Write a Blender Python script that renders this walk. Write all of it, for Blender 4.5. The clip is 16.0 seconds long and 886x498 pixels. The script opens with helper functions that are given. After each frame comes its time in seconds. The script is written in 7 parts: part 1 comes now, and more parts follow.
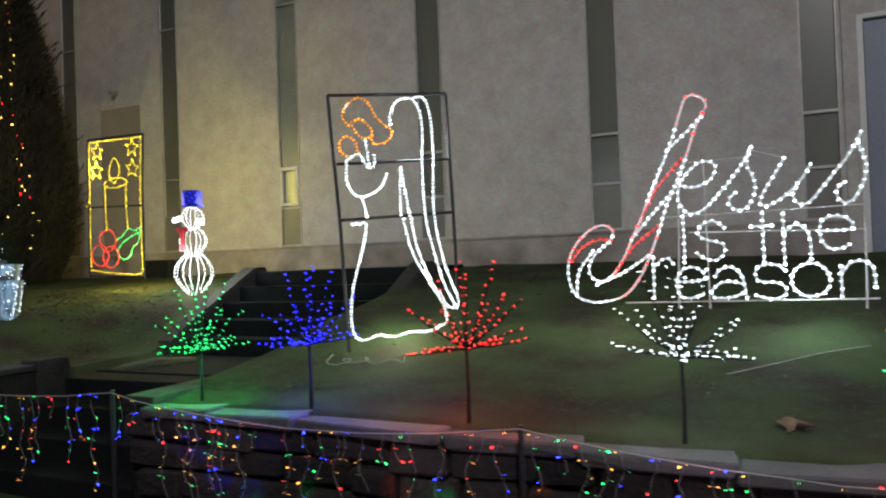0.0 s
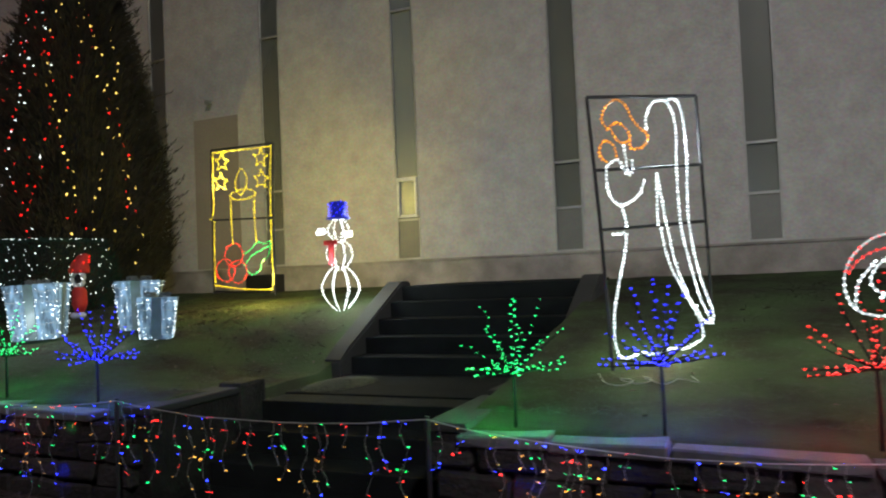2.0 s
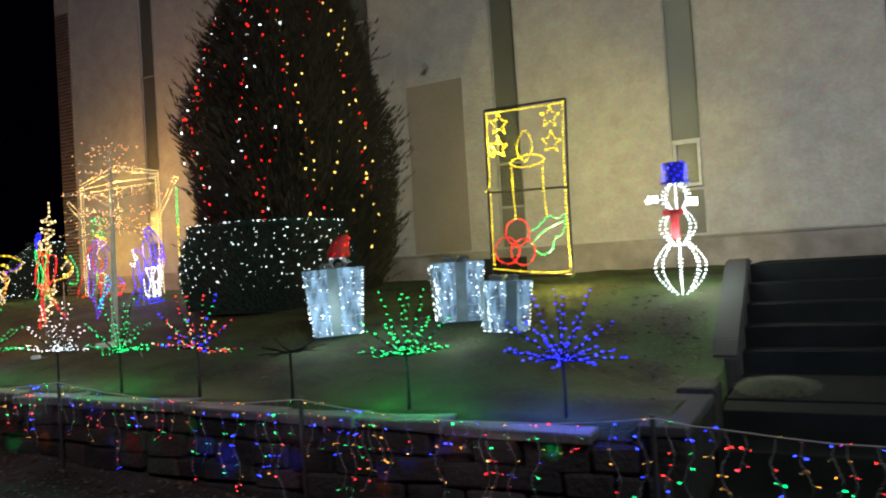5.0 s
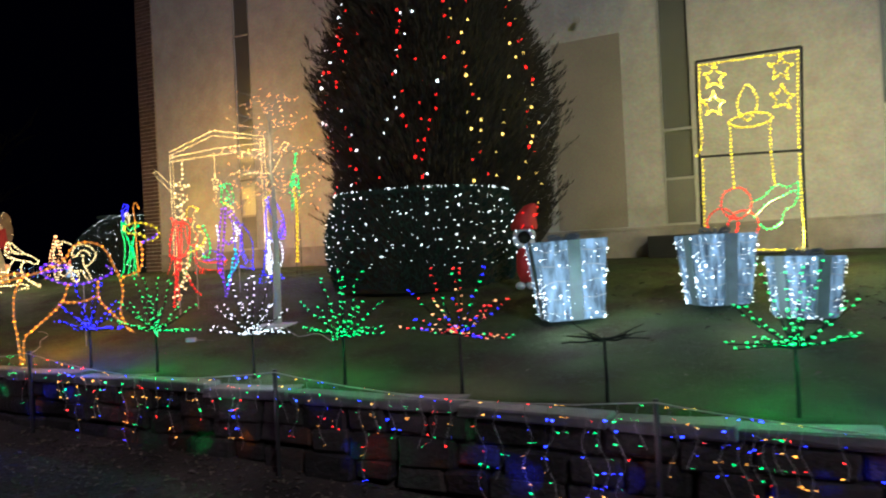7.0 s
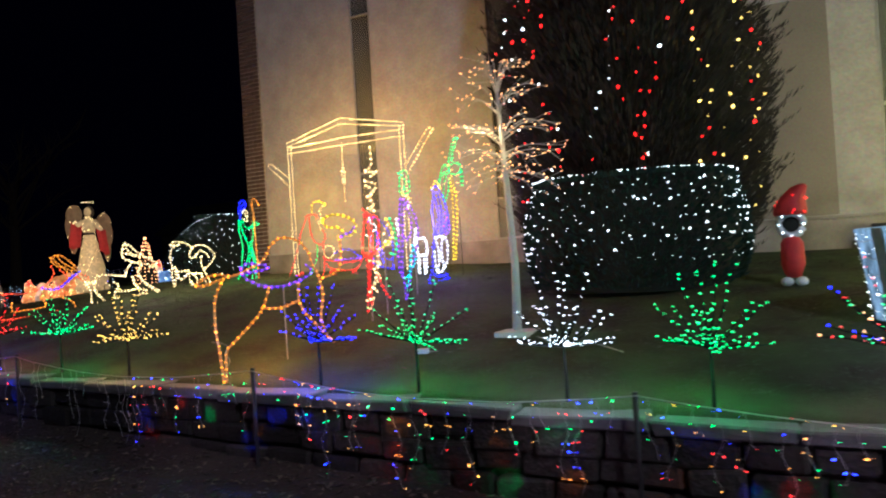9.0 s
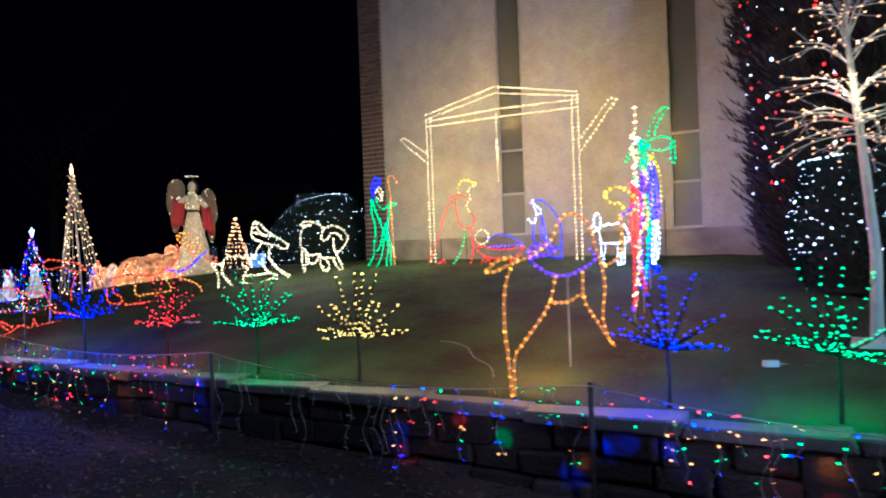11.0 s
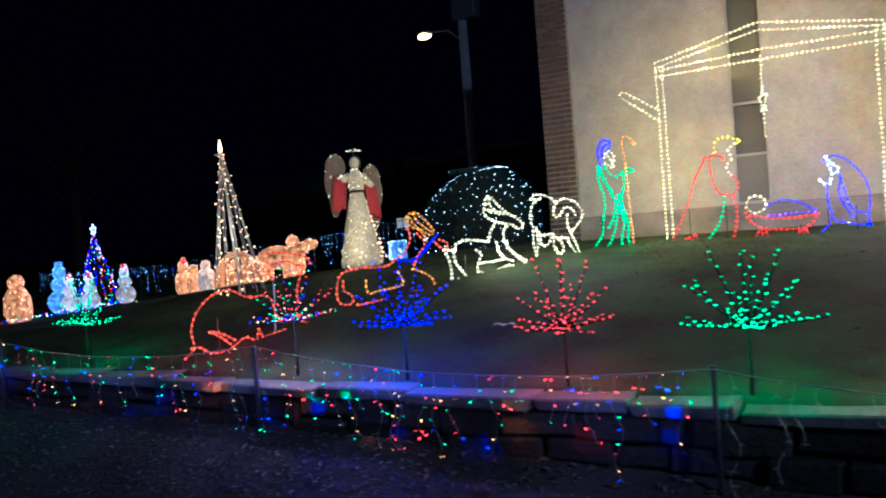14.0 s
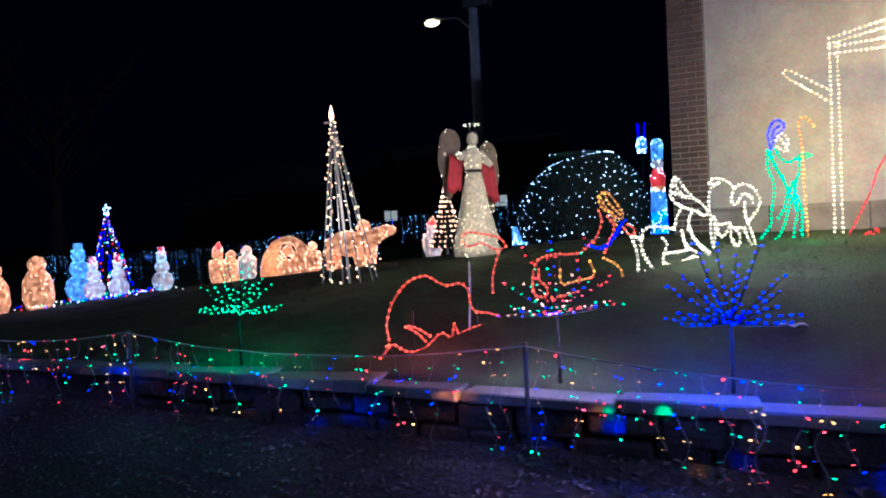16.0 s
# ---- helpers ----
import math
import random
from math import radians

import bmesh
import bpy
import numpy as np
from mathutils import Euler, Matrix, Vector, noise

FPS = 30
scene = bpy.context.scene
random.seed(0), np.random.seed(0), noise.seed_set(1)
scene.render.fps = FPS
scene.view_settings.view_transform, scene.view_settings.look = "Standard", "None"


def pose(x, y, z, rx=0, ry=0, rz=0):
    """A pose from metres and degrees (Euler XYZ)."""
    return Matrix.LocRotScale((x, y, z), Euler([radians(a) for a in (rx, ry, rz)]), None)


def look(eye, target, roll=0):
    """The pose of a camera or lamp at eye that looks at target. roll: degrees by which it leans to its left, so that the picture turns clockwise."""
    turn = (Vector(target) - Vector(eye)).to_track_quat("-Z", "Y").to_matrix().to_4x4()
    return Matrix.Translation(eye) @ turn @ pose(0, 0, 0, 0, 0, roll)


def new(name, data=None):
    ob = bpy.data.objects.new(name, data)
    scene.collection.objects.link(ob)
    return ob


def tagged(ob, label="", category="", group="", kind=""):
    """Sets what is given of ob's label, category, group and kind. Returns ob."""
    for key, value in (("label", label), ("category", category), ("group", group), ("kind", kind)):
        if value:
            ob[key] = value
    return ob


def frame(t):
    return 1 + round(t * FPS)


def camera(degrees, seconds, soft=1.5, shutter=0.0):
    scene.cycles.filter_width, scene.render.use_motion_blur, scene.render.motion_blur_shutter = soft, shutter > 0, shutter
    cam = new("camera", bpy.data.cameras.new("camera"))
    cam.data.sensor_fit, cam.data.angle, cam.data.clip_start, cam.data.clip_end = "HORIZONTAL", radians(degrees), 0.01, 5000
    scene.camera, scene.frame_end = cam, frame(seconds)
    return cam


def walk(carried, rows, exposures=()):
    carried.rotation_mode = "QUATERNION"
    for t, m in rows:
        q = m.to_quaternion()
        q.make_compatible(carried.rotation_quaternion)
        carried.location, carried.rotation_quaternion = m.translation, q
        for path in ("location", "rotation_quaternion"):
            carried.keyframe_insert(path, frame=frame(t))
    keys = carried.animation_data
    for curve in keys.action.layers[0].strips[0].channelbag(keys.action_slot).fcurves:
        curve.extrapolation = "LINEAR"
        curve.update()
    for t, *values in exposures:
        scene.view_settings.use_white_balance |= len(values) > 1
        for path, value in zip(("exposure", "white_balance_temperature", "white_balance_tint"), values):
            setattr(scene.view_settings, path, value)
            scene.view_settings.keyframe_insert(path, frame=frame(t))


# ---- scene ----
cam = camera(62.6, 16.0, soft=2.0, shutter=0.4)
METRES, EYE, TILT, LEAN, TURN = 17.0, 1.6, 0.0, 0.0, 24.9
ROWS = [
    (0.0, 0.0, 0.0, 0.0, 0.03, 0.92, 2.06),
    (0.5, -0.0268, 0.0059, 0.0019, 0.09, 1.19, 2.79),
    (1.0, -0.057, 0.0087, 0.0035, -0.11, 1.54, 3.21),
    (1.5, -0.0825, 0.0162, 0.0037, -0.71, 1.97, 2.89),
    (2.0, -0.1119, 0.0211, 0.0042, -0.84, 1.93, 2.44),
    (2.5, -0.1386, 0.0322, 0.0031, 0.01, 1.81, 2.36),
    (3.0, -0.1673, 0.0461, 0.0036, 0.9, 1.73, 2.5),
    (3.5, -0.1964, 0.0603, 0.0032, 1.85, 1.62, 2.78),
    (4.0, -0.2241, 0.0741, 0.0048, 2.71, 1.62, 3.45),
    (6.5, -0.3665, 0.1425, 0.0062, 3.43, 0.74, 3.26),
    (7.0, -0.3926, 0.1573, 0.0055, 3.47, 0.27, 2.76),
    (7.5, -0.4197, 0.1709, 0.0072, 4.55, 0.25, 2.9),
    (8.0, -0.4474, 0.1816, 0.008, 5.19, 0.66, 3.9),
    (10.5, -0.5946, 0.2521, 0.0091, 4.9, -0.27, 2.67),
    (11.0, -0.6231, 0.2662, 0.0099, 5.66, -0.19, 2.09),
    (11.5, -0.6503, 0.2806, 0.0097, 5.64, -0.2, 2.6),
    (12.0, -0.6794, 0.2943, 0.011, 5.45, -0.23, 3.14),
    (12.5, -0.7087, 0.3072, 0.0112, 5.24, -0.42, 3.9),
    (13.0, -0.7362, 0.3201, 0.0129, 5.2, -0.61, 4.43),
    (13.5, -0.7689, 0.3305, 0.0137, 4.76, -0.95, 4.77),
    (14.0, -0.7983, 0.3436, 0.014, 4.4, -1.35, 4.5),
    (14.5, -0.8291, 0.354, 0.0143, 3.94, -1.61, 4.13),
    (15.0, -0.8573, 0.3685, 0.0144, 3.32, -1.81, 3.67),
    (15.5, -0.886, 0.3806, 0.014, 2.59, -1.75, 3.24),
    (16.0, -0.9132, 0.3945, 0.0136, 1.08, -1.81, 2.81),
]
walk(cam, [(t, pose(0, 0, EYE, TILT, LEAN, TURN) @ pose(METRES * x, METRES * y, METRES * z, 90 + pitch, roll, yaw)) for t, x, y, z, yaw, pitch, roll in ROWS],
     [(0.0, -0.32, 6500, 10), (1.5, -0.34, 6500, 9), (2.5, -0.3, 6550, 7), (4.0, -0.14, 6550, 7), (6.5, -0.14, 6050, 8), (8.0, -0.04, 6150, 12), (10.5, 0.2, 4800, 9), (13.0, 0.12, 4400, 4), (14.0, 0.2, 4150, 3), (15.0, 0.3, 4100, 8), (16.0, 0.36, 4100, 11)])

# ---- night sky, street lighting, exposure ----
world = bpy.data.worlds.new("night_sky")
world.use_nodes = True
scene.world = world
world.node_tree.nodes["Background"].inputs["Color"].default_value = (0.05, 0.06, 0.50, 1)
world.node_tree.nodes["Background"].inputs["Strength"].default_value = 0.0018


def lamp(name, place, target, watts, size, colour, spread=150):
    data = bpy.data.lights.new(name, "AREA")
    data.shape, data.size, data.energy, data.color, data.spread = "DISK", size, watts, colour, radians(spread)
    ob = new(name, data)
    ob.matrix_world = look(place, target)
    return ob


lamp("street_light_across_the_road", (5.0, -9.0, 13.5), (-4.0, 8.0, 1.0), 740, 1.0, (0.98, 0.94, 0.99), 105)
lamp("street_light_far", (-30.4, 27.2, 10.25), (-29.4, 26.9, 0.0), 420, 0.35, (1.0, 0.85, 0.6))


def fill_lamp(name, x, y, z, watts, colour):
    """An added point lamp near bulbs that already glow, to strengthen their light."""
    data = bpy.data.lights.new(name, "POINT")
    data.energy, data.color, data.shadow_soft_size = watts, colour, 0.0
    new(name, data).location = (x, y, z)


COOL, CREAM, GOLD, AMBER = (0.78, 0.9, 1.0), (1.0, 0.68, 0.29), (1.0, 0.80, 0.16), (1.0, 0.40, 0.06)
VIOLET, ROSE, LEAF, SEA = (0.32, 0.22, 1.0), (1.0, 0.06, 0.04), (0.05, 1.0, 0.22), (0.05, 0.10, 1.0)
# Extra lamps beside the displays; many only brighten nearby lawn or wall.
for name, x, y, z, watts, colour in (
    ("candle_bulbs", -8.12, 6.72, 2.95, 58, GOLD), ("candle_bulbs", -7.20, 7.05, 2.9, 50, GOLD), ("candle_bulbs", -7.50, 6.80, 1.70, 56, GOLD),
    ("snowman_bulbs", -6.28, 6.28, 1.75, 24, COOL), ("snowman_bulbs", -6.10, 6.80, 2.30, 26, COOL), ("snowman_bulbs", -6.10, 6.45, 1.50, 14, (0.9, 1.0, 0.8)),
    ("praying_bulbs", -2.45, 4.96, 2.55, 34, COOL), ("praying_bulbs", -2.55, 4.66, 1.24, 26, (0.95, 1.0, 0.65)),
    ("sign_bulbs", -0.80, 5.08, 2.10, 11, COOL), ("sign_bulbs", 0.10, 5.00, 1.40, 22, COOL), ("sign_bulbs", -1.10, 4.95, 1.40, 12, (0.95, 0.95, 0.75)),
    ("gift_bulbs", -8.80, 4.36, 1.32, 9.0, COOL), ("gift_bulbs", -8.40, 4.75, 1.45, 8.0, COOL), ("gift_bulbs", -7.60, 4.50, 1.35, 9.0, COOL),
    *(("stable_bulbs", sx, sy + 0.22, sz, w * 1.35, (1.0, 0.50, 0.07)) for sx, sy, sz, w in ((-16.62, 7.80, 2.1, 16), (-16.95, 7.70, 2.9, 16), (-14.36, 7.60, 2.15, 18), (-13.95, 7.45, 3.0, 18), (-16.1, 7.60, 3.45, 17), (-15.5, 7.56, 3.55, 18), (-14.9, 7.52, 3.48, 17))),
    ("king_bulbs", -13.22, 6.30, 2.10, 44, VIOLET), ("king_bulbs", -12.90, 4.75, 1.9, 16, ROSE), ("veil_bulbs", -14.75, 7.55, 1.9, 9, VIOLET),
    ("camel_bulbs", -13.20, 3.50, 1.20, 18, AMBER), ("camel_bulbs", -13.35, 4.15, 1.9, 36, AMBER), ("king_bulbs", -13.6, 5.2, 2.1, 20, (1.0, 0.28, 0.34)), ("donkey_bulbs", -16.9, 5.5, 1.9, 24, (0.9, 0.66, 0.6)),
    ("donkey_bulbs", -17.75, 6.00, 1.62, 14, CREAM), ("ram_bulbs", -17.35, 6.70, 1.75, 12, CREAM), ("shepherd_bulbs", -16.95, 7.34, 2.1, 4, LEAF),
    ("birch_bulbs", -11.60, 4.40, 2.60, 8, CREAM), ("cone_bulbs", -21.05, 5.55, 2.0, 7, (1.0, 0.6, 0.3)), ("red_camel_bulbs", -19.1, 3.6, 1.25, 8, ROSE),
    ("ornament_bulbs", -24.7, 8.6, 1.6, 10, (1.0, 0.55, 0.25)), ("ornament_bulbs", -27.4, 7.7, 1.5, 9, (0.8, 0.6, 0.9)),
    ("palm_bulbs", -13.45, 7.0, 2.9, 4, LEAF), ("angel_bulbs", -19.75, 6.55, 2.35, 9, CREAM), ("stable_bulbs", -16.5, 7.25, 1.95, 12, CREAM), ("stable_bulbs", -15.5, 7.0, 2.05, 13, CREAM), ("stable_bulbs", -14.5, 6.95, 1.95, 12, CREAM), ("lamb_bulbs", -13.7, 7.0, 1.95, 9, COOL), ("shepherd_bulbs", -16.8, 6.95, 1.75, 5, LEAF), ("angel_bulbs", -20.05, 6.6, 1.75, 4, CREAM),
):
    fill_lamp(name, x, y, z, watts, colour)


# ---- materials ----
def material(name, colour, rough=0.8, metal=0.0, second=None, scale=6.0, fine=60.0, bump=0.3, spread=0.5, spec=0.5, random_tint=0.0, depth=0.01):
    """A surface with stains at a large scale, grain at a small one and relief."""
    m = bpy.data.materials.new(name)
    m.use_nodes = True
    n, l = m.node_tree.nodes, m.node_tree.links
    b = n["Principled BSDF"]
    b.inputs["Roughness"].default_value, b.inputs["Metallic"].default_value = rough, metal
    b.inputs["Specular IOR Level"].default_value = spec
    place = n.new("ShaderNodeTexCoord")
    big, small = n.new("ShaderNodeTexNoise"), n.new("ShaderNodeTexNoise")
    for node, s, d in ((big, scale, 5), (small, fine, 3)):
        node.inputs["Scale"].default_value, node.inputs["Detail"].default_value = s, d
        l.new(place.outputs["Object"], node.inputs["Vector"])
    ramp = n.new("ShaderNodeMapRange")
    ramp.inputs[1].default_value, ramp.inputs[2].default_value = 0.5 - spread / 2, 0.5 + spread / 2
    l.new(big.outputs[0], ramp.inputs[0])
    mix = n.new("ShaderNodeMix")
    mix.data_type = "RGBA"
    second = second or tuple(c * 0.6 for c in colour)
    mix.inputs[6].default_value, mix.inputs[7].default_value = (*second, 1), (*colour, 1)
    l.new(ramp.outputs[0], mix.inputs[0])
    grain = n.new("ShaderNodeMix")
    grain.data_type, grain.blend_type = "RGBA", "MULTIPLY"
    grain.inputs[0].default_value = 0.45
    l.new(mix.outputs[2], grain.inputs[6])
    l.new(small.outputs[1], grain.inputs[7])
    g2 = n.new("ShaderNodeBrightContrast")
    g2.inputs[1].default_value = 0.0
    l.new(grain.outputs[2], g2.inputs[0])
    last = g2.outputs[0]
    if random_tint:
        info, hue = n.new("ShaderNodeObjectInfo"), n.new("ShaderNodeHueSaturation")
        span = n.new("ShaderNodeMapRange")
        span.inputs[3].default_value, span.inputs[4].default_value = 1 - random_tint, 1 + random_tint
        l.new(info.outputs["Random"], span.inputs[0])
        l.new(span.outputs[0], hue.inputs["Value"])
        l.new(last, hue.inputs["Color"])
        last = hue.outputs[0]
    l.new(last, b.inputs["Base Color"])
    if bump:
        relief = n.new("ShaderNodeBump")
        relief.inputs["Strength"].default_value, relief.inputs["Distance"].default_value = bump, depth
        l.new(small.outputs[0], relief.inputs["Height"])
        l.new(relief.outputs[0], b.inputs["Normal"])
    return m


def glow(name, colour, strength, patchy=0.0, stretch=1.0):
    """A lit bulb, rope light or cloth made to glow; single bulbs vary a little in brightness."""
    m = bpy.data.materials.new(name)
    m.use_nodes = True
    n, l = m.node_tree.nodes, m.node_tree.links
    b = n["Principled BSDF"]
    b.inputs["Base Color"].default_value = (*[min(0.8, c) for c in colour], 1)
    b.inputs["Roughness"].default_value = 0.3
    b.inputs["Emission Color"].default_value = (*colour, 1)
    island, span = n.new("ShaderNodeNewGeometry"), n.new("ShaderNodeMapRange")
    span.inputs[3].default_value, span.inputs[4].default_value = 0.55 * strength, 1.45 * strength
    l.new(island.outputs["Random Per Island"], span.inputs[0])
    if not patchy:
        l.new(span.outputs[0], b.inputs["Emission Strength"])
        return m
    cloth, times = n.new("ShaderNodeTexNoise"), n.new("ShaderNodeMath")
    cloth.inputs["Scale"].default_value, cloth.inputs["Detail"].default_value = patchy, 4
    place, spread = n.new("ShaderNodeTexCoord"), n.new("ShaderNodeMapRange")
    fold = n.new("ShaderNodeVectorMath")
    fold.operation = "MULTIPLY"
    fold.inputs[1].default_value = (1.0, 1.0, stretch)
    l.new(place.outputs["Object"], fold.inputs[0])
    l.new(fold.outputs[0], cloth.inputs["Vector"])
    spread.inputs[1].default_value, spread.inputs[2].default_value, spread.inputs[3].default_value, spread.inputs[4].default_value = 0.36, 0.68, 0.12, 2.4
    l.new(cloth.outputs[0], spread.inputs[0])
    times.operation = "MULTIPLY"
    l.new(spread.outputs[0], times.inputs[0])
    l.new(span.outputs[0], times.inputs[1])
    l.new(times.outputs[0], b.inputs["Emission Strength"])
    return m


HUES = {
    "white": ((0.84, 0.95, 1.0), 7.0), "warm": ((1.0, 0.76, 0.34), 4.2), "red": ((1.0, 0.010, 0.008), 4.5),
    "redo": ((1.0, 0.075, 0.012), 4.5), "green": ((0.004, 1.0, 0.21), 3.6), "blue": ((0.008, 0.010, 1.0), 8.0),
    "yellow": ((1.0, 0.74, 0.02), 4.0), "orange": ((1.0, 0.31, 0.012), 4.0), "purple": ((0.17, 0.03, 1.0), 6.0),
    "gold": ((1.0, 0.62, 0.12), 4.5), "peach": ((1.0, 0.43, 0.16), 4.5), "ice": ((0.45, 0.8, 1.0), 4.0),
    "cyan": ((0.0, 0.65, 0.8), 4.0), "honey": ((1.0, 0.62, 0.10), 5.0), "amber": ((1.0, 0.33, 0.02), 4.0),
}
BULB = {k: glow("bulb_" + k, c, s) for k, (c, s) in HUES.items()}
# Paler bead set on a bulb, painting in its burnt-out bright core.
PALE_CORE = {k: glow("pale_core_" + k, tuple(c + 0.4 / s * (1 - c) for c in hue) if k != "blue" else (0.036, 0.042, 1.0), s * 1.4) for k, (hue, s) in HUES.items()}
# Tubes emit weakly themselves, painting the colour halo between the bulbs.
TUBE = {k: glow("tube_" + k, c, s * (0.04 if k in ("blue", "purple") else 0.09)) for k, (c, s) in HUES.items()}
for k, m in TUBE.items():
    m.node_tree.nodes["Principled BSDF"].inputs["Base Color"].default_value = (*[0.05 + 0.08 * c for c in HUES[k][0]], 1)
STUCCO = material("stucco", (0.50, 0.485, 0.46), 0.95, second=(0.37, 0.345, 0.32), scale=4.5, fine=26, bump=0.6, spread=0.6, depth=0.015)
PLINTH = material("plinth_concrete", (0.38, 0.35, 0.32), 0.95, second=(0.17, 0.15, 0.13), scale=2.4, fine=50, bump=0.5, spread=0.4)
BRICK = material("brick", (0.15, 0.096, 0.070), 0.9, second=(0.075, 0.048, 0.038), scale=9, fine=90, bump=0.5, random_tint=0.3)
MORTAR = material("mortar", (0.44, 0.40, 0.35), 0.95, scale=8, fine=120)
FRAME_BLACK = material("black_painted_steel", (0.018, 0.018, 0.02), 0.55, metal=0.2, scale=15, fine=150, bump=0.1)
WHITE_METAL = material("white_painted_wire", (0.7, 0.7, 0.68), 0.5, scale=12, fine=120, bump=0.1)
WINDOW_METAL = material("aluminium_mullion", (0.50, 0.49, 0.46), 0.5, metal=0.4, scale=5, fine=90, bump=0.1)
BLIND = material("window_blind", (0.20, 0.195, 0.165), 0.8, second=(0.15, 0.145, 0.125), scale=1.5, fine=40, bump=0.1)
BLIND_PALE = material("pale_window_blind", (0.36, 0.37, 0.37), 0.8, second=(0.26, 0.27, 0.27), scale=1.2, fine=40, bump=0.1)
PANEL_INFILL = material("opaque_window_panel", (0.19, 0.185, 0.16), 0.45, second=(0.15, 0.145, 0.13), scale=2, fine=60, bump=0.1)
GLASS = bpy.data.materials.new("window_glass")
GLASS.use_nodes = True
gn, gl = GLASS.node_tree.nodes, GLASS.node_tree.links
gn.remove(gn["Principled BSDF"])
g_clear, g_gloss, g_mix, g_fres = gn.new("ShaderNodeBsdfTransparent"), gn.new("ShaderNodeBsdfGlossy"), gn.new("ShaderNodeMixShader"), gn.new("ShaderNodeFresnel")
g_gloss.inputs["Roughness"].default_value = 0.32
g_clear.inputs[0].default_value = (0.8, 0.82, 0.8, 1)
gl.new(g_fres.outputs[0], g_mix.inputs[0])
gl.new(g_clear.outputs[0], g_mix.inputs[1])
gl.new(g_gloss.outputs[0], g_mix.inputs[2])
gl.new(g_mix.outputs[0], gn["Material Output"].inputs[0])
TURF = material("winter_lawn", (0.060, 0.098, 0.036), 0.95, second=(0.036, 0.031, 0.021), scale=1.9, fine=90, bump=0.8, spread=0.34, depth=0.02, spec=0.15)
SOIL = material("leafy_soil", (0.062, 0.050, 0.044), 0.95, second=(0.028, 0.023, 0.021), scale=1.5, fine=30, bump=0.8, depth=0.03, spec=0.12)
ASPHALT = material("pavement_concrete", (0.078, 0.058, 0.042), 0.9, second=(0.042, 0.033, 0.025), scale=2, fine=80, bump=0.4, spec=0.12)
CAPSTONE = material("pale_capstone", (0.10, 0.105, 0.105), 0.85, second=(0.032, 0.034, 0.034), scale=4, fine=40, bump=0.5, random_tint=0.2)
STONE = material("dark_fieldstone", (0.034, 0.031, 0.029), 0.75, second=(0.014, 0.013, 0.012), scale=5, fine=35, bump=0.8, random_tint=0.4, depth=0.02, spec=0.12)
# Near-black base colour takes in the shade that lies on the steps.
STEP = material("shade_dark_step", (0.016, 0.018, 0.018), 0.9, second=(0.008, 0.009, 0.009), scale=2.5, fine=50, bump=0.4, spec=0.05)
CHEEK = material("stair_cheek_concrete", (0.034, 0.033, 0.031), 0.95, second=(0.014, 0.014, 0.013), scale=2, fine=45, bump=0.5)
BARK = material("bark", (0.06, 0.045, 0.035), 0.95, scale=12, fine=60, bump=0.7)
NEEDLE = material("cypress_foliage", (0.068, 0.060, 0.044), 0.95, spec=0.1, second=(0.026, 0.026, 0.018), scale=2, fine=20, bump=0)
# Near-black; in the cypress and hedges it stands for shade inside the foliage.
CORE = material("shade_and_dark_fill", (0.012, 0.014, 0.008), 1.0, scale=4, fine=20, bump=0)
HEDGE_LEAF = material("hedge_leaf", (0.035, 0.070, 0.055), 0.9, spec=0.1, second=(0.018, 0.038, 0.028), scale=3, fine=20, bump=0)
WIRE = material("green_black_wire", (0.012, 0.016, 0.012), 0.5, scale=20, fine=100, bump=0)
PALE_WIRE = material("white_cable", (0.42, 0.42, 0.40), 0.5, scale=20, fine=100, bump=0)
STRAND_WIRE = material("dull_white_strand_wire", (0.26, 0.26, 0.25), 0.6, scale=20, fine=100, bump=0)
TWIG = material("dark_twig_branch", (0.012, 0.013, 0.012), 0.9, spec=0.1, scale=20, fine=100, bump=0)
BIRCH = material("white_birch_paint", (0.62, 0.63, 0.60), 0.6, second=(0.40, 0.40, 0.38), scale=7, fine=60, bump=0.2)
RED_CLOTH = material("red_tinsel", (0.55, 0.02, 0.02), 0.7, scale=15, fine=120, bump=0.6)
# Gauze emits in patches, standing for lights inside that are not built.
GIFT_MESH = glow("glowing_silver_gauze", (0.42, 0.70, 1.0), 0.36, 26.0, 0.22)
GIFT_MESH.node_tree.nodes["Principled BSDF"].inputs["Base Color"].default_value = (0.07, 0.10, 0.13, 1)
GIFT_MESH.node_tree.nodes["Principled BSDF"].inputs["Roughness"].default_value = 0.85
GIFT_MESH.node_tree.nodes["Principled BSDF"].inputs["Specular IOR Level"].default_value = 0.1
SILVER = material("silver_mesh_fabric", (0.62, 0.68, 0.72), 0.45, second=(0.42, 0.48, 0.52), scale=8, fine=140, bump=0.6)
RIBBON = material("grey_green_ribbon", (0.17, 0.24, 0.24), 0.4, scale=10, fine=90, bump=0.3)


# ---- building blocks ----
def link_part(name, mesh, parent, label=""):
    ob = new(name, mesh)
    ob.parent = parent
    if label:
        tagged(ob, label)
    return ob


def mesh_of(name, verts, faces, materials, slots=None, smooth=False):
    me = bpy.data.meshes.new(name)
    me.from_pydata([tuple(v) for v in verts], [], faces)
    for m in materials:
        me.materials.append(m)
    if slots is not None:
        me.polygons.foreach_set("material_index", slots)
    if smooth:
        me.polygons.foreach_set("use_smooth", [True] * len(faces))
    me.update()
    return me


def part(name, bm, mat, parent, label=""):
    me = bpy.data.meshes.new(name)
    bm.to_mesh(me)
    bm.free()
    me.materials.append(mat)
    return link_part(name, me, parent, label)


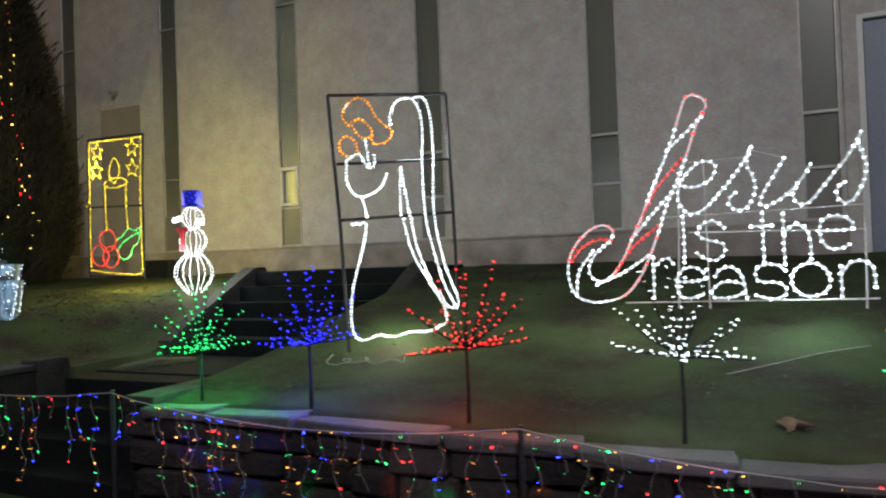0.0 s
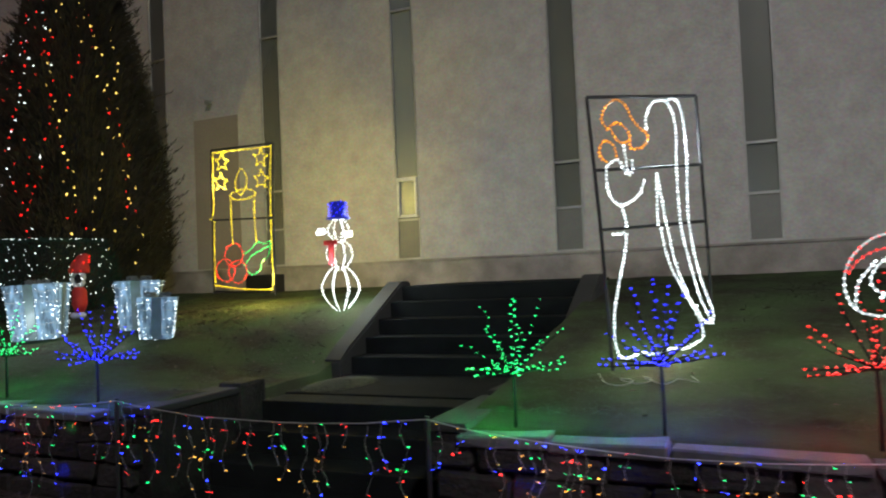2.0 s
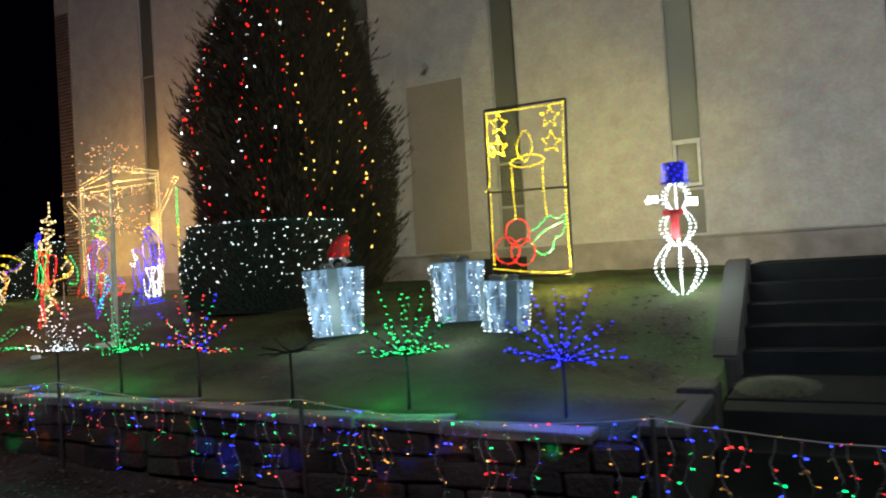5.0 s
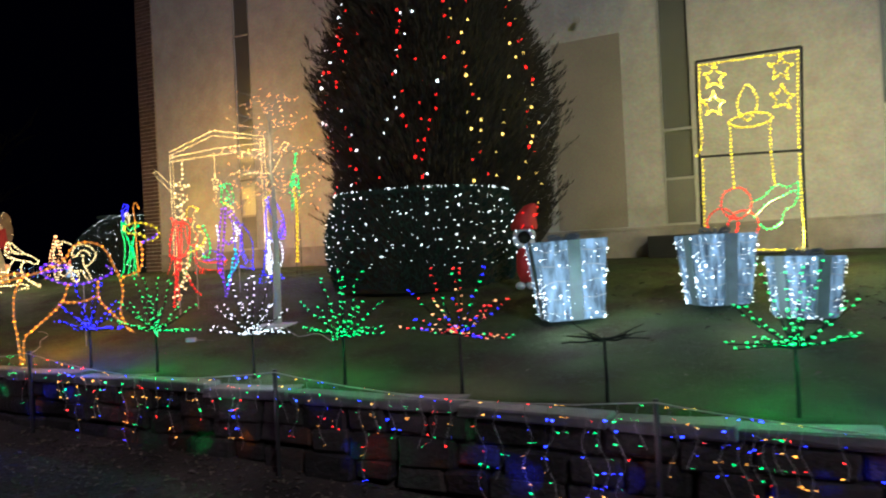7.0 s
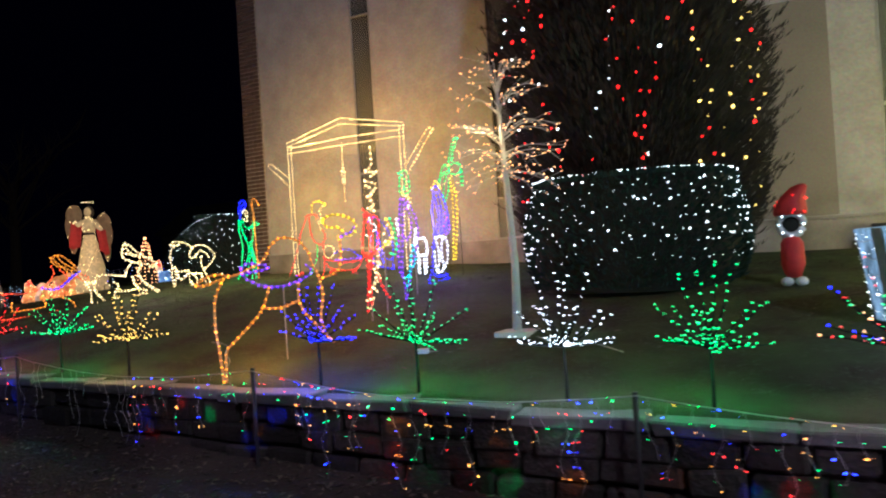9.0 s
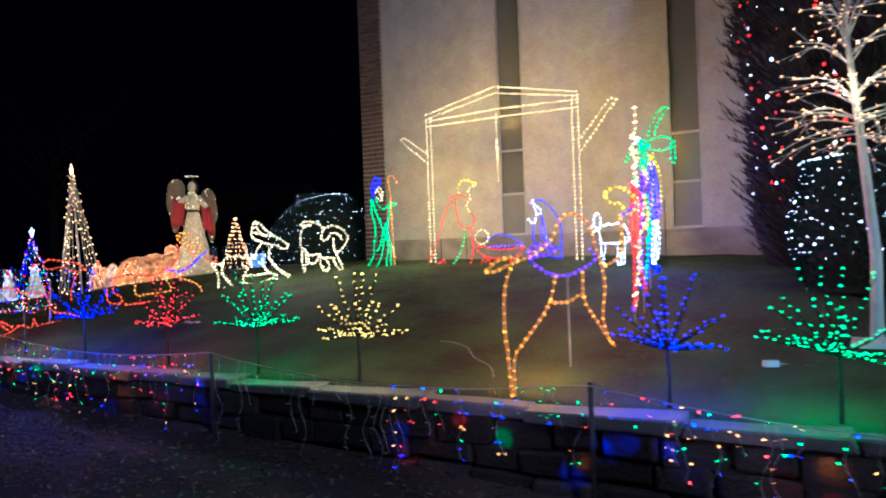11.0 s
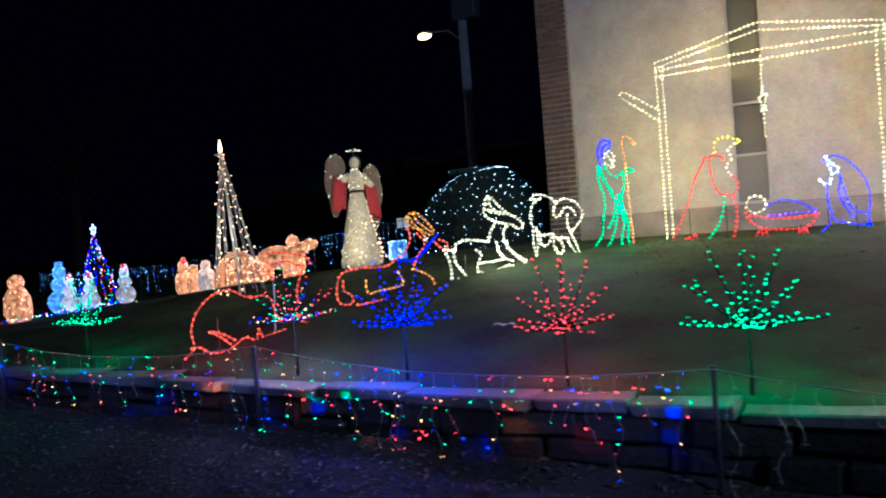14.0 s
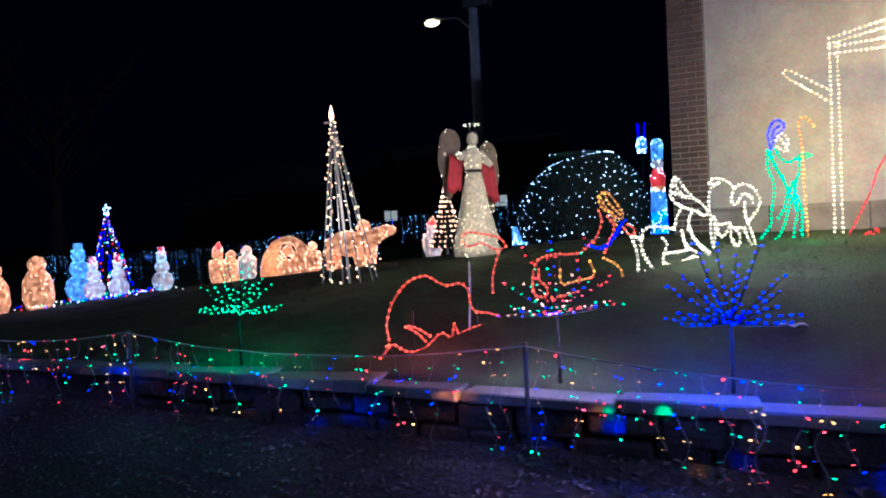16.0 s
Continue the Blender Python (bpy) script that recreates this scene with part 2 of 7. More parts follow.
def thing(name, label, category, at=(0, 0, 0), turn=0, group="", kind=""):
    ob = new(name)
    ob.empty_display_size = 0.1
    ob.matrix_world = pose(*at, 0, 0, turn)
    return tagged(ob, label, category, group, kind)


def block(bm, x0, x1, y0, y1, z0, z1, bevel=0.0):
    r = bmesh.ops.create_cube(bm, size=1.0, matrix=Matrix.LocRotScale(((x0 + x1) / 2, (y0 + y1) / 2, (z0 + z1) / 2), None, (x1 - x0, y1 - y0, z1 - z0)))
    if bevel:
        edges = {e for v in r["verts"] for e in v.link_edges}
        bmesh.ops.bevel(bm, geom=list(edges), offset=bevel, segments=2, affect="EDGES", profile=0.6)
    return bm


def solid(name, mat, parent, x0, x1, y0, y1, z0, z1, bevel=0.0, label=""):
    return part(name, block(bmesh.new(), x0, x1, y0, y1, z0, z1, bevel), mat, parent, label)


def tube(path, radius, sides=5):
    """Verts and faces of a round tube along a path; radius may be a list."""
    pts = [Vector(p) for p in path]
    verts, faces = [], []
    for i, p in enumerate(pts):
        d = (pts[min(i + 1, len(pts) - 1)] - pts[max(i - 1, 0)]).normalized()
        side = d.orthogonal() if abs(d.z) > 0.95 else d.cross(Vector((0, 0, 1)))
        side.normalize()
        up = side.cross(d)
        r = radius[i] if isinstance(radius, (list, tuple)) else radius
        for k in range(sides):
            a = 2 * math.pi * k / sides
            verts.append(p + (side * math.cos(a) + up * math.sin(a)) * r)
    for i in range(len(pts) - 1):
        for k in range(sides):
            a, b = i * sides + k, i * sides + (k + 1) % sides
            faces.append((a, b, b + sides, a + sides))
    faces += [tuple(range(sides - 1, -1, -1)), tuple(range((len(pts) - 1) * sides, len(pts) * sides))]
    return verts, faces


DIAMOND = [(1, 0, 0), (-1, 0, 0), (0, 1, 0), (0, -1, 0), (0, 0, 1), (0, 0, -1)]
DIAMOND_FACES = [(0, 2, 4), (2, 1, 4), (1, 3, 4), (3, 0, 4), (2, 0, 5), (1, 2, 5), (3, 1, 5), (0, 3, 5)]


class Stock:
    """Collects verts and faces with material slots for one mesh."""

    def __init__(self):
        self.v, self.f, self.s = [], [], []

    def add(self, verts, faces, slot=0):
        o = len(self.v)
        self.v += list(verts)
        self.f += [tuple(i + o for i in f) for f in faces]
        self.s += [slot] * len(faces)

    def bead(self, p, r, slot=0, axis=None, length=1.0):
        p = Vector(p)
        if axis is None:
            self.add([p + Vector(d) * r for d in DIAMOND], DIAMOND_FACES, slot)
        else:
            q = Vector(axis).to_track_quat("Z", "Y")
            self.add([p + q @ Vector((d[0] * r, d[1] * r, d[2] * r * length)) for d in DIAMOND], DIAMOND_FACES, slot)

    def mesh(self, name, materials, smooth=False):
        return mesh_of(name, self.v, self.f, materials, self.s, smooth)


def curve_points(ctrl, step, smooth=True):
    """Evenly spaced points on a smooth curve through the control points."""
    c = [Vector(p) for p in ctrl]
    dense = []
    if smooth and len(c) > 2:
        closed = (c[0] - c[-1]).length < 1e-4
        for i in range(len(c) - 1):
            p0 = c[i - 1] if i else (c[-2] if closed else c[0])
            p3 = c[i + 2] if i + 2 < len(c) else (c[1] if closed else c[-1])
            for k in range(8):
                t = k / 8
                dense.append(0.5 * (2 * c[i] + (c[i + 1] - p0) * t + (2 * p0 - 5 * c[i] + 4 * c[i + 1] - p3) * t * t + (3 * c[i] - p0 - 3 * c[i + 1] + p3) * t ** 3))
        dense.append(c[-1])
    else:
        dense = c
    out, need = [dense[0]], step
    for a, b in zip(dense, dense[1:]):
        seg, at = (b - a).length, 0.0
        while seg - at >= need:
            at += need
            out.append(a + (b - a) * (at / seg))
            need = step
        need -= seg - at
    if (out[-1] - dense[-1]).length > step * 0.4:
        out.append(dense[-1])
    return out


def figure(name, label, category, x, y, z, turn, group="rope light display"):
    return thing(name, label, category, (x, y, z), turn, group)


def rope(fig, hue, ctrl, radius=0.012, step=0.034, smooth=True, name="rope_light"):
    """A rope light bent to a flat outline: a faintly emitting tube with bulbs in it."""
    pts = curve_points([(u, 0, v) for u, v in ctrl], step, smooth)
    st = Stock()
    if len(pts) > 1:
        st.add(*tube(pts, radius * 0.62, 4), 0)
    hues = ["red", "white"] if hue == "cane" else [hue]
    length = 0.0
    for i, p in enumerate(pts):
        d = pts[min(i + 1, len(pts) - 1)] - pts[max(i - 1, 0)]
        length += step
        slot = 1
        if hue == "cane":
            slot = 1 + int(length / 0.55 + 0.15) % 2
        jit = Vector((random.uniform(-1, 1), random.uniform(-1, 1), random.uniform(-1, 1))) * radius * 0.15
        st.bead(p + jit, radius * random.uniform(0.72, 0.98), slot, d if d.length else (0, 0, 1), 1.1)
    return link_part(name, st.mesh(name, [TUBE[hues[-1]]] + [BULB[h] for h in hues]), fig)


def rod(fig, ctrl, r, mat, name):
    pts = [(u, 0.012, v) for u, v in ctrl]
    v, f = tube(pts, r, 6)
    return link_part(name, mesh_of(name, v, f, [mat]), fig)


def stakes(fig, us, top, mat=None):
    """Thin wire legs that carry an outline figure and stand in the lawn."""
    m = fig.matrix_world
    for u in us:
        foot = m @ Vector((u, 0.02, 0))
        low = lawn(foot.x, foot.y) - m.translation.z - 0.03
        v, f = tube([(u, 0.02, low), (u, 0.02, top)], 0.005, 5)
        link_part("stake", mesh_of("stake", v, f, [mat or WIRE]), fig)


# ---- ground ----
def lerp(table, x):
    for (a, p), (b, q) in zip(table, table[1:]):
        if x <= b:
            k = min(1, max(0, (x - a) / (b - a)))
            return p + (q - p) * k
    return table[-1][1]


CAP_HEIGHT = [(-40, 0.95), (-20, 0.94), (-12, 0.90), (-7, 0.83), (-2.4, 0.80), (0.3, 0.73), (6, 0.62)]
WALK_HEIGHT = [(-60, 0.55), (-20, 0.26), (-8, 0.12), (0, 0.0), (60, -0.3)]
BANK_HEIGHT = [(-30, 0.70), (-18, 0.66), (-11, 0.42), (-6, 0.16), (0, 0.05), (30, 0.0)]
WALL_Y = 8.76
STAIR = (-5.72, -3.65)


LAWN_RIGHT = [(3.3, 0.0), (4.47, 0.21), (5.2, 0.45), (6.5, 0.76), (8.6, 1.0), (40, 1.0)]
LAWN_MIDDLE = [(3.3, 0.0), (4.5, 0.36), (5.2, 0.53), (6.5, 0.77), (8.6, 1.0), (40, 1.0)]
LAWN_LEFT = [(3.3, 0.0), (4.5, 0.42), (5.97, 0.78), (6.92, 0.91), (8.6, 1.0), (40, 1.0)]


STAIR_SIDE = [(3.5, 0.86), (4.3, 0.82), (4.6, 0.76), (5.5, 0.77), (5.62, 0.84), (5.8, 0.95), (7.0, 1.55)]


def lawn(x, y):
    """Height of the sloping lawn above the retaining wall."""
    edge = lerp(CAP_HEIGHT, x)
    right, middle, left = lerp(LAWN_RIGHT, y), lerp(LAWN_MIDDLE, y), lerp(LAWN_LEFT, y)
    k, m = min(1, max(0, (-4.0 - x) / 2.5)), min(1, max(0, (-11.5 - x) / 3.0))
    rise = (right + (middle - right) * k) * (1 - m) + left * m
    z = edge + (1.52 + 0.06 * m - edge) * rise
    if -7.4 < x < -4.7 and 3.5 < y < 7.0:
        k = min(1.0, max(0.0, (x + 7.3) / 1.35))
        z += (min(z, lerp(STAIR_SIDE, y)) - z) * k * k * (3 - 2 * k) * min(1.0, (y - 3.5) / 0.4)
    if x < -19.5:
        z -= 0.085 * min(9.5, -19.5 - x) * min(1.0, max(0.0, (y - 3.3) / 2.5))
    return z + (0.02 * noise.noise((x * 0.9, y * 0.9, 0)) + 0.014 * noise.noise((x * 3.1, y * 3.1, 7))) * min(1.0, max(0.0, y - 3.3))


def ground_height(x, y):
    if STAIR[0] - 0.12 < x < STAIR[1] + 0.12 and 1.6 < y < 7.2:
        return lerp(WALK_HEIGHT, x) - 0.05 if y > 2.6 else lerp(WALK_HEIGHT, x)
    low = lerp(WALK_HEIGHT, x)
    if y < 1.9:
        return low
    if y < 3.28:
        k = (y - 1.9) / 1.38
        return low + (max(low, lerp(BANK_HEIGHT, x)) - low) * k * k * (3 - 2 * k) + 0.02 * noise.noise((x * 2.5, y * 2.5, 3))
    return lawn(x, min(y, 30))


xs = sorted(set([-400, -250, -150, -90, -60, -45, -38] + [round(-34 + 0.3 * i, 3) for i in range(80)] + [round(-10 + 0.15 * i, 3) for i in range(87)] + [STAIR[0] - 0.12, STAIR[0] - 0.121, STAIR[1] + 0.12, STAIR[1] + 0.121, 4, 6, 10, 20, 40, 80, 150, 250, 400]))
ys = sorted(set([-400, -250, -120, -60, -30, -15, -8, -5, -3, -2, -1, 0, 1] + [round(1.5 + 0.15 * i, 3) for i in range(12)] + [3.279, 3.281] + [round(3.4 + 0.2 * i, 3) for i in range(31)] + [7.2, 10, 10.5, 11, 12, 13, 15, 18, 22, 30, 60, 120, 250, 400]))
verts = [(x, y, ground_height(x, y)) for y in ys for x in xs]
nx = len(xs)
faces = [(j * nx + i, j * nx + i + 1, (j + 1) * nx + i + 1, (j + 1) * nx + i) for j in range(len(ys) - 1) for i in range(nx - 1)]
slots = [0 if ys[j] > 3.27 and ys[j] < 60 else (1 if ys[j] >= 1.8 else 2) for j in range(len(ys) - 1) for i in range(nx - 1)]
ground = tagged(new("ground", mesh_of("ground", verts, faces, [TURF, SOIL, ASPHALT], slots, True)), "sloping winter lawn, leafy bank and dark pavement", "ground", kind="structure")


# ---- church wall ----
def joined(name, boxes, mat, parent=None, bevel=0.0):
    bm = bmesh.new()
    for b in boxes:
        block(bm, *b, bevel)
    return part(name, bm, mat, parent)


WINDOW_X = [0.25 - 2.312 * i for i in range(8)]
WINDOW_W, SILL, TOP = 0.375, 1.885, 9.2
wall = thing("wall_church", "grey beige stucco church wall with narrow window strips", "wall", kind="structure")
solids = []
edges = [8.0] + [e for x in WINDOW_X for e in (x + WINDOW_W, x)] + [-17.84]
for right, left in zip(edges[0::2], edges[1::2]):
    if right > 7:
        solids += [(0.66, 0.80, WALL_Y - 0.03, WALL_Y + 0.3, 1.5, TOP), (left, 0.66, WALL_Y, WALL_Y + 0.3, SILL, TOP), (0.80, 2.0, WALL_Y, WALL_Y + 0.3, 4.02, TOP), (2.0, 8.0, WALL_Y, WALL_Y + 0.3, SILL, TOP)]
    else:
        solids.append((left, right, WALL_Y, WALL_Y + 0.3, SILL, TOP))
for b in solids:
    solid("stucco_panel", STUCCO, wall, *b)
for a, b in ((-17.84, 0.66), (2.0, 8.0)):
    solid("plinth", PLINTH, wall, a, b, WALL_Y - 0.045, WALL_Y + 0.3, 0.6, SILL - 0.03, 0.006, "stained concrete plinth")
    solid("sill_ledge", PLINTH, wall, a, b, WALL_Y - 0.065, WALL_Y + 0.3, SILL - 0.03, SILL, 0.006)
solid("back_wall", STUCCO, wall, -18.28, 8.0, 20.0, 20.3, 0.5, TOP)
solid("side_wall", STUCCO, wall, -18.28, -18.06, 9.1, 20.0, 0.5, TOP)
solid("side_wall", STUCCO, wall, 7.7, 8.0, 9.07, 20.0, 0.5, TOP)
tagged(joined("roof_church", [(-18.5, 8.2, 8.3, 20.5, TOP, TOP + 0.25)], PLINTH), "flat roof slab of the church", "roof", kind="structure")
for i, x in enumerate(WINDOW_X):
    win = thing("window_%d" % (i + 1), "narrow full-height window strip with metal mullions", "window", (x, WALL_Y, SILL), 0, "church windows", "structure")
    h = TOP - SILL
    for a, b, c, d in ((0, 0.022, 0, h), (WINDOW_W - 0.022, WINDOW_W, 0, h), (0.022, WINDOW_W - 0.022, 0, 0.03), (0.022, WINDOW_W - 0.022, 0.555, 0.585), (0.022, WINDOW_W - 0.022, 1.15, 1.18), (0.022, WINDOW_W - 0.022, 3.57, 3.60)):
        solid("window_frame", WINDOW_METAL, win, a, b, -0.008, 0.032, c, d)
    levels = [(0.03, 0.555), (0.585, 1.15), (1.18, 3.57), (3.60, h)]
    for k, (c, d) in enumerate(levels):
        solid("infill_panel" if k == 0 else "pane", PANEL_INFILL if k == 0 else GLASS, win, 0.022, WINDOW_W - 0.022, 0.012, 0.02, c, d).visible_shadow = k == 0
    solid("blind", BLIND_PALE if i == 3 else BLIND, win, 0.0, WINDOW_W, 0.034, 0.05, 0, h)
    if i == 3:
        for a, b, c, d in ((0.03, 0.065, 0.60, 1.17), (WINDOW_W - 0.065, WINDOW_W - 0.03, 0.60, 1.17), (0.065, WINDOW_W - 0.065, 0.60, 0.64), (0.065, WINDOW_W - 0.065, 1.12, 1.17)):
            solid("opening_sash", WHITE_METAL, win, a, b, -0.03, 0.010, c, d, 0.004, "cream opening sash")

# ---- brick pier at the corner ----
pier = tagged(joined("wall_brick_pier", [(-18.26, -17.85, WALL_Y - 0.02, WALL_Y + 0.33, 0.6, TOP)], MORTAR), "red brown brick corner pier with pale joints", "wall", kind="structure")

# ---- retaining wall and stairs ----
retaining = thing("wall_retaining", "low dark fieldstone retaining wall with pale capstones", "retaining wall", kind="structure")
for a, b in ((-40.0, -5.95), (-3.42, 8.0)):
    n = 30
    pts = [a + (b - a) * i / n for i in range(n + 1)]
    v, f = [], []
    for x in pts:
        z = lerp(CAP_HEIGHT, x) - 0.06
        v += [(x, 3.22, -0.3), (x, 3.22, z), (x, 3.46, z), (x, 3.46, -0.3)]
    for i in range(n):
        for k in range(3):
            f.append((4 * i + k, 4 * i + k + 1, 4 * i + k + 5, 4 * i + k + 4))
    f += [(0, 3, 2, 1), (4 * n, 4 * n + 1, 4 * n + 2, 4 * n + 3)]
    link_part("wall_core", mesh_of("wall_core", v, f, [SOIL]), retaining)

stairs = thing("stairs", "concrete steps near-black with shade in the colour, between grey cheek walls", "stairs", kind="structure")
a, b = STAIR
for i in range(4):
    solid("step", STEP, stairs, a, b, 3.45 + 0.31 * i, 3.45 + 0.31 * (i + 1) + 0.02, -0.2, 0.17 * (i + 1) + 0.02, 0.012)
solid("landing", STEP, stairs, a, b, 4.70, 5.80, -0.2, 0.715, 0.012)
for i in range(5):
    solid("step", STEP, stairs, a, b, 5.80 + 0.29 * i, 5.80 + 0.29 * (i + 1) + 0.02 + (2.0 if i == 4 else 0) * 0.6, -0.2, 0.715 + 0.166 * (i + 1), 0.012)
for x0, x1 in ((a - 0.22, a - 0.002), (b + 0.002, b + 0.22)):
    bm = bmesh.new()
    prof = [(5.62, -0.2), (5.62, 0.86), (5.80, 0.98), (7.0, 1.60), (7.2, 1.60), (7.2, -0.2)]
    ring = [[bm.verts.new((x, y, z)) for y, z in prof] for x in (x0, x1)]
    bm.faces.new(ring[0]), bm.faces.new(ring[1][::-1])
    for k in range(len(prof)):
        j = (k + 1) % len(prof)
        bm.faces.new((ring[0][k], ring[1][k], ring[1][j], ring[0][j]))
    bmesh.ops.recalc_face_normals(bm, faces=bm.faces)
    bmesh.ops.bevel(bm, geom=list(bm.edges), offset=0.02, segments=2, affect="EDGES")
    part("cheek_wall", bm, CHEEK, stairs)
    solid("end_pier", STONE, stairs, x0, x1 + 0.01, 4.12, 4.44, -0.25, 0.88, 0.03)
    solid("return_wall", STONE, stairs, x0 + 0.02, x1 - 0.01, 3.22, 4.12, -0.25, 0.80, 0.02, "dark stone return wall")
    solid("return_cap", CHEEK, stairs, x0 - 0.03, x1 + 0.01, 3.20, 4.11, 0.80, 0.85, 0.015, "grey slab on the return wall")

# ---- rope light figures ----


def build_praying_angel_panel():
    f = figure('praying_angel_panel', 'white rope light praying angel in a black metal frame', 'light panel', -2.91, 4.47, 0.98, 44)
    rope(f, 'orange', [(0.1, 1.63), (0.06, 1.7), (0.1, 1.79), (0.19, 1.84), (0.26, 1.8), (0.3, 1.72), (0.36, 1.65), (0.43, 1.6), (0.4, 1.53), (0.33, 1.5), (0.28, 1.51), (0.28, 1.56)], 0.0115, 0.028)
    rope(f, 'orange', [(0.11, 1.64), (0.17, 1.68), (0.23, 1.66), (0.28, 1.6), (0.27, 1.56), (0.21, 1.54), (0.16, 1.58), (0.13, 1.63)], 0.0115, 0.028)
    rope(f, 'orange', [(0.08, 1.41), (0.04, 1.44), (0.03, 1.49), (0.06, 1.54), (0.11, 1.55), (0.15, 1.51), (0.17, 1.43)], 0.0115, 0.028)
    rope(f, 'white', [(0.42, 1.65), (0.42, 1.71), (0.46, 1.81), (0.53, 1.85), (0.6, 1.84), (0.65, 1.76), (0.67, 1.63), (0.66, 1.41), (0.66, 1.14), (0.68, 0.9), (0.73, 0.69), (0.8, 0.45), (0.89, 0.26)], 0.0115, 0.028)
    rope(f, 'white', [(0.6, 1.85), (0.66, 1.87), (0.71, 1.82), (0.74, 1.69), (0.75, 1.45), (0.74, 1.18), (0.74, 0.99), (0.77, 0.77), (0.83, 0.54), (0.91, 0.33), (0.89, 0.26), (0.82, 0.28), (0.76, 0.39)], 0.0115, 0.028)
    rope(f, 'white', [(0.48, 0.97), (0.48, 1.14), (0.49, 1.33), (0.52, 1.14), (0.55, 0.96)], 0.0115, 0.028)
    rope(f, 'white', [(0.5, 0.94), (0.53, 0.78), (0.59, 0.62), (0.68, 0.47), (0.79, 0.28), (0.81, 0.16), (0.76, 0.13)], 0.0115, 0.028)
    rope(f, 'white', [(0.56, 0.94), (0.59, 0.76), (0.65, 0.58), (0.74, 0.39)], 0.0115, 0.028)
    rope(f, 'white', [(0.08, 1.37), (0.13, 1.41), (0.18, 1.42), (0.21, 1.37), (0.25, 1.32), (0.29, 1.35), (0.29, 1.43)], 0.0115, 0.028)
    rope(f, 'white', [(0.23, 1.52), (0.24, 1.42), (0.25, 1.33)], 0.0115, 0.028)
    rope(f, 'white', [(0.08, 1.37), (0.08, 1.23), (0.12, 1.14), (0.18, 1.11), (0.26, 1.13), (0.34, 1.19), (0.38, 1.28)], 0.0115, 0.028)
    rope(f, 'white', [(0.19, 1.1), (0.21, 1.02), (0.22, 0.96)], 0.0115, 0.028)
    rope(f, 'white', [(0.11, 0.91), (0.16, 0.91), (0.21, 0.91), (0.19, 0.77), (0.13, 0.56), (0.09, 0.39), (0.08, 0.22), (0.1, 0.1), (0.16, 0.06), (0.22, 0.07), (0.29, 0.09), (0.39, 0.07), (0.54, 0.1), (0.65, 0.09), (0.76, 0.13)], 0.0115, 0.028)
    rod(f, [(-0.04, 1.85), (0.87, 1.9)], 0.013, FRAME_BLACK, 'frame_bar')
    rod(f, [(0.01, 1.35), (0.88, 1.4)], 0.013, FRAME_BLACK, 'frame_bar')
    rod(f, [(0.02, 0.94), (0.9, 0.99)], 0.013, FRAME_BLACK, 'frame_bar')
    rod(f, [(-0.04, 1.85), (0.02, 0.94), (0.06, -0.03)], 0.013, FRAME_BLACK, 'frame_bar')
    rod(f, [(0.87, 1.9), (0.9, 0.99), (0.91, 0.31)], 0.013, FRAME_BLACK, 'frame_bar')
    return f


build_praying_angel_panel()


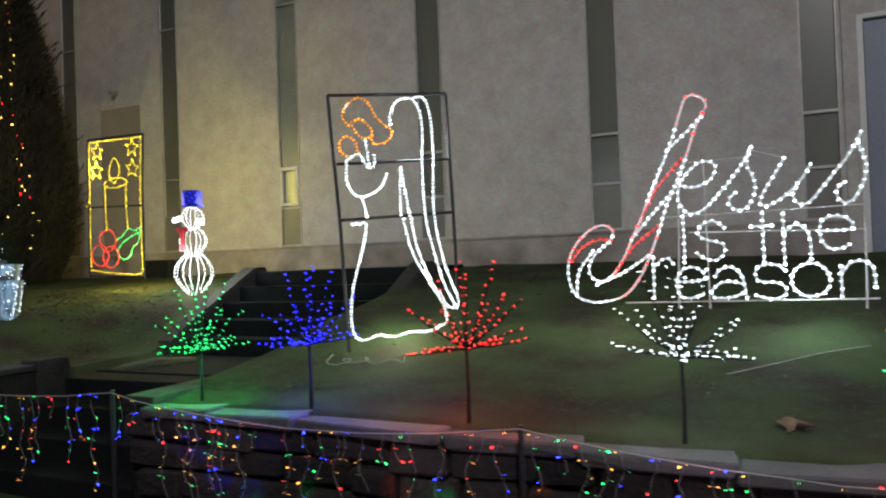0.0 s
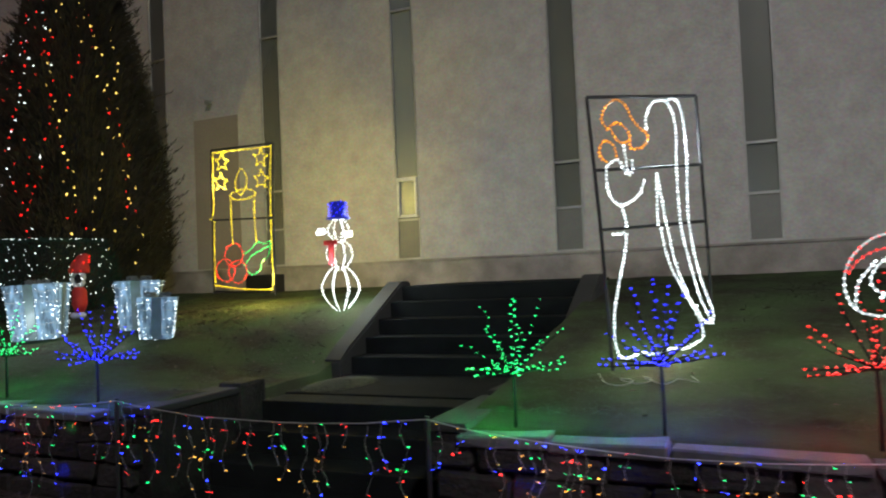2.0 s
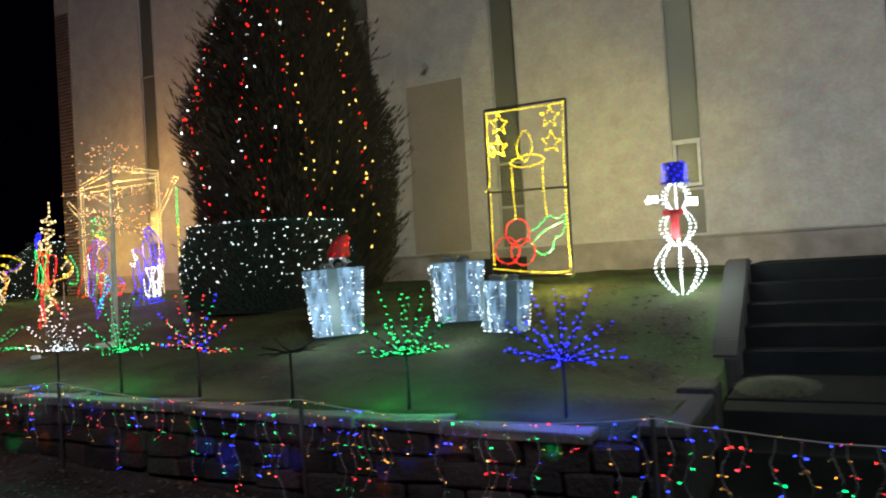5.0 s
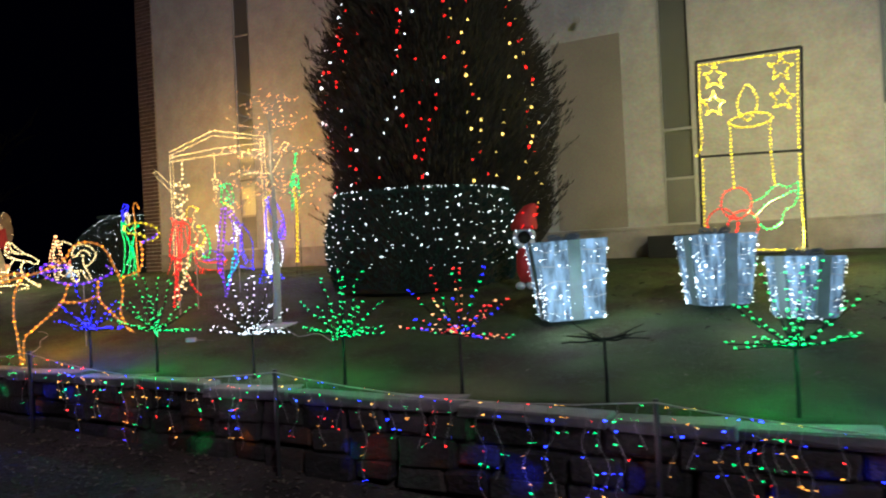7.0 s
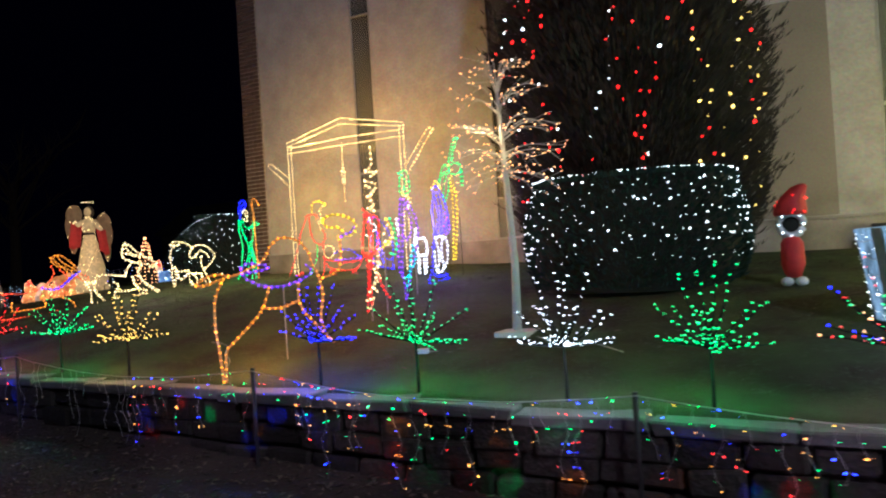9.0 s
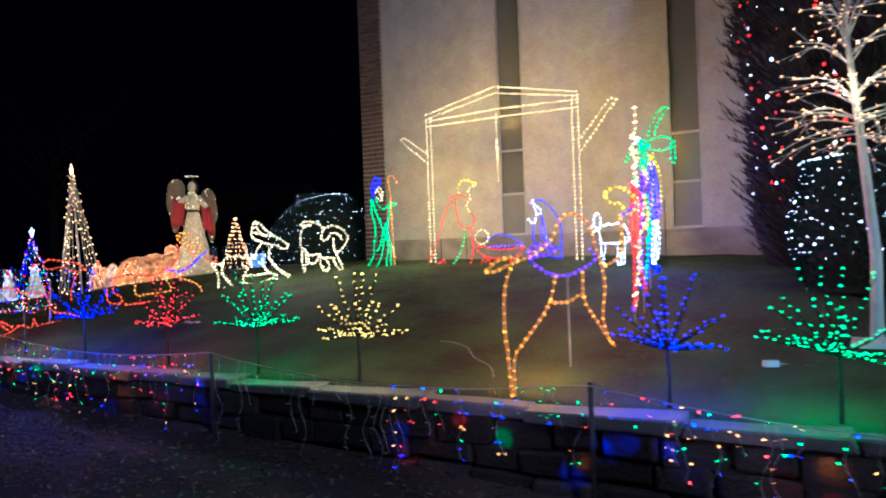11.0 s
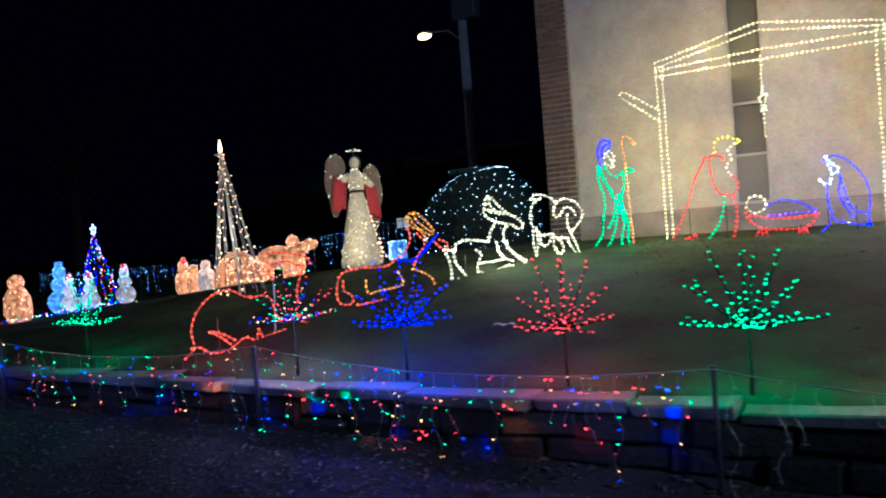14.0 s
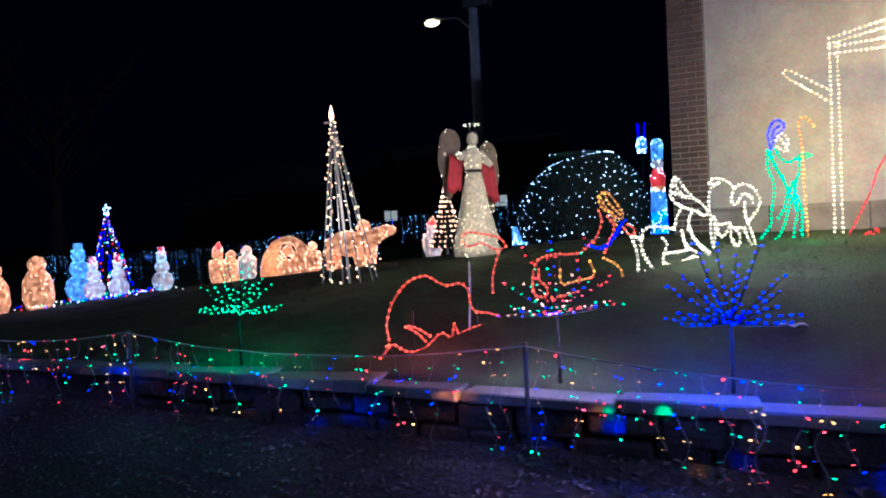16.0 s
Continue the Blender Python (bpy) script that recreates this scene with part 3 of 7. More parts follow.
def build_lighted_word_sign():
    f = figure('lighted_word_sign', 'white and red rope light sign with script words on wire bars', 'light sign', -1.38, 5.18, 1.25, -4)
    rope(f, 'cane', [(0.94, 1.27), (0.97, 1.33), (0.91, 1.39), (0.84, 1.39), (0.8, 1.3), (0.76, 1.18), (0.71, 1.05), (0.64, 0.89), (0.57, 0.74), (0.51, 0.59), (0.44, 0.45), (0.38, 0.32), (0.3, 0.21), (0.21, 0.16), (0.14, 0.2), (0.13, 0.28), (0.2, 0.38), (0.29, 0.45), (0.31, 0.52), (0.25, 0.56), (0.16, 0.54), (0.06, 0.46), (-0.01, 0.35), (-0.03, 0.2), (0.02, 0.07), (0.12, 0.02), (0.25, 0.02), (0.39, 0.07), (0.49, 0.19), (0.57, 0.35), (0.63, 0.51), (0.69, 0.68), (0.77, 0.85), (0.84, 1.03), (0.9, 1.2), (0.94, 1.27)], 0.0125, 0.046, name='candy_cane')
    rope(f, 'red', [(0.52, 0.61), (0.64, 0.81), (0.8, 0.98)], 0.0125, 0.046)
    rope(f, 'red', [(0.31, 0.21), (0.45, 0.4), (0.64, 0.54)], 0.0125, 0.046)
    rope(f, 'white', [(0.44, 0.45), (0.58, 0.61), (0.73, 0.76)], 0.0125, 0.046)
    rope(f, 'white', [(0.7, 1.04), (0.78, 1.11), (0.93, 1.24)], 0.0125, 0.046)
    rope(f, 'white', [(0.18, 0.14), (0.37, 0.22), (0.56, 0.34)], 0.0125, 0.046)
    rope(f, 'white', [(0.03, 0.07), (0.05, 0.23), (0.16, 0.38)], 0.0125, 0.046)
    rope(f, 'red', [(0.0, 0.31), (0.07, 0.4), (0.19, 0.46), (0.29, 0.45)], 0.0125, 0.046)
    rope(f, 'white', [(0.77, 0.81), (0.83, 0.78), (0.92, 0.79), (0.99, 0.84), (1.01, 0.91), (0.95, 0.95), (0.87, 0.92), (0.79, 0.83), (0.76, 0.73), (0.79, 0.64), (0.84, 0.6), (0.93, 0.63), (1.01, 0.71), (1.1, 0.81), (1.18, 0.92), (1.23, 1.01)], 0.0125, 0.046)
    rope(f, 'white', [(1.23, 1.01), (1.2, 0.9), (1.24, 0.81), (1.24, 0.71), (1.19, 0.62), (1.13, 0.61), (1.08, 0.65), (1.1, 0.71), (1.13, 0.73)], 0.0125, 0.046)
    rope(f, 'white', [(1.42, 0.92), (1.36, 0.82), (1.29, 0.71), (1.27, 0.65), (1.29, 0.62), (1.35, 0.64), (1.44, 0.7), (1.52, 0.79), (1.57, 0.87)], 0.0125, 0.046)
    rope(f, 'white', [(1.48, 0.73), (1.46, 0.67), (1.5, 0.62), (1.55, 0.63), (1.62, 0.71), (1.7, 0.81), (1.78, 0.91), (1.85, 1.04)], 0.0125, 0.046)
    rope(f, 'white', [(1.83, 0.97), (1.86, 0.88), (1.87, 0.8), (1.83, 0.69), (1.78, 0.62), (1.73, 0.62), (1.7, 0.68), (1.73, 0.74), (1.75, 0.74)], 0.0125, 0.046)
    rope(f, 'white', [(0.79, 0.59), (0.79, 0.43), (0.79, 0.28)], 0.0125, 0.046)
    rope(f, 'white', [(1.05, 0.5), (0.98, 0.55), (0.9, 0.52), (0.88, 0.46), (0.95, 0.42), (1.03, 0.4), (1.05, 0.35), (1.0, 0.29), (0.92, 0.3), (0.87, 0.34)], 0.0125, 0.046)
    rope(f, 'white', [(1.28, 0.58), (1.28, 0.43), (1.28, 0.27)], 0.0125, 0.046)
    rope(f, 'white', [(1.21, 0.5), (1.33, 0.5)], 0.0125, 0.046)
    rope(f, 'white', [(1.4, 0.57), (1.4, 0.43), (1.4, 0.25)], 0.0125, 0.046)
    rope(f, 'white', [(1.4, 0.45), (1.46, 0.5), (1.52, 0.48), (1.55, 0.4), (1.55, 0.28)], 0.0125, 0.046)
    rope(f, 'white', [(1.6, 0.45), (1.7, 0.45), (1.79, 0.46), (1.76, 0.52), (1.69, 0.54), (1.62, 0.52), (1.6, 0.44), (1.63, 0.36), (1.7, 0.33), (1.76, 0.36)], 0.0125, 0.046)
    rope(f, 'white', [(0.58, 0.32), (0.58, 0.17), (0.58, 0.03)], 0.0125, 0.046)
    rope(f, 'white', [(0.58, 0.24), (0.63, 0.3), (0.69, 0.31), (0.72, 0.26)], 0.0125, 0.046)
    rope(f, 'white', [(0.74, 0.15), (0.91, 0.16), (0.9, 0.22), (0.83, 0.25), (0.76, 0.22), (0.73, 0.14), (0.76, 0.05), (0.83, 0.04), (0.9, 0.07)], 0.0125, 0.046)
    rope(f, 'white', [(0.98, 0.18), (1.01, 0.23), (1.09, 0.24), (1.14, 0.19), (1.16, 0.11), (1.17, 0.03)], 0.0125, 0.046)
    rope(f, 'white', [(1.15, 0.13), (1.05, 0.15), (0.97, 0.11), (0.95, 0.06), (0.98, 0.04), (1.07, 0.04), (1.15, 0.07)], 0.0125, 0.046)
    rope(f, 'white', [(1.4, 0.21), (1.35, 0.25), (1.26, 0.25), (1.22, 0.2), (1.25, 0.14), (1.33, 0.14), (1.4, 0.11), (1.39, 0.05), (1.31, 0.03), (1.21, 0.06)], 0.0125, 0.046)
    rope(f, 'white', [(1.65, 0.15), (1.63, 0.08), (1.57, 0.05), (1.5, 0.05), (1.45, 0.09), (1.43, 0.15), (1.45, 0.21), (1.51, 0.25), (1.58, 0.25), (1.63, 0.21), (1.65, 0.15)], 0.0125, 0.046)
    rope(f, 'white', [(1.71, 0.23), (1.71, 0.12), (1.71, 0.04)], 0.0125, 0.046)
    rope(f, 'white', [(1.71, 0.18), (1.76, 0.25), (1.83, 0.26), (1.88, 0.22), (1.89, 0.1)], 0.0125, 0.046)
    rod(f, [(0.83, 0.95), (1.23, 0.95)], 0.006, WHITE_METAL, 'wire_bar')
    rod(f, [(1.23, 0.99), (1.43, 0.92)], 0.006, WHITE_METAL, 'wire_bar')
    rod(f, [(0.68, 0.59), (1.86, 0.6)], 0.006, WHITE_METAL, 'wire_bar')
    rod(f, [(0.38, 0.01), (1.91, 0.03)], 0.006, WHITE_METAL, 'wire_bar')
    rod(f, [(0.77, 0.92), (0.74, -0.03)], 0.006, WHITE_METAL, 'wire_bar')
    rod(f, [(0.93, 0.95), (0.94, -0.03)], 0.006, WHITE_METAL, 'wire_bar')
    rod(f, [(1.86, 0.97), (1.84, -0.03)], 0.006, WHITE_METAL, 'wire_bar')
    rod(f, [(0.82, 0.48), (1.84, 0.45)], 0.006, WHITE_METAL, 'wire_bar')
    return f


build_lighted_word_sign()


def build_shepherd_light_figure():
    f = figure('shepherd_light_figure', 'green and blue rope light shepherd with an orange crook', 'light figure', -17.0, 7.4, 1.52, 0)
    rope(f, 'blue', [(-0.13, 0.91), (-0.15, 1.04), (-0.12, 1.14), (-0.07, 1.18), (-0.01, 1.15), (-0.01, 1.09), (-0.04, 1.06), (-0.08, 1.02), (-0.12, 0.93)], 0.0145, 0.042)
    rope(f, 'blue', [(-0.11, 1.01), (-0.09, 1.1), (-0.04, 1.12)], 0.0145, 0.042)
    rope(f, 'warm', [(-0.08, 0.99), (-0.03, 1.05), (0.02, 0.99), (0.02, 0.93), (-0.01, 0.87), (-0.07, 0.92)], 0.0145, 0.042)
    rope(f, 'warm', [(-0.06, 1.02), (-0.01, 0.95), (0.02, 0.88)], 0.0145, 0.042)
    rope(f, 'green', [(-0.09, 0.9), (-0.04, 0.81), (0.02, 0.76), (0.08, 0.79), (0.15, 0.84), (0.23, 0.81), (0.17, 0.8), (0.12, 0.79)], 0.0145, 0.042)
    rope(f, 'green', [(-0.16, 0.89), (-0.16, 0.73), (-0.12, 0.6), (-0.11, 0.47), (-0.14, 0.29), (-0.16, 0.15), (-0.27, -0.0), (-0.3, -0.06)], 0.0145, 0.042)
    rope(f, 'green', [(-0.15, 0.86), (-0.08, 0.7), (-0.01, 0.55), (0.04, 0.41), (0.09, 0.3)], 0.0145, 0.042)
    rope(f, 'green', [(0.12, 0.77), (0.11, 0.64), (0.05, 0.54), (-0.0, 0.42), (-0.03, 0.31), (-0.09, 0.22)], 0.0145, 0.042)
    rope(f, 'green', [(0.05, 0.56), (0.08, 0.47), (0.02, 0.35), (-0.01, 0.22), (-0.07, 0.07), (-0.19, -0.08)], 0.0145, 0.042)
    rope(f, 'green', [(0.1, 0.62), (0.07, 0.47), (0.09, 0.3), (0.06, 0.13), (0.04, -0.0), (-0.01, -0.06)], 0.0145, 0.042)
    rope(f, 'green', [(0.09, 0.43), (0.13, 0.28), (0.12, 0.08), (0.14, -0.03), (0.1, -0.07)], 0.0145, 0.042)
    rope(f, 'green', [(-0.13, 0.87), (-0.1, 0.76), (-0.03, 0.62)], 0.0145, 0.042)
    rope(f, 'orange', [(0.18, -0.03), (0.17, 0.16), (0.16, 0.44), (0.15, 0.7), (0.14, 0.98), (0.12, 1.09), (0.15, 1.18), (0.2, 1.17), (0.25, 1.09)], 0.0145, 0.042)
    stakes(f, (-0.16, 0.11), 0.36)
    return f


build_shepherd_light_figure()


def build_kneeling_light_figure():
    f = figure('kneeling_light_figure', 'red, yellow and green rope light outline kneeling under the shed', 'light figure', -15.9, 7.65, 1.55, 0)
    rope(f, 'yellow', [(-0.08, 0.89), (-0.07, 1.0), (0.03, 1.04), (0.13, 1.0), (0.18, 1.0), (0.14, 0.96)], 0.0135, 0.051)
    rope(f, 'warm', [(0.12, 0.96), (0.05, 0.91), (0.08, 0.81), (0.02, 0.73), (0.07, 0.64)], 0.0135, 0.051)
    rope(f, 'red', [(-0.2, 0.84), (-0.12, 0.86), (-0.02, 0.85), (-0.0, 0.81)], 0.0135, 0.051)
    rope(f, 'red', [(-0.14, 0.83), (-0.13, 0.66), (-0.09, 0.51), (-0.02, 0.44), (0.08, 0.44), (0.13, 0.55), (0.07, 0.64)], 0.0135, 0.051)
    rope(f, 'red', [(-0.19, 0.82), (-0.31, 0.61), (-0.37, 0.42), (-0.46, 0.22), (-0.57, -0.01)], 0.0135, 0.051)
    rope(f, 'red', [(-0.57, -0.03), (-0.46, -0.05), (-0.33, -0.07)], 0.0135, 0.051)
    rope(f, 'red', [(-0.45, -0.04), (-0.4, 0.03), (-0.38, -0.04), (-0.33, 0.06), (-0.31, -0.05)], 0.0135, 0.051)
    rope(f, 'green', [(-0.02, 0.42), (-0.04, 0.26), (-0.11, 0.1), (-0.22, -0.03)], 0.0135, 0.051)
    rope(f, 'red', [(0.08, 0.41), (0.1, 0.25), (0.07, 0.05), (0.03, -0.05)], 0.0135, 0.051)
    stakes(f, (-0.38, -0.01), 0.32)
    return f


build_kneeling_light_figure()


def build_manger_light_figure():
    f = figure('manger_light_figure', 'red and blue rope light cradle on crossed legs', 'light figure', -15.4, 7.5, 1.55, 0)
    rope(f, 'warm', [(-0.11, 0.31), (-0.13, 0.26), (-0.18, 0.23), (-0.23, 0.23), (-0.28, 0.27), (-0.29, 0.32), (-0.27, 0.37), (-0.22, 0.4), (-0.16, 0.39), (-0.12, 0.36), (-0.11, 0.31)], 0.0135, 0.051)
    rope(f, 'red', [(-0.3, 0.24), (-0.27, 0.16), (-0.15, 0.07), (0.07, 0.05), (0.25, 0.06), (0.35, 0.18)], 0.0135, 0.051)
    rope(f, 'red', [(-0.26, 0.21), (0.01, 0.16), (0.33, 0.17)], 0.0135, 0.051)
    rope(f, 'purple', [(-0.09, 0.19), (0.08, 0.2), (0.32, 0.2)], 0.0135, 0.051)
    rope(f, 'blue', [(-0.1, 0.29), (0.03, 0.34), (0.18, 0.31), (0.33, 0.21)], 0.0135, 0.051)
    rope(f, 'red', [(-0.25, -0.05), (-0.16, 0.07), (-0.17, -0.05)], 0.0135, 0.051)
    rope(f, 'red', [(-0.09, -0.06), (-0.13, 0.07)], 0.0135, 0.051)
    rope(f, 'red', [(0.13, -0.07), (0.2, 0.05), (0.21, -0.08)], 0.0135, 0.051)
    rope(f, 'red', [(0.28, -0.06), (0.23, 0.05)], 0.0135, 0.051)
    stakes(f, (-0.14, 0.19), 0.09)
    return f


build_manger_light_figure()


def build_veiled_light_figure():
    f = figure('veiled_light_figure', 'blue rope light outline of a kneeling veiled shape', 'light figure', -14.95, 7.6, 1.55, 0)
    rope(f, 'white', [(-0.01, 0.72), (0.03, 0.66), (0.1, 0.59), (0.04, 0.55), (0.01, 0.64), (-0.01, 0.72)], 0.0135, 0.051)
    rope(f, 'white', [(-0.07, 0.5), (-0.01, 0.45), (0.02, 0.5)], 0.0135, 0.051)
    rope(f, 'blue', [(-0.03, 0.69), (0.05, 0.73), (0.17, 0.67), (0.28, 0.53), (0.34, 0.34), (0.32, 0.1), (0.33, 0.04)], 0.0135, 0.051)
    rope(f, 'blue', [(0.09, 0.54), (0.13, 0.39), (0.16, 0.26), (0.23, 0.17), (0.31, 0.16)], 0.0135, 0.051)
    rope(f, 'blue', [(0.0, 0.48), (-0.02, 0.31), (0.01, 0.12), (-0.11, -0.03), (-0.14, -0.04)], 0.0135, 0.051)
    rope(f, 'blue', [(0.01, 0.12), (0.13, 0.07), (0.3, 0.04)], 0.0135, 0.051)
    rope(f, 'blue', [(0.11, 0.51), (0.08, 0.36), (0.13, 0.23), (0.19, 0.11)], 0.0135, 0.051)
    stakes(f, (-0.02, 0.22), 0.23)
    return f


build_veiled_light_figure()


def build_lamb_light_figure():
    f = figure('lamb_light_figure', 'white rope light outline of a standing lamb', 'light figure', -14.19, 7.47, 1.57, -49)
    rope(f, 'white', [(0.22, 0.40), (0.20, 0.47), (0.13, 0.50), (0.06, 0.48), (0.03, 0.42), (0.05, 0.36), (0.12, 0.33), (0.19, 0.34), (0.22, 0.40)], 0.0125, 0.046)
    rope(f, 'white', [(0.03, 0.39), (-0.03, 0.36), (-0.06, 0.325), (-0.02, 0.30), (0.04, 0.305), (0.12, 0.32)], 0.0125, 0.046, name='muzzle_light')
    rope(f, 'white', [(0.21, 0.38), (0.30, 0.36), (0.42, 0.375), (0.55, 0.365), (0.68, 0.375), (0.80, 0.35), (0.89, 0.28), (0.92, 0.21), (0.87, 0.18), (0.82, 0.22)], 0.0125, 0.046, name='back_light')
    rope(f, 'white', [(0.13, 0.32), (0.19, 0.26), (0.22, 0.19), (0.29, 0.165), (0.42, 0.175), (0.55, 0.165), (0.68, 0.17)], 0.0125, 0.046, name='belly_light')
    rope(f, 'white', [(0.19, 0.25), (0.22, 0.12), (0.19, 0.04), (0.15, -0.02), (0.22, -0.045), (0.27, -0.035), (0.27, 0.05), (0.32, 0.09), (0.33, 0.165)], 0.0125, 0.046, name='leg_light')
    rope(f, 'white', [(0.65, 0.16), (0.64, 0.07), (0.62, -0.03), (0.69, -0.05), (0.70, 0.02), (0.74, 0.07), (0.72, -0.02), (0.79, -0.035), (0.80, 0.07), (0.83, 0.19)], 0.0125, 0.046, name='leg_light')
    stakes(f, (0.17, 0.65), 0.15)
    return f


build_lamb_light_figure()


def build_ram_light_figure():
    f = figure('ram_light_figure', 'warm white rope light ram with curled horn', 'light figure', -17.4, 6.77, 1.5, 46)
    rope(f, 'warm', [(-0.31, 0.6), (-0.27, 0.64), (-0.17, 0.63), (-0.08, 0.59), (-0.04, 0.55), (0.06, 0.58), (0.17, 0.55), (0.25, 0.46), (0.26, 0.4), (0.19, 0.3), (0.13, 0.25), (0.11, 0.2)], 0.0155, 0.042)
    rope(f, 'warm', [(-0.04, 0.54), (-0.07, 0.46), (-0.06, 0.4), (-0.0, 0.42), (0.06, 0.49), (0.14, 0.47), (0.18, 0.4)], 0.0155, 0.042)
    rope(f, 'warm', [(-0.27, 0.59), (-0.32, 0.5), (-0.33, 0.37), (-0.31, 0.29), (-0.32, 0.17), (-0.3, 0.02)], 0.0155, 0.042)
    rope(f, 'warm', [(-0.31, 0.6), (-0.27, 0.58), (-0.21, 0.6)], 0.0155, 0.042)
    rope(f, 'warm', [(-0.28, 0.29), (-0.22, 0.22), (-0.11, 0.23), (-0.07, 0.18), (0.01, 0.18), (0.07, 0.17)], 0.0155, 0.042)
    rope(f, 'warm', [(-0.24, 0.22), (-0.23, 0.13), (-0.16, 0.12), (-0.12, 0.19)], 0.0155, 0.042)
    rope(f, 'warm', [(-0.09, 0.19), (-0.09, 0.07), (-0.01, 0.02), (0.01, 0.1), (-0.03, 0.17)], 0.0155, 0.042)
    rope(f, 'warm', [(-0.07, 0.07), (-0.04, -0.05)], 0.0155, 0.042)
    rope(f, 'warm', [(0.08, 0.41), (0.08, 0.3), (0.11, 0.22)], 0.0155, 0.042)
    rope(f, 'warm', [(0.06, 0.17), (0.11, 0.07), (0.17, -0.02), (0.21, -0.04)], 0.0155, 0.042)
    rope(f, 'warm', [(0.11, 0.21), (0.16, 0.11), (0.19, 0.0)], 0.0155, 0.042)
    rope(f, 'warm', [(-0.27, 0.27), (-0.27, 0.14), (-0.29, 0.03)], 0.0155, 0.042)
    stakes(f, (-0.18, 0.11), 0.19)
    return f


build_ram_light_figure()


def build_donkey_light_figure():
    f = figure('donkey_light_figure', 'warm white rope light donkey lying on the lawn', 'light figure', -17.9, 5.9, 1.42, 54)
    rope(f, 'warm', [(0.07, 0.66), (0.09, 0.72), (0.14, 0.71), (0.2, 0.65), (0.27, 0.58), (0.39, 0.51), (0.47, 0.45), (0.48, 0.41), (0.42, 0.39), (0.37, 0.43), (0.27, 0.45), (0.17, 0.48), (0.09, 0.52), (0.05, 0.58), (0.07, 0.66)], 0.016, 0.04)
    rope(f, 'warm', [(0.12, 0.7), (0.12, 0.64), (0.18, 0.58), (0.27, 0.55)], 0.016, 0.04)
    rope(f, 'warm', [(0.07, 0.6), (0.13, 0.58), (0.22, 0.55)], 0.016, 0.04)
    rope(f, 'warm', [(0.17, 0.47), (0.11, 0.38), (0.08, 0.3)], 0.016, 0.04)
    rope(f, 'warm', [(0.29, 0.42), (0.25, 0.35), (0.27, 0.26)], 0.016, 0.04)
    rope(f, 'warm', [(0.08, 0.29), (-0.05, 0.31), (-0.17, 0.32), (-0.26, 0.3), (-0.29, 0.23)], 0.016, 0.04)
    rope(f, 'warm', [(-0.4, 0.25), (-0.29, 0.23)], 0.016, 0.04)
    rope(f, 'warm', [(0.25, 0.28), (0.3, 0.2), (0.39, 0.13), (0.48, 0.08), (0.5, 0.01), (0.42, 0.01), (0.29, 0.04)], 0.016, 0.04)
    rope(f, 'warm', [(0.17, 0.27), (0.19, 0.18), (0.25, 0.11), (0.33, 0.08)], 0.016, 0.04)
    rope(f, 'warm', [(0.28, 0.25), (0.36, 0.14), (0.48, 0.04)], 0.016, 0.04)
    rope(f, 'warm', [(-0.06, 0.22), (-0.01, 0.17), (-0.04, 0.1), (-0.06, 0.03), (-0.03, 0.0), (0.11, -0.01), (0.29, 0.05)], 0.016, 0.04)
    rope(f, 'warm', [(-0.05, 0.09), (0.1, 0.09), (0.25, 0.11)], 0.016, 0.04)
    rope(f, 'warm', [(-0.16, -0.06), (0.01, -0.04), (0.2, -0.01), (0.39, 0.02)], 0.016, 0.04)
    rope(f, 'warm', [(-0.38, 0.21), (-0.35, 0.12), (-0.34, 0.02), (-0.35, -0.1), (-0.29, -0.09), (-0.27, -0.04)], 0.016, 0.04)
    rope(f, 'warm', [(-0.3, 0.21), (-0.29, 0.12), (-0.23, 0.03), (-0.19, -0.01), (-0.16, -0.06)], 0.016, 0.04)
    stakes(f, (-0.18, 0.28), 0.19)
    return f


build_donkey_light_figure()


def build_lying_camel_light_figure():
    f = figure('lying_camel_light_figure', 'red orange rope light camel lying at the lawn edge', 'light figure', -19.29, 3.45, 1.0, 62)
    rope(f, 'redo', [(-0.0, 0.02), (0.07, 0.09), (0.06, 0.23), (0.11, 0.36), (0.23, 0.48), (0.38, 0.51), (0.47, 0.46), (0.55, 0.43), (0.64, 0.44), (0.72, 0.39), (0.74, 0.28), (0.78, 0.23), (0.89, 0.21), (1.0, 0.17), (1.0, 0.14), (0.8, 0.13), (0.68, 0.11), (0.56, 0.08), (0.48, 0.12), (0.38, 0.06), (0.32, 0.03), (0.21, 0.03), (0.11, 0.09), (0.05, 0.09)], 0.0108, 0.047)
    rope(f, 'redo', [(0.39, 0.11), (0.28, 0.18), (0.19, 0.2), (0.28, 0.15), (0.35, 0.08)], 0.0108, 0.047)
    rope(f, 'redo', [(0.57, 0.08), (0.59, 0.17), (0.62, 0.1)], 0.0108, 0.047)
    rope(f, 'redo', [(0.94, 0.35), (0.95, 0.48), (1.01, 0.62)], 0.0108, 0.047)
    rod(f, [(0.75, 0.58), (0.75, 0.43), (0.73, 0.11)], 0.006, WHITE_METAL, 'stake')
    rope(f, 'redo', [(0.7, 0.76), (0.75, 0.78), (0.89, 0.76), (1.02, 0.73), (1.08, 0.66), (0.97, 0.65), (0.87, 0.7), (0.74, 0.68), (0.69, 0.72)], 0.0108, 0.047)
    stakes(f, (0.27, 0.81), 0.29)
    return f


build_lying_camel_light_figure()


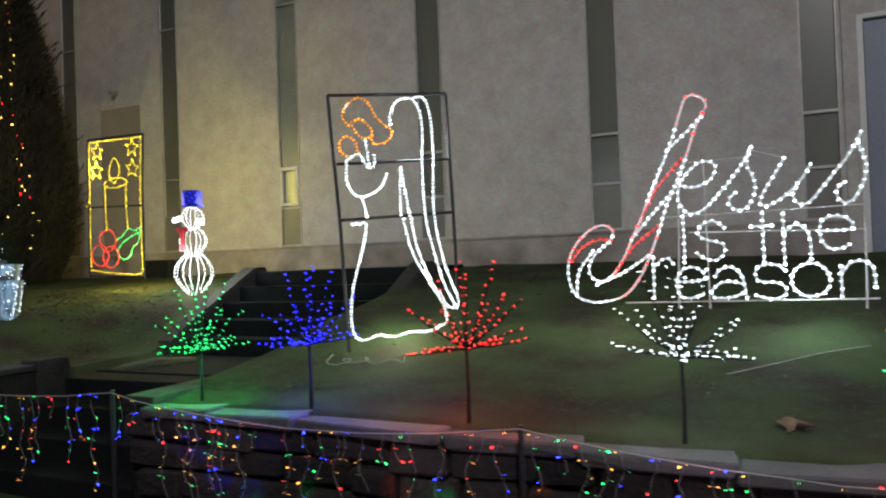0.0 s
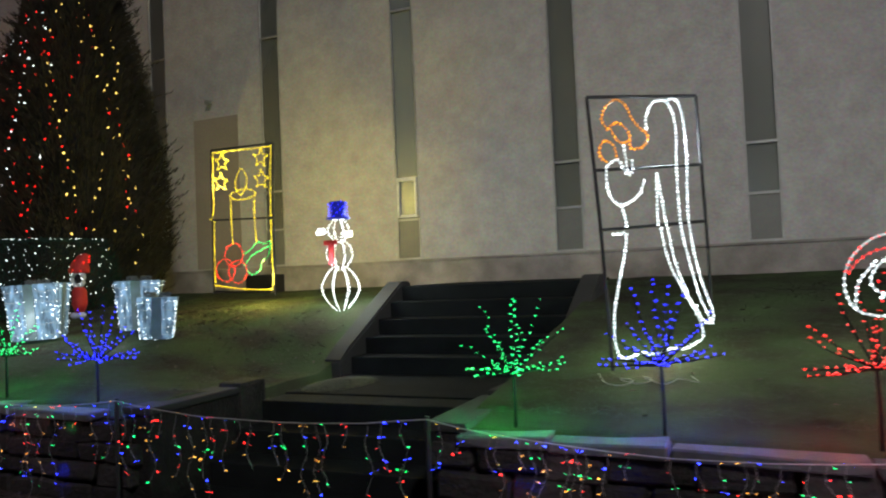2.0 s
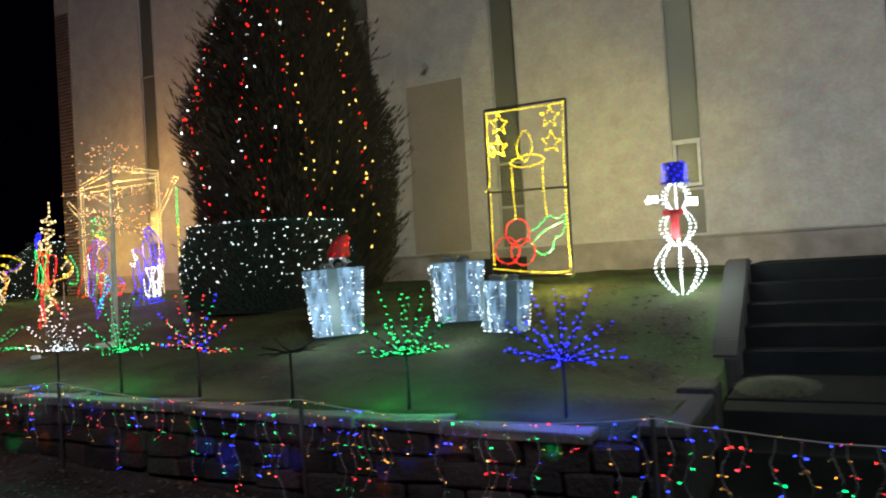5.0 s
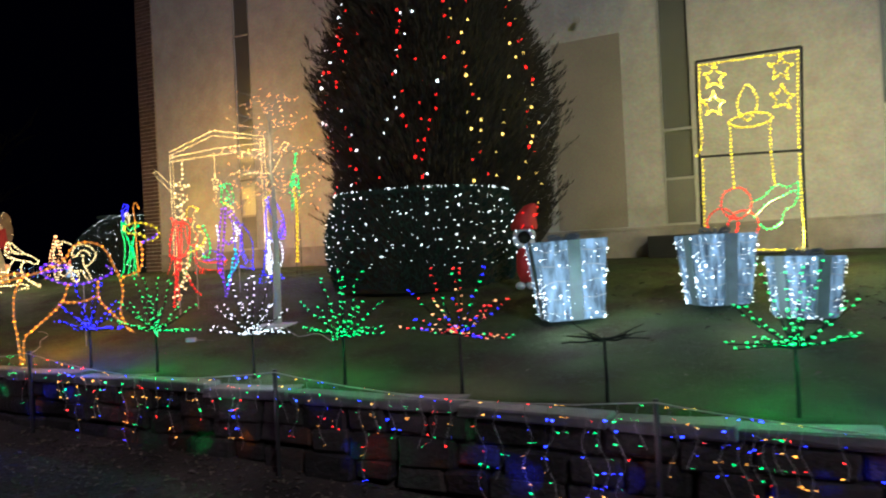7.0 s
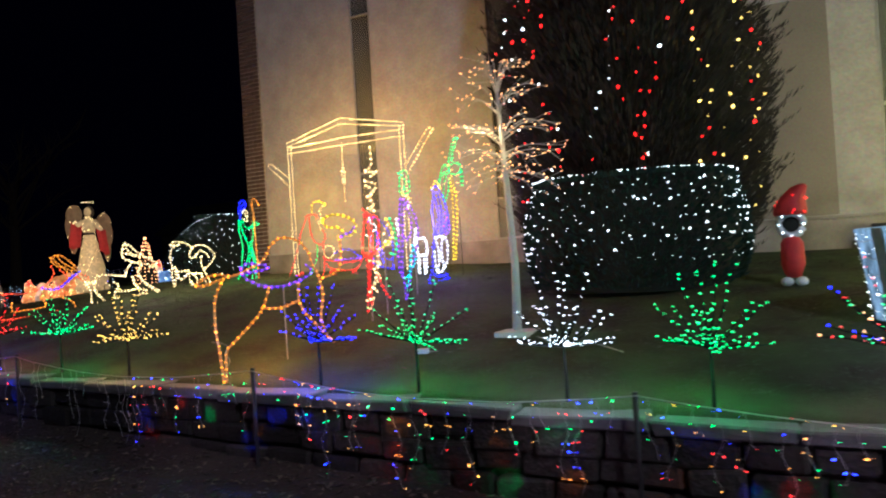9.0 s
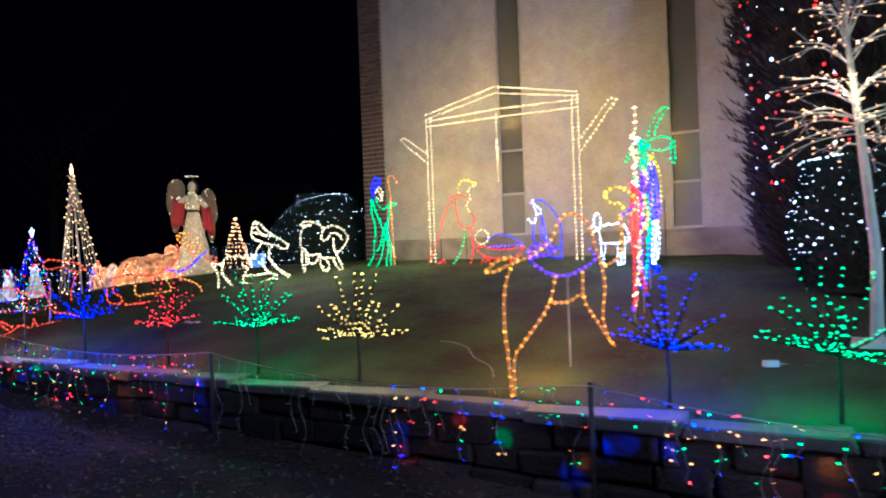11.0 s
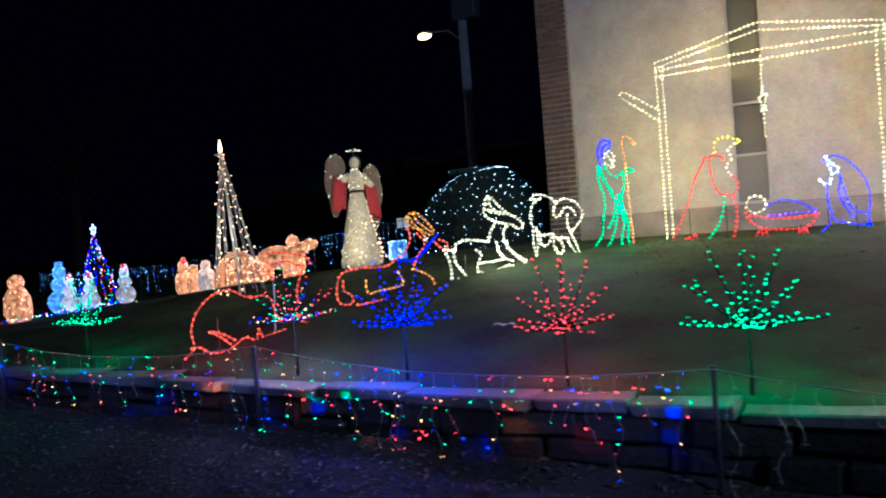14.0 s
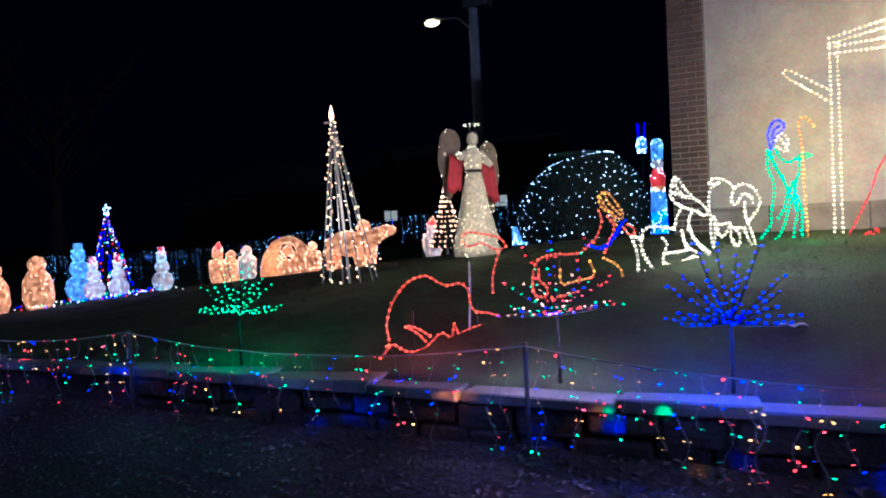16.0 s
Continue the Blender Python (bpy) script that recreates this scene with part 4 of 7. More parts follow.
def build_lying_donkey_light_figure():
    f = figure('lying_donkey_light_figure', 'orange rope light donkey with a blue halter, lying', 'light figure', -18.4, 5.05, 1.3, 63)
    rope(f, 'redo', [(0.1, 0.35), (-0.02, 0.28), (-0.17, 0.27), (-0.31, 0.28), (-0.46, 0.26), (-0.52, 0.21), (-0.55, 0.08), (-0.52, -0.01), (-0.41, -0.02), (-0.41, 0.06), (-0.48, 0.09), (-0.48, 0.18)], 0.012, 0.047)
    rope(f, 'redo', [(-0.36, -0.04), (-0.17, -0.03), (0.06, -0.01), (0.24, 0.02)], 0.012, 0.047)
    rope(f, 'orange', [(-0.26, 0.16), (-0.25, 0.05), (-0.14, 0.06), (0.01, 0.07), (0.12, 0.1), (0.06, 0.22)], 0.012, 0.047)
    rope(f, 'orange', [(0.23, 0.22), (0.39, 0.15), (0.45, 0.07), (0.43, -0.0)], 0.012, 0.047)
    rope(f, 'orange', [(0.21, 0.66), (0.2, 0.7), (0.28, 0.74), (0.33, 0.72), (0.43, 0.63), (0.5, 0.54), (0.43, 0.52), (0.34, 0.58), (0.25, 0.6), (0.21, 0.66)], 0.012, 0.047)
    rope(f, 'orange', [(0.28, 0.72), (0.31, 0.66), (0.38, 0.6), (0.46, 0.55)], 0.012, 0.047)
    rope(f, 'orange', [(0.23, 0.69), (0.28, 0.62), (0.36, 0.54), (0.41, 0.46)], 0.012, 0.047)
    rope(f, 'redo', [(0.2, 0.59), (0.23, 0.52), (0.19, 0.43), (0.12, 0.34)], 0.012, 0.047)
    rope(f, 'redo', [(0.54, 0.47), (0.64, 0.42), (0.57, 0.38), (0.49, 0.45)], 0.012, 0.047)
    rope(f, 'blue', [(0.52, 0.51), (0.41, 0.43), (0.26, 0.3), (0.09, 0.32)], 0.012, 0.047)
    rope(f, 'blue', [(0.46, 0.46), (0.34, 0.35), (0.25, 0.31)], 0.012, 0.047)
    rope(f, 'redo', [(0.3, 0.54), (0.38, 0.45), (0.3, 0.35), (0.25, 0.26)], 0.012, 0.047)
    stakes(f, (-0.25, 0.34), 0.23)
    return f


build_lying_donkey_light_figure()


def build_red_king_light_figure():
    f = figure('red_king_light_figure', 'red and white rope light king with a tall crown', 'light figure', -12.96, 4.8, 1.35, 90)
    rope(f, 'warm', [(0.06, 1.36), (0.05, 1.2), (-0.05, 1.14), (0.13, 1.15), (0.03, 1.1)], 0.0135, 0.051)
    rope(f, 'warm', [(-0.05, 1.06), (0.12, 1.03), (0.02, 0.93), (0.07, 0.81), (-0.05, 0.83)], 0.0135, 0.051)
    rope(f, 'red', [(-0.1, 0.81), (-0.02, 0.77), (0.12, 0.73), (0.06, 0.46), (-0.14, 0.43), (-0.08, 0.77)], 0.0135, 0.051)
    rope(f, 'red', [(-0.09, 0.43), (-0.08, 0.24), (-0.12, -0.06)], 0.0135, 0.051)
    rope(f, 'yellow', [(0.24, 0.73), (0.32, 0.61), (0.21, 0.5), (0.09, 0.46)], 0.0135, 0.051)
    rope(f, 'warm', [(0.09, 0.46), (0.04, 0.23), (-0.09, 0.09)], 0.0135, 0.051)
    rope(f, 'red', [(0.07, 0.23), (0.14, 0.11), (0.23, 0.02)], 0.0135, 0.051)
    rope(f, 'warm', [(-0.04, 1.02), (0.06, 0.98), (-0.02, 0.92), (0.06, 0.86), (-0.01, 0.82)], 0.0135, 0.051)
    rope(f, 'red', [(-0.05, 0.76), (-0.03, 0.5), (-0.06, 0.2), (-0.05, 0.0)], 0.0135, 0.051)
    rope(f, 'red', [(0.02, 0.74), (0.0, 0.48), (-0.02, 0.3)], 0.0135, 0.051)
    rope(f, 'warm', [(0.19, 0.60), (0.26, 0.68), (0.33, 0.60), (0.27, 0.50), (0.20, 0.54)], 0.0135, 0.051)
    rope(f, 'green', [(0.30, 0.74), (0.38, 0.58), (0.37, 0.42), (0.28, 0.42)], 0.0135, 0.051)
    rope(f, 'warm', [(-0.05, 0.37), (0.10, 0.34), (0.0, 0.28), (0.10, 0.22), (-0.02, 0.15), (0.05, 0.09)], 0.0135, 0.051)
    rope(f, 'warm', [(-0.12, 0.03), (-0.02, 0.04), (-0.08, -0.05)], 0.0135, 0.051)
    stakes(f, (-0.03, 0.21), 0.44, PALE_WIRE)
    return f


build_red_king_light_figure()


def build_purple_king_light_figure():
    f = figure('purple_king_light_figure', 'purple rope light king with a green headdress', 'light figure', -13.11, 5.6, 1.4, 90)
    rope(f, 'green', [(-0.08, 1.14), (0.06, 1.17), (0.11, 0.98), (-0.07, 0.95), (-0.06, 1.1)], 0.0135, 0.051)
    rope(f, 'yellow', [(-0.03, 0.95), (0.1, 0.91)], 0.0135, 0.051)
    rope(f, 'purple', [(-0.07, 0.89), (-0.13, 0.61), (-0.17, 0.27), (-0.12, 0.15)], 0.0135, 0.051)
    rope(f, 'purple', [(0.06, 0.87), (0.19, 0.7), (0.2, 0.48), (0.06, 0.22), (-0.08, -0.11)], 0.0135, 0.051)
    rope(f, 'cyan', [(0.09, 0.44), (0.14, 0.3), (-0.02, 0.14)], 0.0135, 0.051)
    rope(f, 'purple', [(-0.07, -0.09), (0.14, -0.09), (0.28, -0.06)], 0.0135, 0.051)
    rope(f, 'white', [(-0.16, 0.7), (-0.14, 0.53)], 0.0135, 0.051)
    rope(f, 'green', [(-0.02, 1.13), (0.04, 1.05), (-0.02, 0.99), (0.06, 1.0)], 0.0135, 0.051)
    rope(f, 'warm', [(0.03, 0.93), (0.11, 0.87), (0.05, 0.82)], 0.0135, 0.051)
    rope(f, 'purple', [(-0.02, 0.89), (-0.06, 0.6), (-0.11, 0.3), (-0.09, 0.1), (-0.07, -0.09)], 0.0135, 0.051)
    rope(f, 'purple', [(0.02, 0.85), (0.10, 0.66), (0.03, 0.5), (-0.07, 0.55)], 0.0135, 0.051)
    rope(f, 'cyan', [(0.11, 0.43), (0.05, 0.31), (0.02, 0.18), (-0.05, 0.04)], 0.0135, 0.051)
    rope(f, 'cyan', [(0.15, 0.37), (0.08, 0.24)], 0.0135, 0.051)
    stakes(f, (-0.06, 0.17), 0.34, PALE_WIRE)
    return f


build_purple_king_light_figure()


def build_blue_king_light_figure():
    f = figure('blue_king_light_figure', 'blue and white rope light king carrying a gift', 'light figure', -13.27, 6.47, 1.45, 90)
    rope(f, 'yellow', [(-0.05, 1.01), (0.04, 1.09), (0.12, 1.02)], 0.0135, 0.051)
    rope(f, 'blue', [(-0.05, 0.99), (0.07, 1.02), (0.26, 0.75), (0.19, 0.56), (-0.02, 0.51), (-0.08, 0.75), (-0.01, 0.97)], 0.0135, 0.051)
    rope(f, 'blue', [(-0.06, 0.51), (-0.15, 0.14), (-0.21, -0.02), (0.21, 0.02)], 0.0135, 0.051)
    rope(f, 'white', [(-0.03, 0.47), (0.18, 0.46), (0.19, 0.22), (-0.03, 0.09), (-0.09, 0.33)], 0.0135, 0.051)
    rope(f, 'blue', [(-0.02, 0.95), (0.06, 0.7), (0.0, 0.55)], 0.0135, 0.051)
    rope(f, 'blue', [(0.06, 0.96), (0.13, 0.74), (0.08, 0.54)], 0.0135, 0.051)
    rope(f, 'purple', [(0.21, 0.73), (0.29, 0.62), (0.22, 0.5), (0.15, 0.58), (0.21, 0.66)], 0.0135, 0.051)
    rope(f, 'white', [(-0.05, 0.46), (0.02, 0.28), (-0.03, 0.1)], 0.0135, 0.051)
    rope(f, 'white', [(0.10, 0.45), (0.06, 0.28), (0.12, 0.14)], 0.0135, 0.051)
    rope(f, 'blue', [(-0.16, 0.11), (-0.05, 0.05), (0.16, 0.06)], 0.0135, 0.051)
    stakes(f, (-0.09, 0.14), 0.37, PALE_WIRE)
    return f


build_blue_king_light_figure()


def build_palm_light_figure():
    f = figure('palm_light_figure', 'green and yellow rope light palm tree by the wall', 'light figure', -13.3, 7.05, 1.48, -42)
    rope(f, 'green', [(-0.23, 1.25), (-0.24, 1.35), (-0.15, 1.49), (-0.01, 1.58), (0.12, 1.57), (0.03, 1.52), (-0.08, 1.44), (-0.12, 1.35)], 0.014, 0.052)
    rope(f, 'green', [(-0.25, 1.26), (-0.39, 1.34), (-0.56, 1.27), (-0.69, 1.13), (-0.52, 1.22), (-0.35, 1.25), (-0.25, 1.25)], 0.014, 0.052)
    rope(f, 'green', [(-0.25, 1.23), (-0.4, 1.18), (-0.5, 1.02), (-0.51, 0.88), (-0.37, 0.96), (-0.26, 1.14)], 0.014, 0.052)
    rope(f, 'green', [(-0.2, 1.3), (-0.03, 1.31), (0.19, 1.23), (0.19, 1.01), (0.14, 1.08), (0.15, 1.21)], 0.014, 0.052)
    rope(f, 'green', [(-0.21, 1.21), (-0.0, 1.17), (0.15, 1.19)], 0.014, 0.052)
    rope(f, 'yellow', [(-0.24, 1.15), (-0.19, 0.98), (-0.19, 0.74), (-0.23, 0.5), (-0.29, 0.19)], 0.014, 0.052)
    rope(f, 'yellow', [(-0.16, 1.16), (-0.06, 0.93), (-0.05, 0.72), (-0.13, 0.46), (-0.19, 0.19)], 0.014, 0.052)
    stakes(f, (-0.47, -0.03), 0.68)
    return f


build_palm_light_figure()


def build_camel_light_figure():
    f = figure('camel_light_figure', 'orange rope light camel with a purple saddle at the lawn edge', 'light figure', -13.27, 3.32, 0.92, 70)
    rope(f, 'orange', [(-0.16, 0.71), (-0.08, 0.76), (0.02, 0.77), (0.08, 0.75), (0.0, 0.73), (-0.1, 0.7), (-0.16, 0.7)], 0.0135, 0.051)
    rope(f, 'orange', [(0.02, 0.71), (-0.03, 0.59), (-0.04, 0.4), (-0.02, 0.22), (-0.0, -0.01)], 0.0135, 0.051)
    rope(f, 'orange', [(0.02, -0.01), (0.03, 0.21), (0.11, 0.29), (0.25, 0.41), (0.34, 0.51), (0.39, 0.65)], 0.0135, 0.051)
    rope(f, 'orange', [(0.33, 0.5), (0.48, 0.49), (0.63, 0.53)], 0.0135, 0.051)
    rope(f, 'orange', [(0.08, 0.75), (0.17, 0.77), (0.36, 0.86), (0.43, 0.97), (0.53, 1.02), (0.66, 0.99), (0.74, 0.9), (0.77, 0.81), (0.82, 0.71)], 0.0135, 0.051)
    rope(f, 'orange', [(0.64, 0.66), (0.64, 0.51), (0.73, 0.38), (0.87, 0.23), (0.94, 0.16)], 0.0135, 0.051)
    rope(f, 'orange', [(0.82, 0.71), (0.85, 0.55), (0.82, 0.37), (0.88, 0.21)], 0.0135, 0.051)
    rope(f, 'orange', [(0.86, 0.69), (1.0, 0.74), (1.04, 0.87), (1.03, 1.01)], 0.0135, 0.051)
    rope(f, 'yellow', [(0.89, 1.15), (1.01, 1.19), (1.16, 1.15), (1.2, 1.07), (1.11, 1.01), (1.04, 1.08), (0.92, 1.09), (0.89, 1.15)], 0.0135, 0.051)
    rope(f, 'purple', [(1.05, 1.01), (1.14, 1.04), (1.18, 1.08)], 0.0135, 0.051)
    rope(f, 'purple', [(0.18, 0.81), (0.2, 0.74), (0.33, 0.67), (0.49, 0.65), (0.67, 0.69), (0.77, 0.75), (0.7, 0.81)], 0.0135, 0.051)
    rope(f, 'purple', [(0.18, 0.8), (0.24, 0.84), (0.4, 0.8), (0.17, 0.76)], 0.0135, 0.051)
    stakes(f, (0.52,), 0.66, PALE_WIRE)
    return f


build_camel_light_figure()


def build_candle_light_panel():
    f = figure('candle_light_panel', 'yellow rope light candle with holly in a black metal frame', 'light panel', -8.2, 6.76, 1.5, 6.6)
    rope(f, 'yellow', [(-0.09, 0.98), (-0.05, 1.05), (-0.04, 1.18), (-0.04, 1.5), (-0.03, 1.82)], 0.012, 0.034)
    rope(f, 'yellow', [(-0.03, 1.82), (0.8, 1.83)], 0.012, 0.034)
    rope(f, 'yellow', [(0.8, 1.83), (0.78, 1.4), (0.77, 0.97)], 0.012, 0.034)
    rope(f, 'yellow', [(-0.04, 0.94), (-0.05, 0.53), (-0.05, 0.19)], 0.012, 0.034)
    rope(f, 'yellow', [(0.77, 0.91), (0.77, 0.48), (0.77, 0.12), (0.71, 0.07), (0.55, 0.07), (0.33, 0.09), (-0.05, 0.14)], 0.012, 0.034)
    rope(f, 'yellow', [(0.2, 1.26), (0.27, 1.3), (0.4, 1.33), (0.52, 1.31), (0.57, 1.26), (0.49, 1.22), (0.36, 1.2), (0.25, 1.22), (0.2, 1.26)], 0.012, 0.034)
    rope(f, 'yellow', [(0.21, 1.24), (0.21, 0.98), (0.22, 0.66)], 0.012, 0.034)
    rope(f, 'yellow', [(0.55, 1.23), (0.54, 0.97), (0.56, 0.66)], 0.012, 0.034)
    rope(f, 'yellow', [(0.36, 1.26), (0.29, 1.35), (0.29, 1.46), (0.37, 1.59), (0.44, 1.49), (0.44, 1.37), (0.36, 1.26)], 0.012, 0.034)
    rope(f, 'red', [(0.36, 0.51), (0.33, 0.43), (0.27, 0.38), (0.19, 0.38), (0.12, 0.44), (0.1, 0.52), (0.13, 0.61), (0.2, 0.65), (0.28, 0.65), (0.34, 0.59), (0.36, 0.51)], 0.012, 0.034)
    rope(f, 'red', [(0.24, 0.32), (0.21, 0.24), (0.14, 0.19), (0.06, 0.2), (-0.01, 0.25), (-0.03, 0.34), (0.0, 0.42), (0.07, 0.47), (0.15, 0.46), (0.21, 0.4), (0.24, 0.32)], 0.012, 0.034)
    rope(f, 'red', [(0.41, 0.3), (0.38, 0.22), (0.32, 0.17), (0.24, 0.17), (0.17, 0.23), (0.15, 0.31), (0.18, 0.39), (0.25, 0.44), (0.33, 0.44), (0.39, 0.38), (0.41, 0.3)], 0.012, 0.034)
    rope(f, 'green', [(0.37, 0.52), (0.46, 0.56), (0.57, 0.66), (0.66, 0.63), (0.75, 0.66), (0.72, 0.48), (0.63, 0.42), (0.59, 0.31), (0.49, 0.26), (0.42, 0.31)], 0.012, 0.034)
    rope(f, 'green', [(0.38, 0.38), (0.5, 0.5), (0.73, 0.6)], 0.012, 0.034)
    rope(f, 'yellow', [(0.1, 1.81), (0.13, 1.73), (0.2, 1.71), (0.14, 1.67), (0.16, 1.59), (0.1, 1.64), (0.03, 1.6), (0.05, 1.68), (-0.0, 1.74), (0.07, 1.74), (0.1, 1.81)], 0.012, 0.034, smooth=False, name='star')
    rope(f, 'yellow', [(0.08, 1.56), (0.11, 1.48), (0.18, 1.46), (0.12, 1.42), (0.14, 1.34), (0.07, 1.39), (0.01, 1.35), (0.03, 1.43), (-0.03, 1.49), (0.05, 1.49), (0.08, 1.56)], 0.012, 0.034, smooth=False, name='star')
    rope(f, 'yellow', [(0.66, 1.81), (0.69, 1.74), (0.76, 1.72), (0.7, 1.68), (0.71, 1.6), (0.65, 1.65), (0.59, 1.61), (0.61, 1.69), (0.56, 1.75), (0.63, 1.74), (0.66, 1.81)], 0.012, 0.034, smooth=False, name='star')
    rope(f, 'yellow', [(0.66, 1.55), (0.69, 1.47), (0.76, 1.45), (0.7, 1.41), (0.72, 1.33), (0.66, 1.38), (0.59, 1.35), (0.61, 1.42), (0.56, 1.48), (0.63, 1.48), (0.66, 1.55)], 0.012, 0.034, smooth=False, name='star')
    rod(f, [(-0.06, 1.86), (0.83, 1.87)], 0.013, FRAME_BLACK, 'frame_bar')
    rod(f, [(-0.07, 0.97), (0.8, 0.95)], 0.013, FRAME_BLACK, 'frame_bar')
    rod(f, [(-0.06, 1.86), (-0.07, 0.97), (-0.08, 0.04)], 0.013, FRAME_BLACK, 'frame_bar')
    rod(f, [(0.83, 1.87), (0.8, 0.95), (0.79, 0.0)], 0.013, FRAME_BLACK, 'frame_bar')
    rod(f, [(-0.08, 0.07), (0.79, 0.03)], 0.013, FRAME_BLACK, 'frame_bar')
    return f


build_candle_light_panel()

# ---- small twig trees along the capstones ----
def twig_tree(hue, x, y=3.36, wide=0.38, tall=0.37, seed=1, hub=1.2):
    rng = random.Random(seed)
    base = lawn(x, y)
    names = {"multi": "multicoloured", "none": "unlit", "honey": "warm white"}
    t = thing("twig_light_tree", "small stake-mounted %s twig tree in the lawn edge" % names.get(hue, hue), "light tree", (x, y, base - 0.02), 0, "twig trees along the wall")
    h = hub - base - 0.05
    v, f = tube([(0, 0, -0.05), (0.004, 0, h * 0.5), (0, 0, h + 0.06)], [0.012, 0.010, 0.008], 6)
    link_part("stake", mesh_of("stake", v, f, [TWIG]), t)
    hues = ["red", "green", "blue", "red", "peach"] if hue == "multi" else [hue]
    rings = [(9, 0.06, 1.0, 0.0), (6, 0.52, 0.92, 0.4), (4, 1.02, 0.50, 0.2)]
    arms = [(2 * math.pi * (k + shift) / n, lift, reach) for n, lift, reach, shift in rings for k in range(n)]
    lean_x, lean_y = rng.uniform(-0.16, 0.16), rng.uniform(-0.10, 0.10)
    for a, lift, reach in arms:
        a += rng.uniform(-0.2, 0.2)
        lift += rng.uniform(-0.07, 0.09)
        out = wide * reach * rng.uniform(0.88, 1.06)
        up = tall * lift
        if hue == "none":
            if rng.random() < 0.45:
                continue
            out, up = out * rng.uniform(0.7, 1.05), up * rng.uniform(0.05, 0.5)
        path = [Vector((math.cos(a) * out * s, math.sin(a) * out * s * 0.75, h + 0.045 + (up + out * (math.cos(a) * lean_x + math.sin(a) * lean_y)) * s ** 1.15 + rng.uniform(-0.006, 0.006))) for s in (0, 0.25, 0.5, 0.75, 1.0)]
        st = Stock()
        st.add(*tube(path, [0.006, 0.005, 0.004, 0.003, 0.002], 4), 0)
        if hue != "none":
            for i, p in enumerate(curve_points([path[0] * 0.5 + path[1] * 0.5] + path[1:], 0.046)):
                q = p + Vector((rng.uniform(-1, 1), rng.uniform(-1, 1), rng.uniform(0, 1.2))) * 0.012
                size, hit = (0.0039 if hue == "white" else 0.0046) * rng.uniform(0.75, 1.25), rng.randrange(len(hues))
                way = Vector((rng.uniform(-1, 1), rng.uniform(-1, 1), rng.uniform(-0.5, 0.5))).normalized()
                st.bead(q, size, 1 + hit, way, 1.6)
                st.bead(q + Vector((0, -0.7 * size, 0.3 * size)), size * 0.62, 1 + len(hues) + hit)
        link_part("branch", st.mesh("branch", [TWIG] + ([BULB[q] for q in hues] + [PALE_CORE[q] for q in hues] if hue != "none" else [])), t)
    return t


TWIGS = [("multi", 0.62, 1.12), ("white", -0.42, 1.16), ("red", -1.45, 1.18), ("blue", -2.40, 1.19), ("green", -3.19, 1.14),
         ("blue", -6.38, 1.18), ("green", -7.37, 1.20), ("none", -8.27, 1.22), ("multi", -9.12, 1.24), ("green", -9.95, 1.22),
         ("white", -10.71, 1.22), ("green", -11.66, 1.24), ("blue", -12.42, 1.24), ("honey", -14.36, 1.24), ("green", -15.24, 1.28),
         ("red", -16.18, 1.28), ("blue", -17.22, 1.31), ("multi", -18.10, 1.34), ("green", -20.34, 1.33)]
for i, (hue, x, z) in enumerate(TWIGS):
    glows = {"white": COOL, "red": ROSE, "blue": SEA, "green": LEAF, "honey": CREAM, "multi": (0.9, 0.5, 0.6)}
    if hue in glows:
        # Two added lamps below the hub tint the lawn and capstones.
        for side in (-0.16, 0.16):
            fill_lamp("twig_tree_bulbs", x + side, 3.26, z - 0.10, {"blue": 11.0 if x > -15.0 else 18.0, "green": 10.0 if x > -5.0 else 7.0 if x > -9.0 else 4.5, "multi": 2.5 if x > -9.5 else 9.0, "red": 7.0}.get(hue, 3.5), glows[hue])
    twig_tree(hue, x, hub=z, seed=20 + i, wide=0.32 + 0.02 * ((i * 7) % 3 - 1))


# ---- fence of posts with hanging light strings ----
POSTS = [1.40, -1.07, -3.58, -5.85, -7.95, -10.25, -12.72, -15.36, -18.18, -21.04, -23.9, -26.8, -29.8]
POST_TOP = [(-30, 1.25), (-18.2, 1.20), (-15.4, 1.12), (-12.7, 1.07), (-10.2, 1.01), (-7.9, 0.95), (-3.6, 0.90), (-1.07, 0.85), (1.4, 0.80)]
FENCE_Y = 3.05
fence = thing("light_string_fence", "thin dark posts carrying drooping multicoloured icicle lights", "fence", (0, FENCE_Y, 0))
rng = random.Random(5)
for x in POSTS:
    low = ground_height(x, FENCE_Y) - 0.05
    v, f = tube([(x, 0.0, low), (x, 0.0, lerp(POST_TOP, x) + 0.015)], 0.014, 6)
    link_part("post", mesh_of("post", v, f, [FRAME_BLACK]), fence)
STRING_BULBS = [glow("string_" + k, c, s) for k, c, s in (("red", (1.0, 0.012, 0.009), 15.0), ("green", (0.004, 1.0, 0.16), 8.0), ("blue", (0.010, 0.022, 1.0), 32.0), ("amber", (1.0, 0.34, 0.03), 8.0))]
STRING_CORES = [PALE_CORE[k] for k in ("red", "green", "blue", "gold")]
DEAD_STRETCH = (-15.33, -13.92)  # strands whose bulbs are out
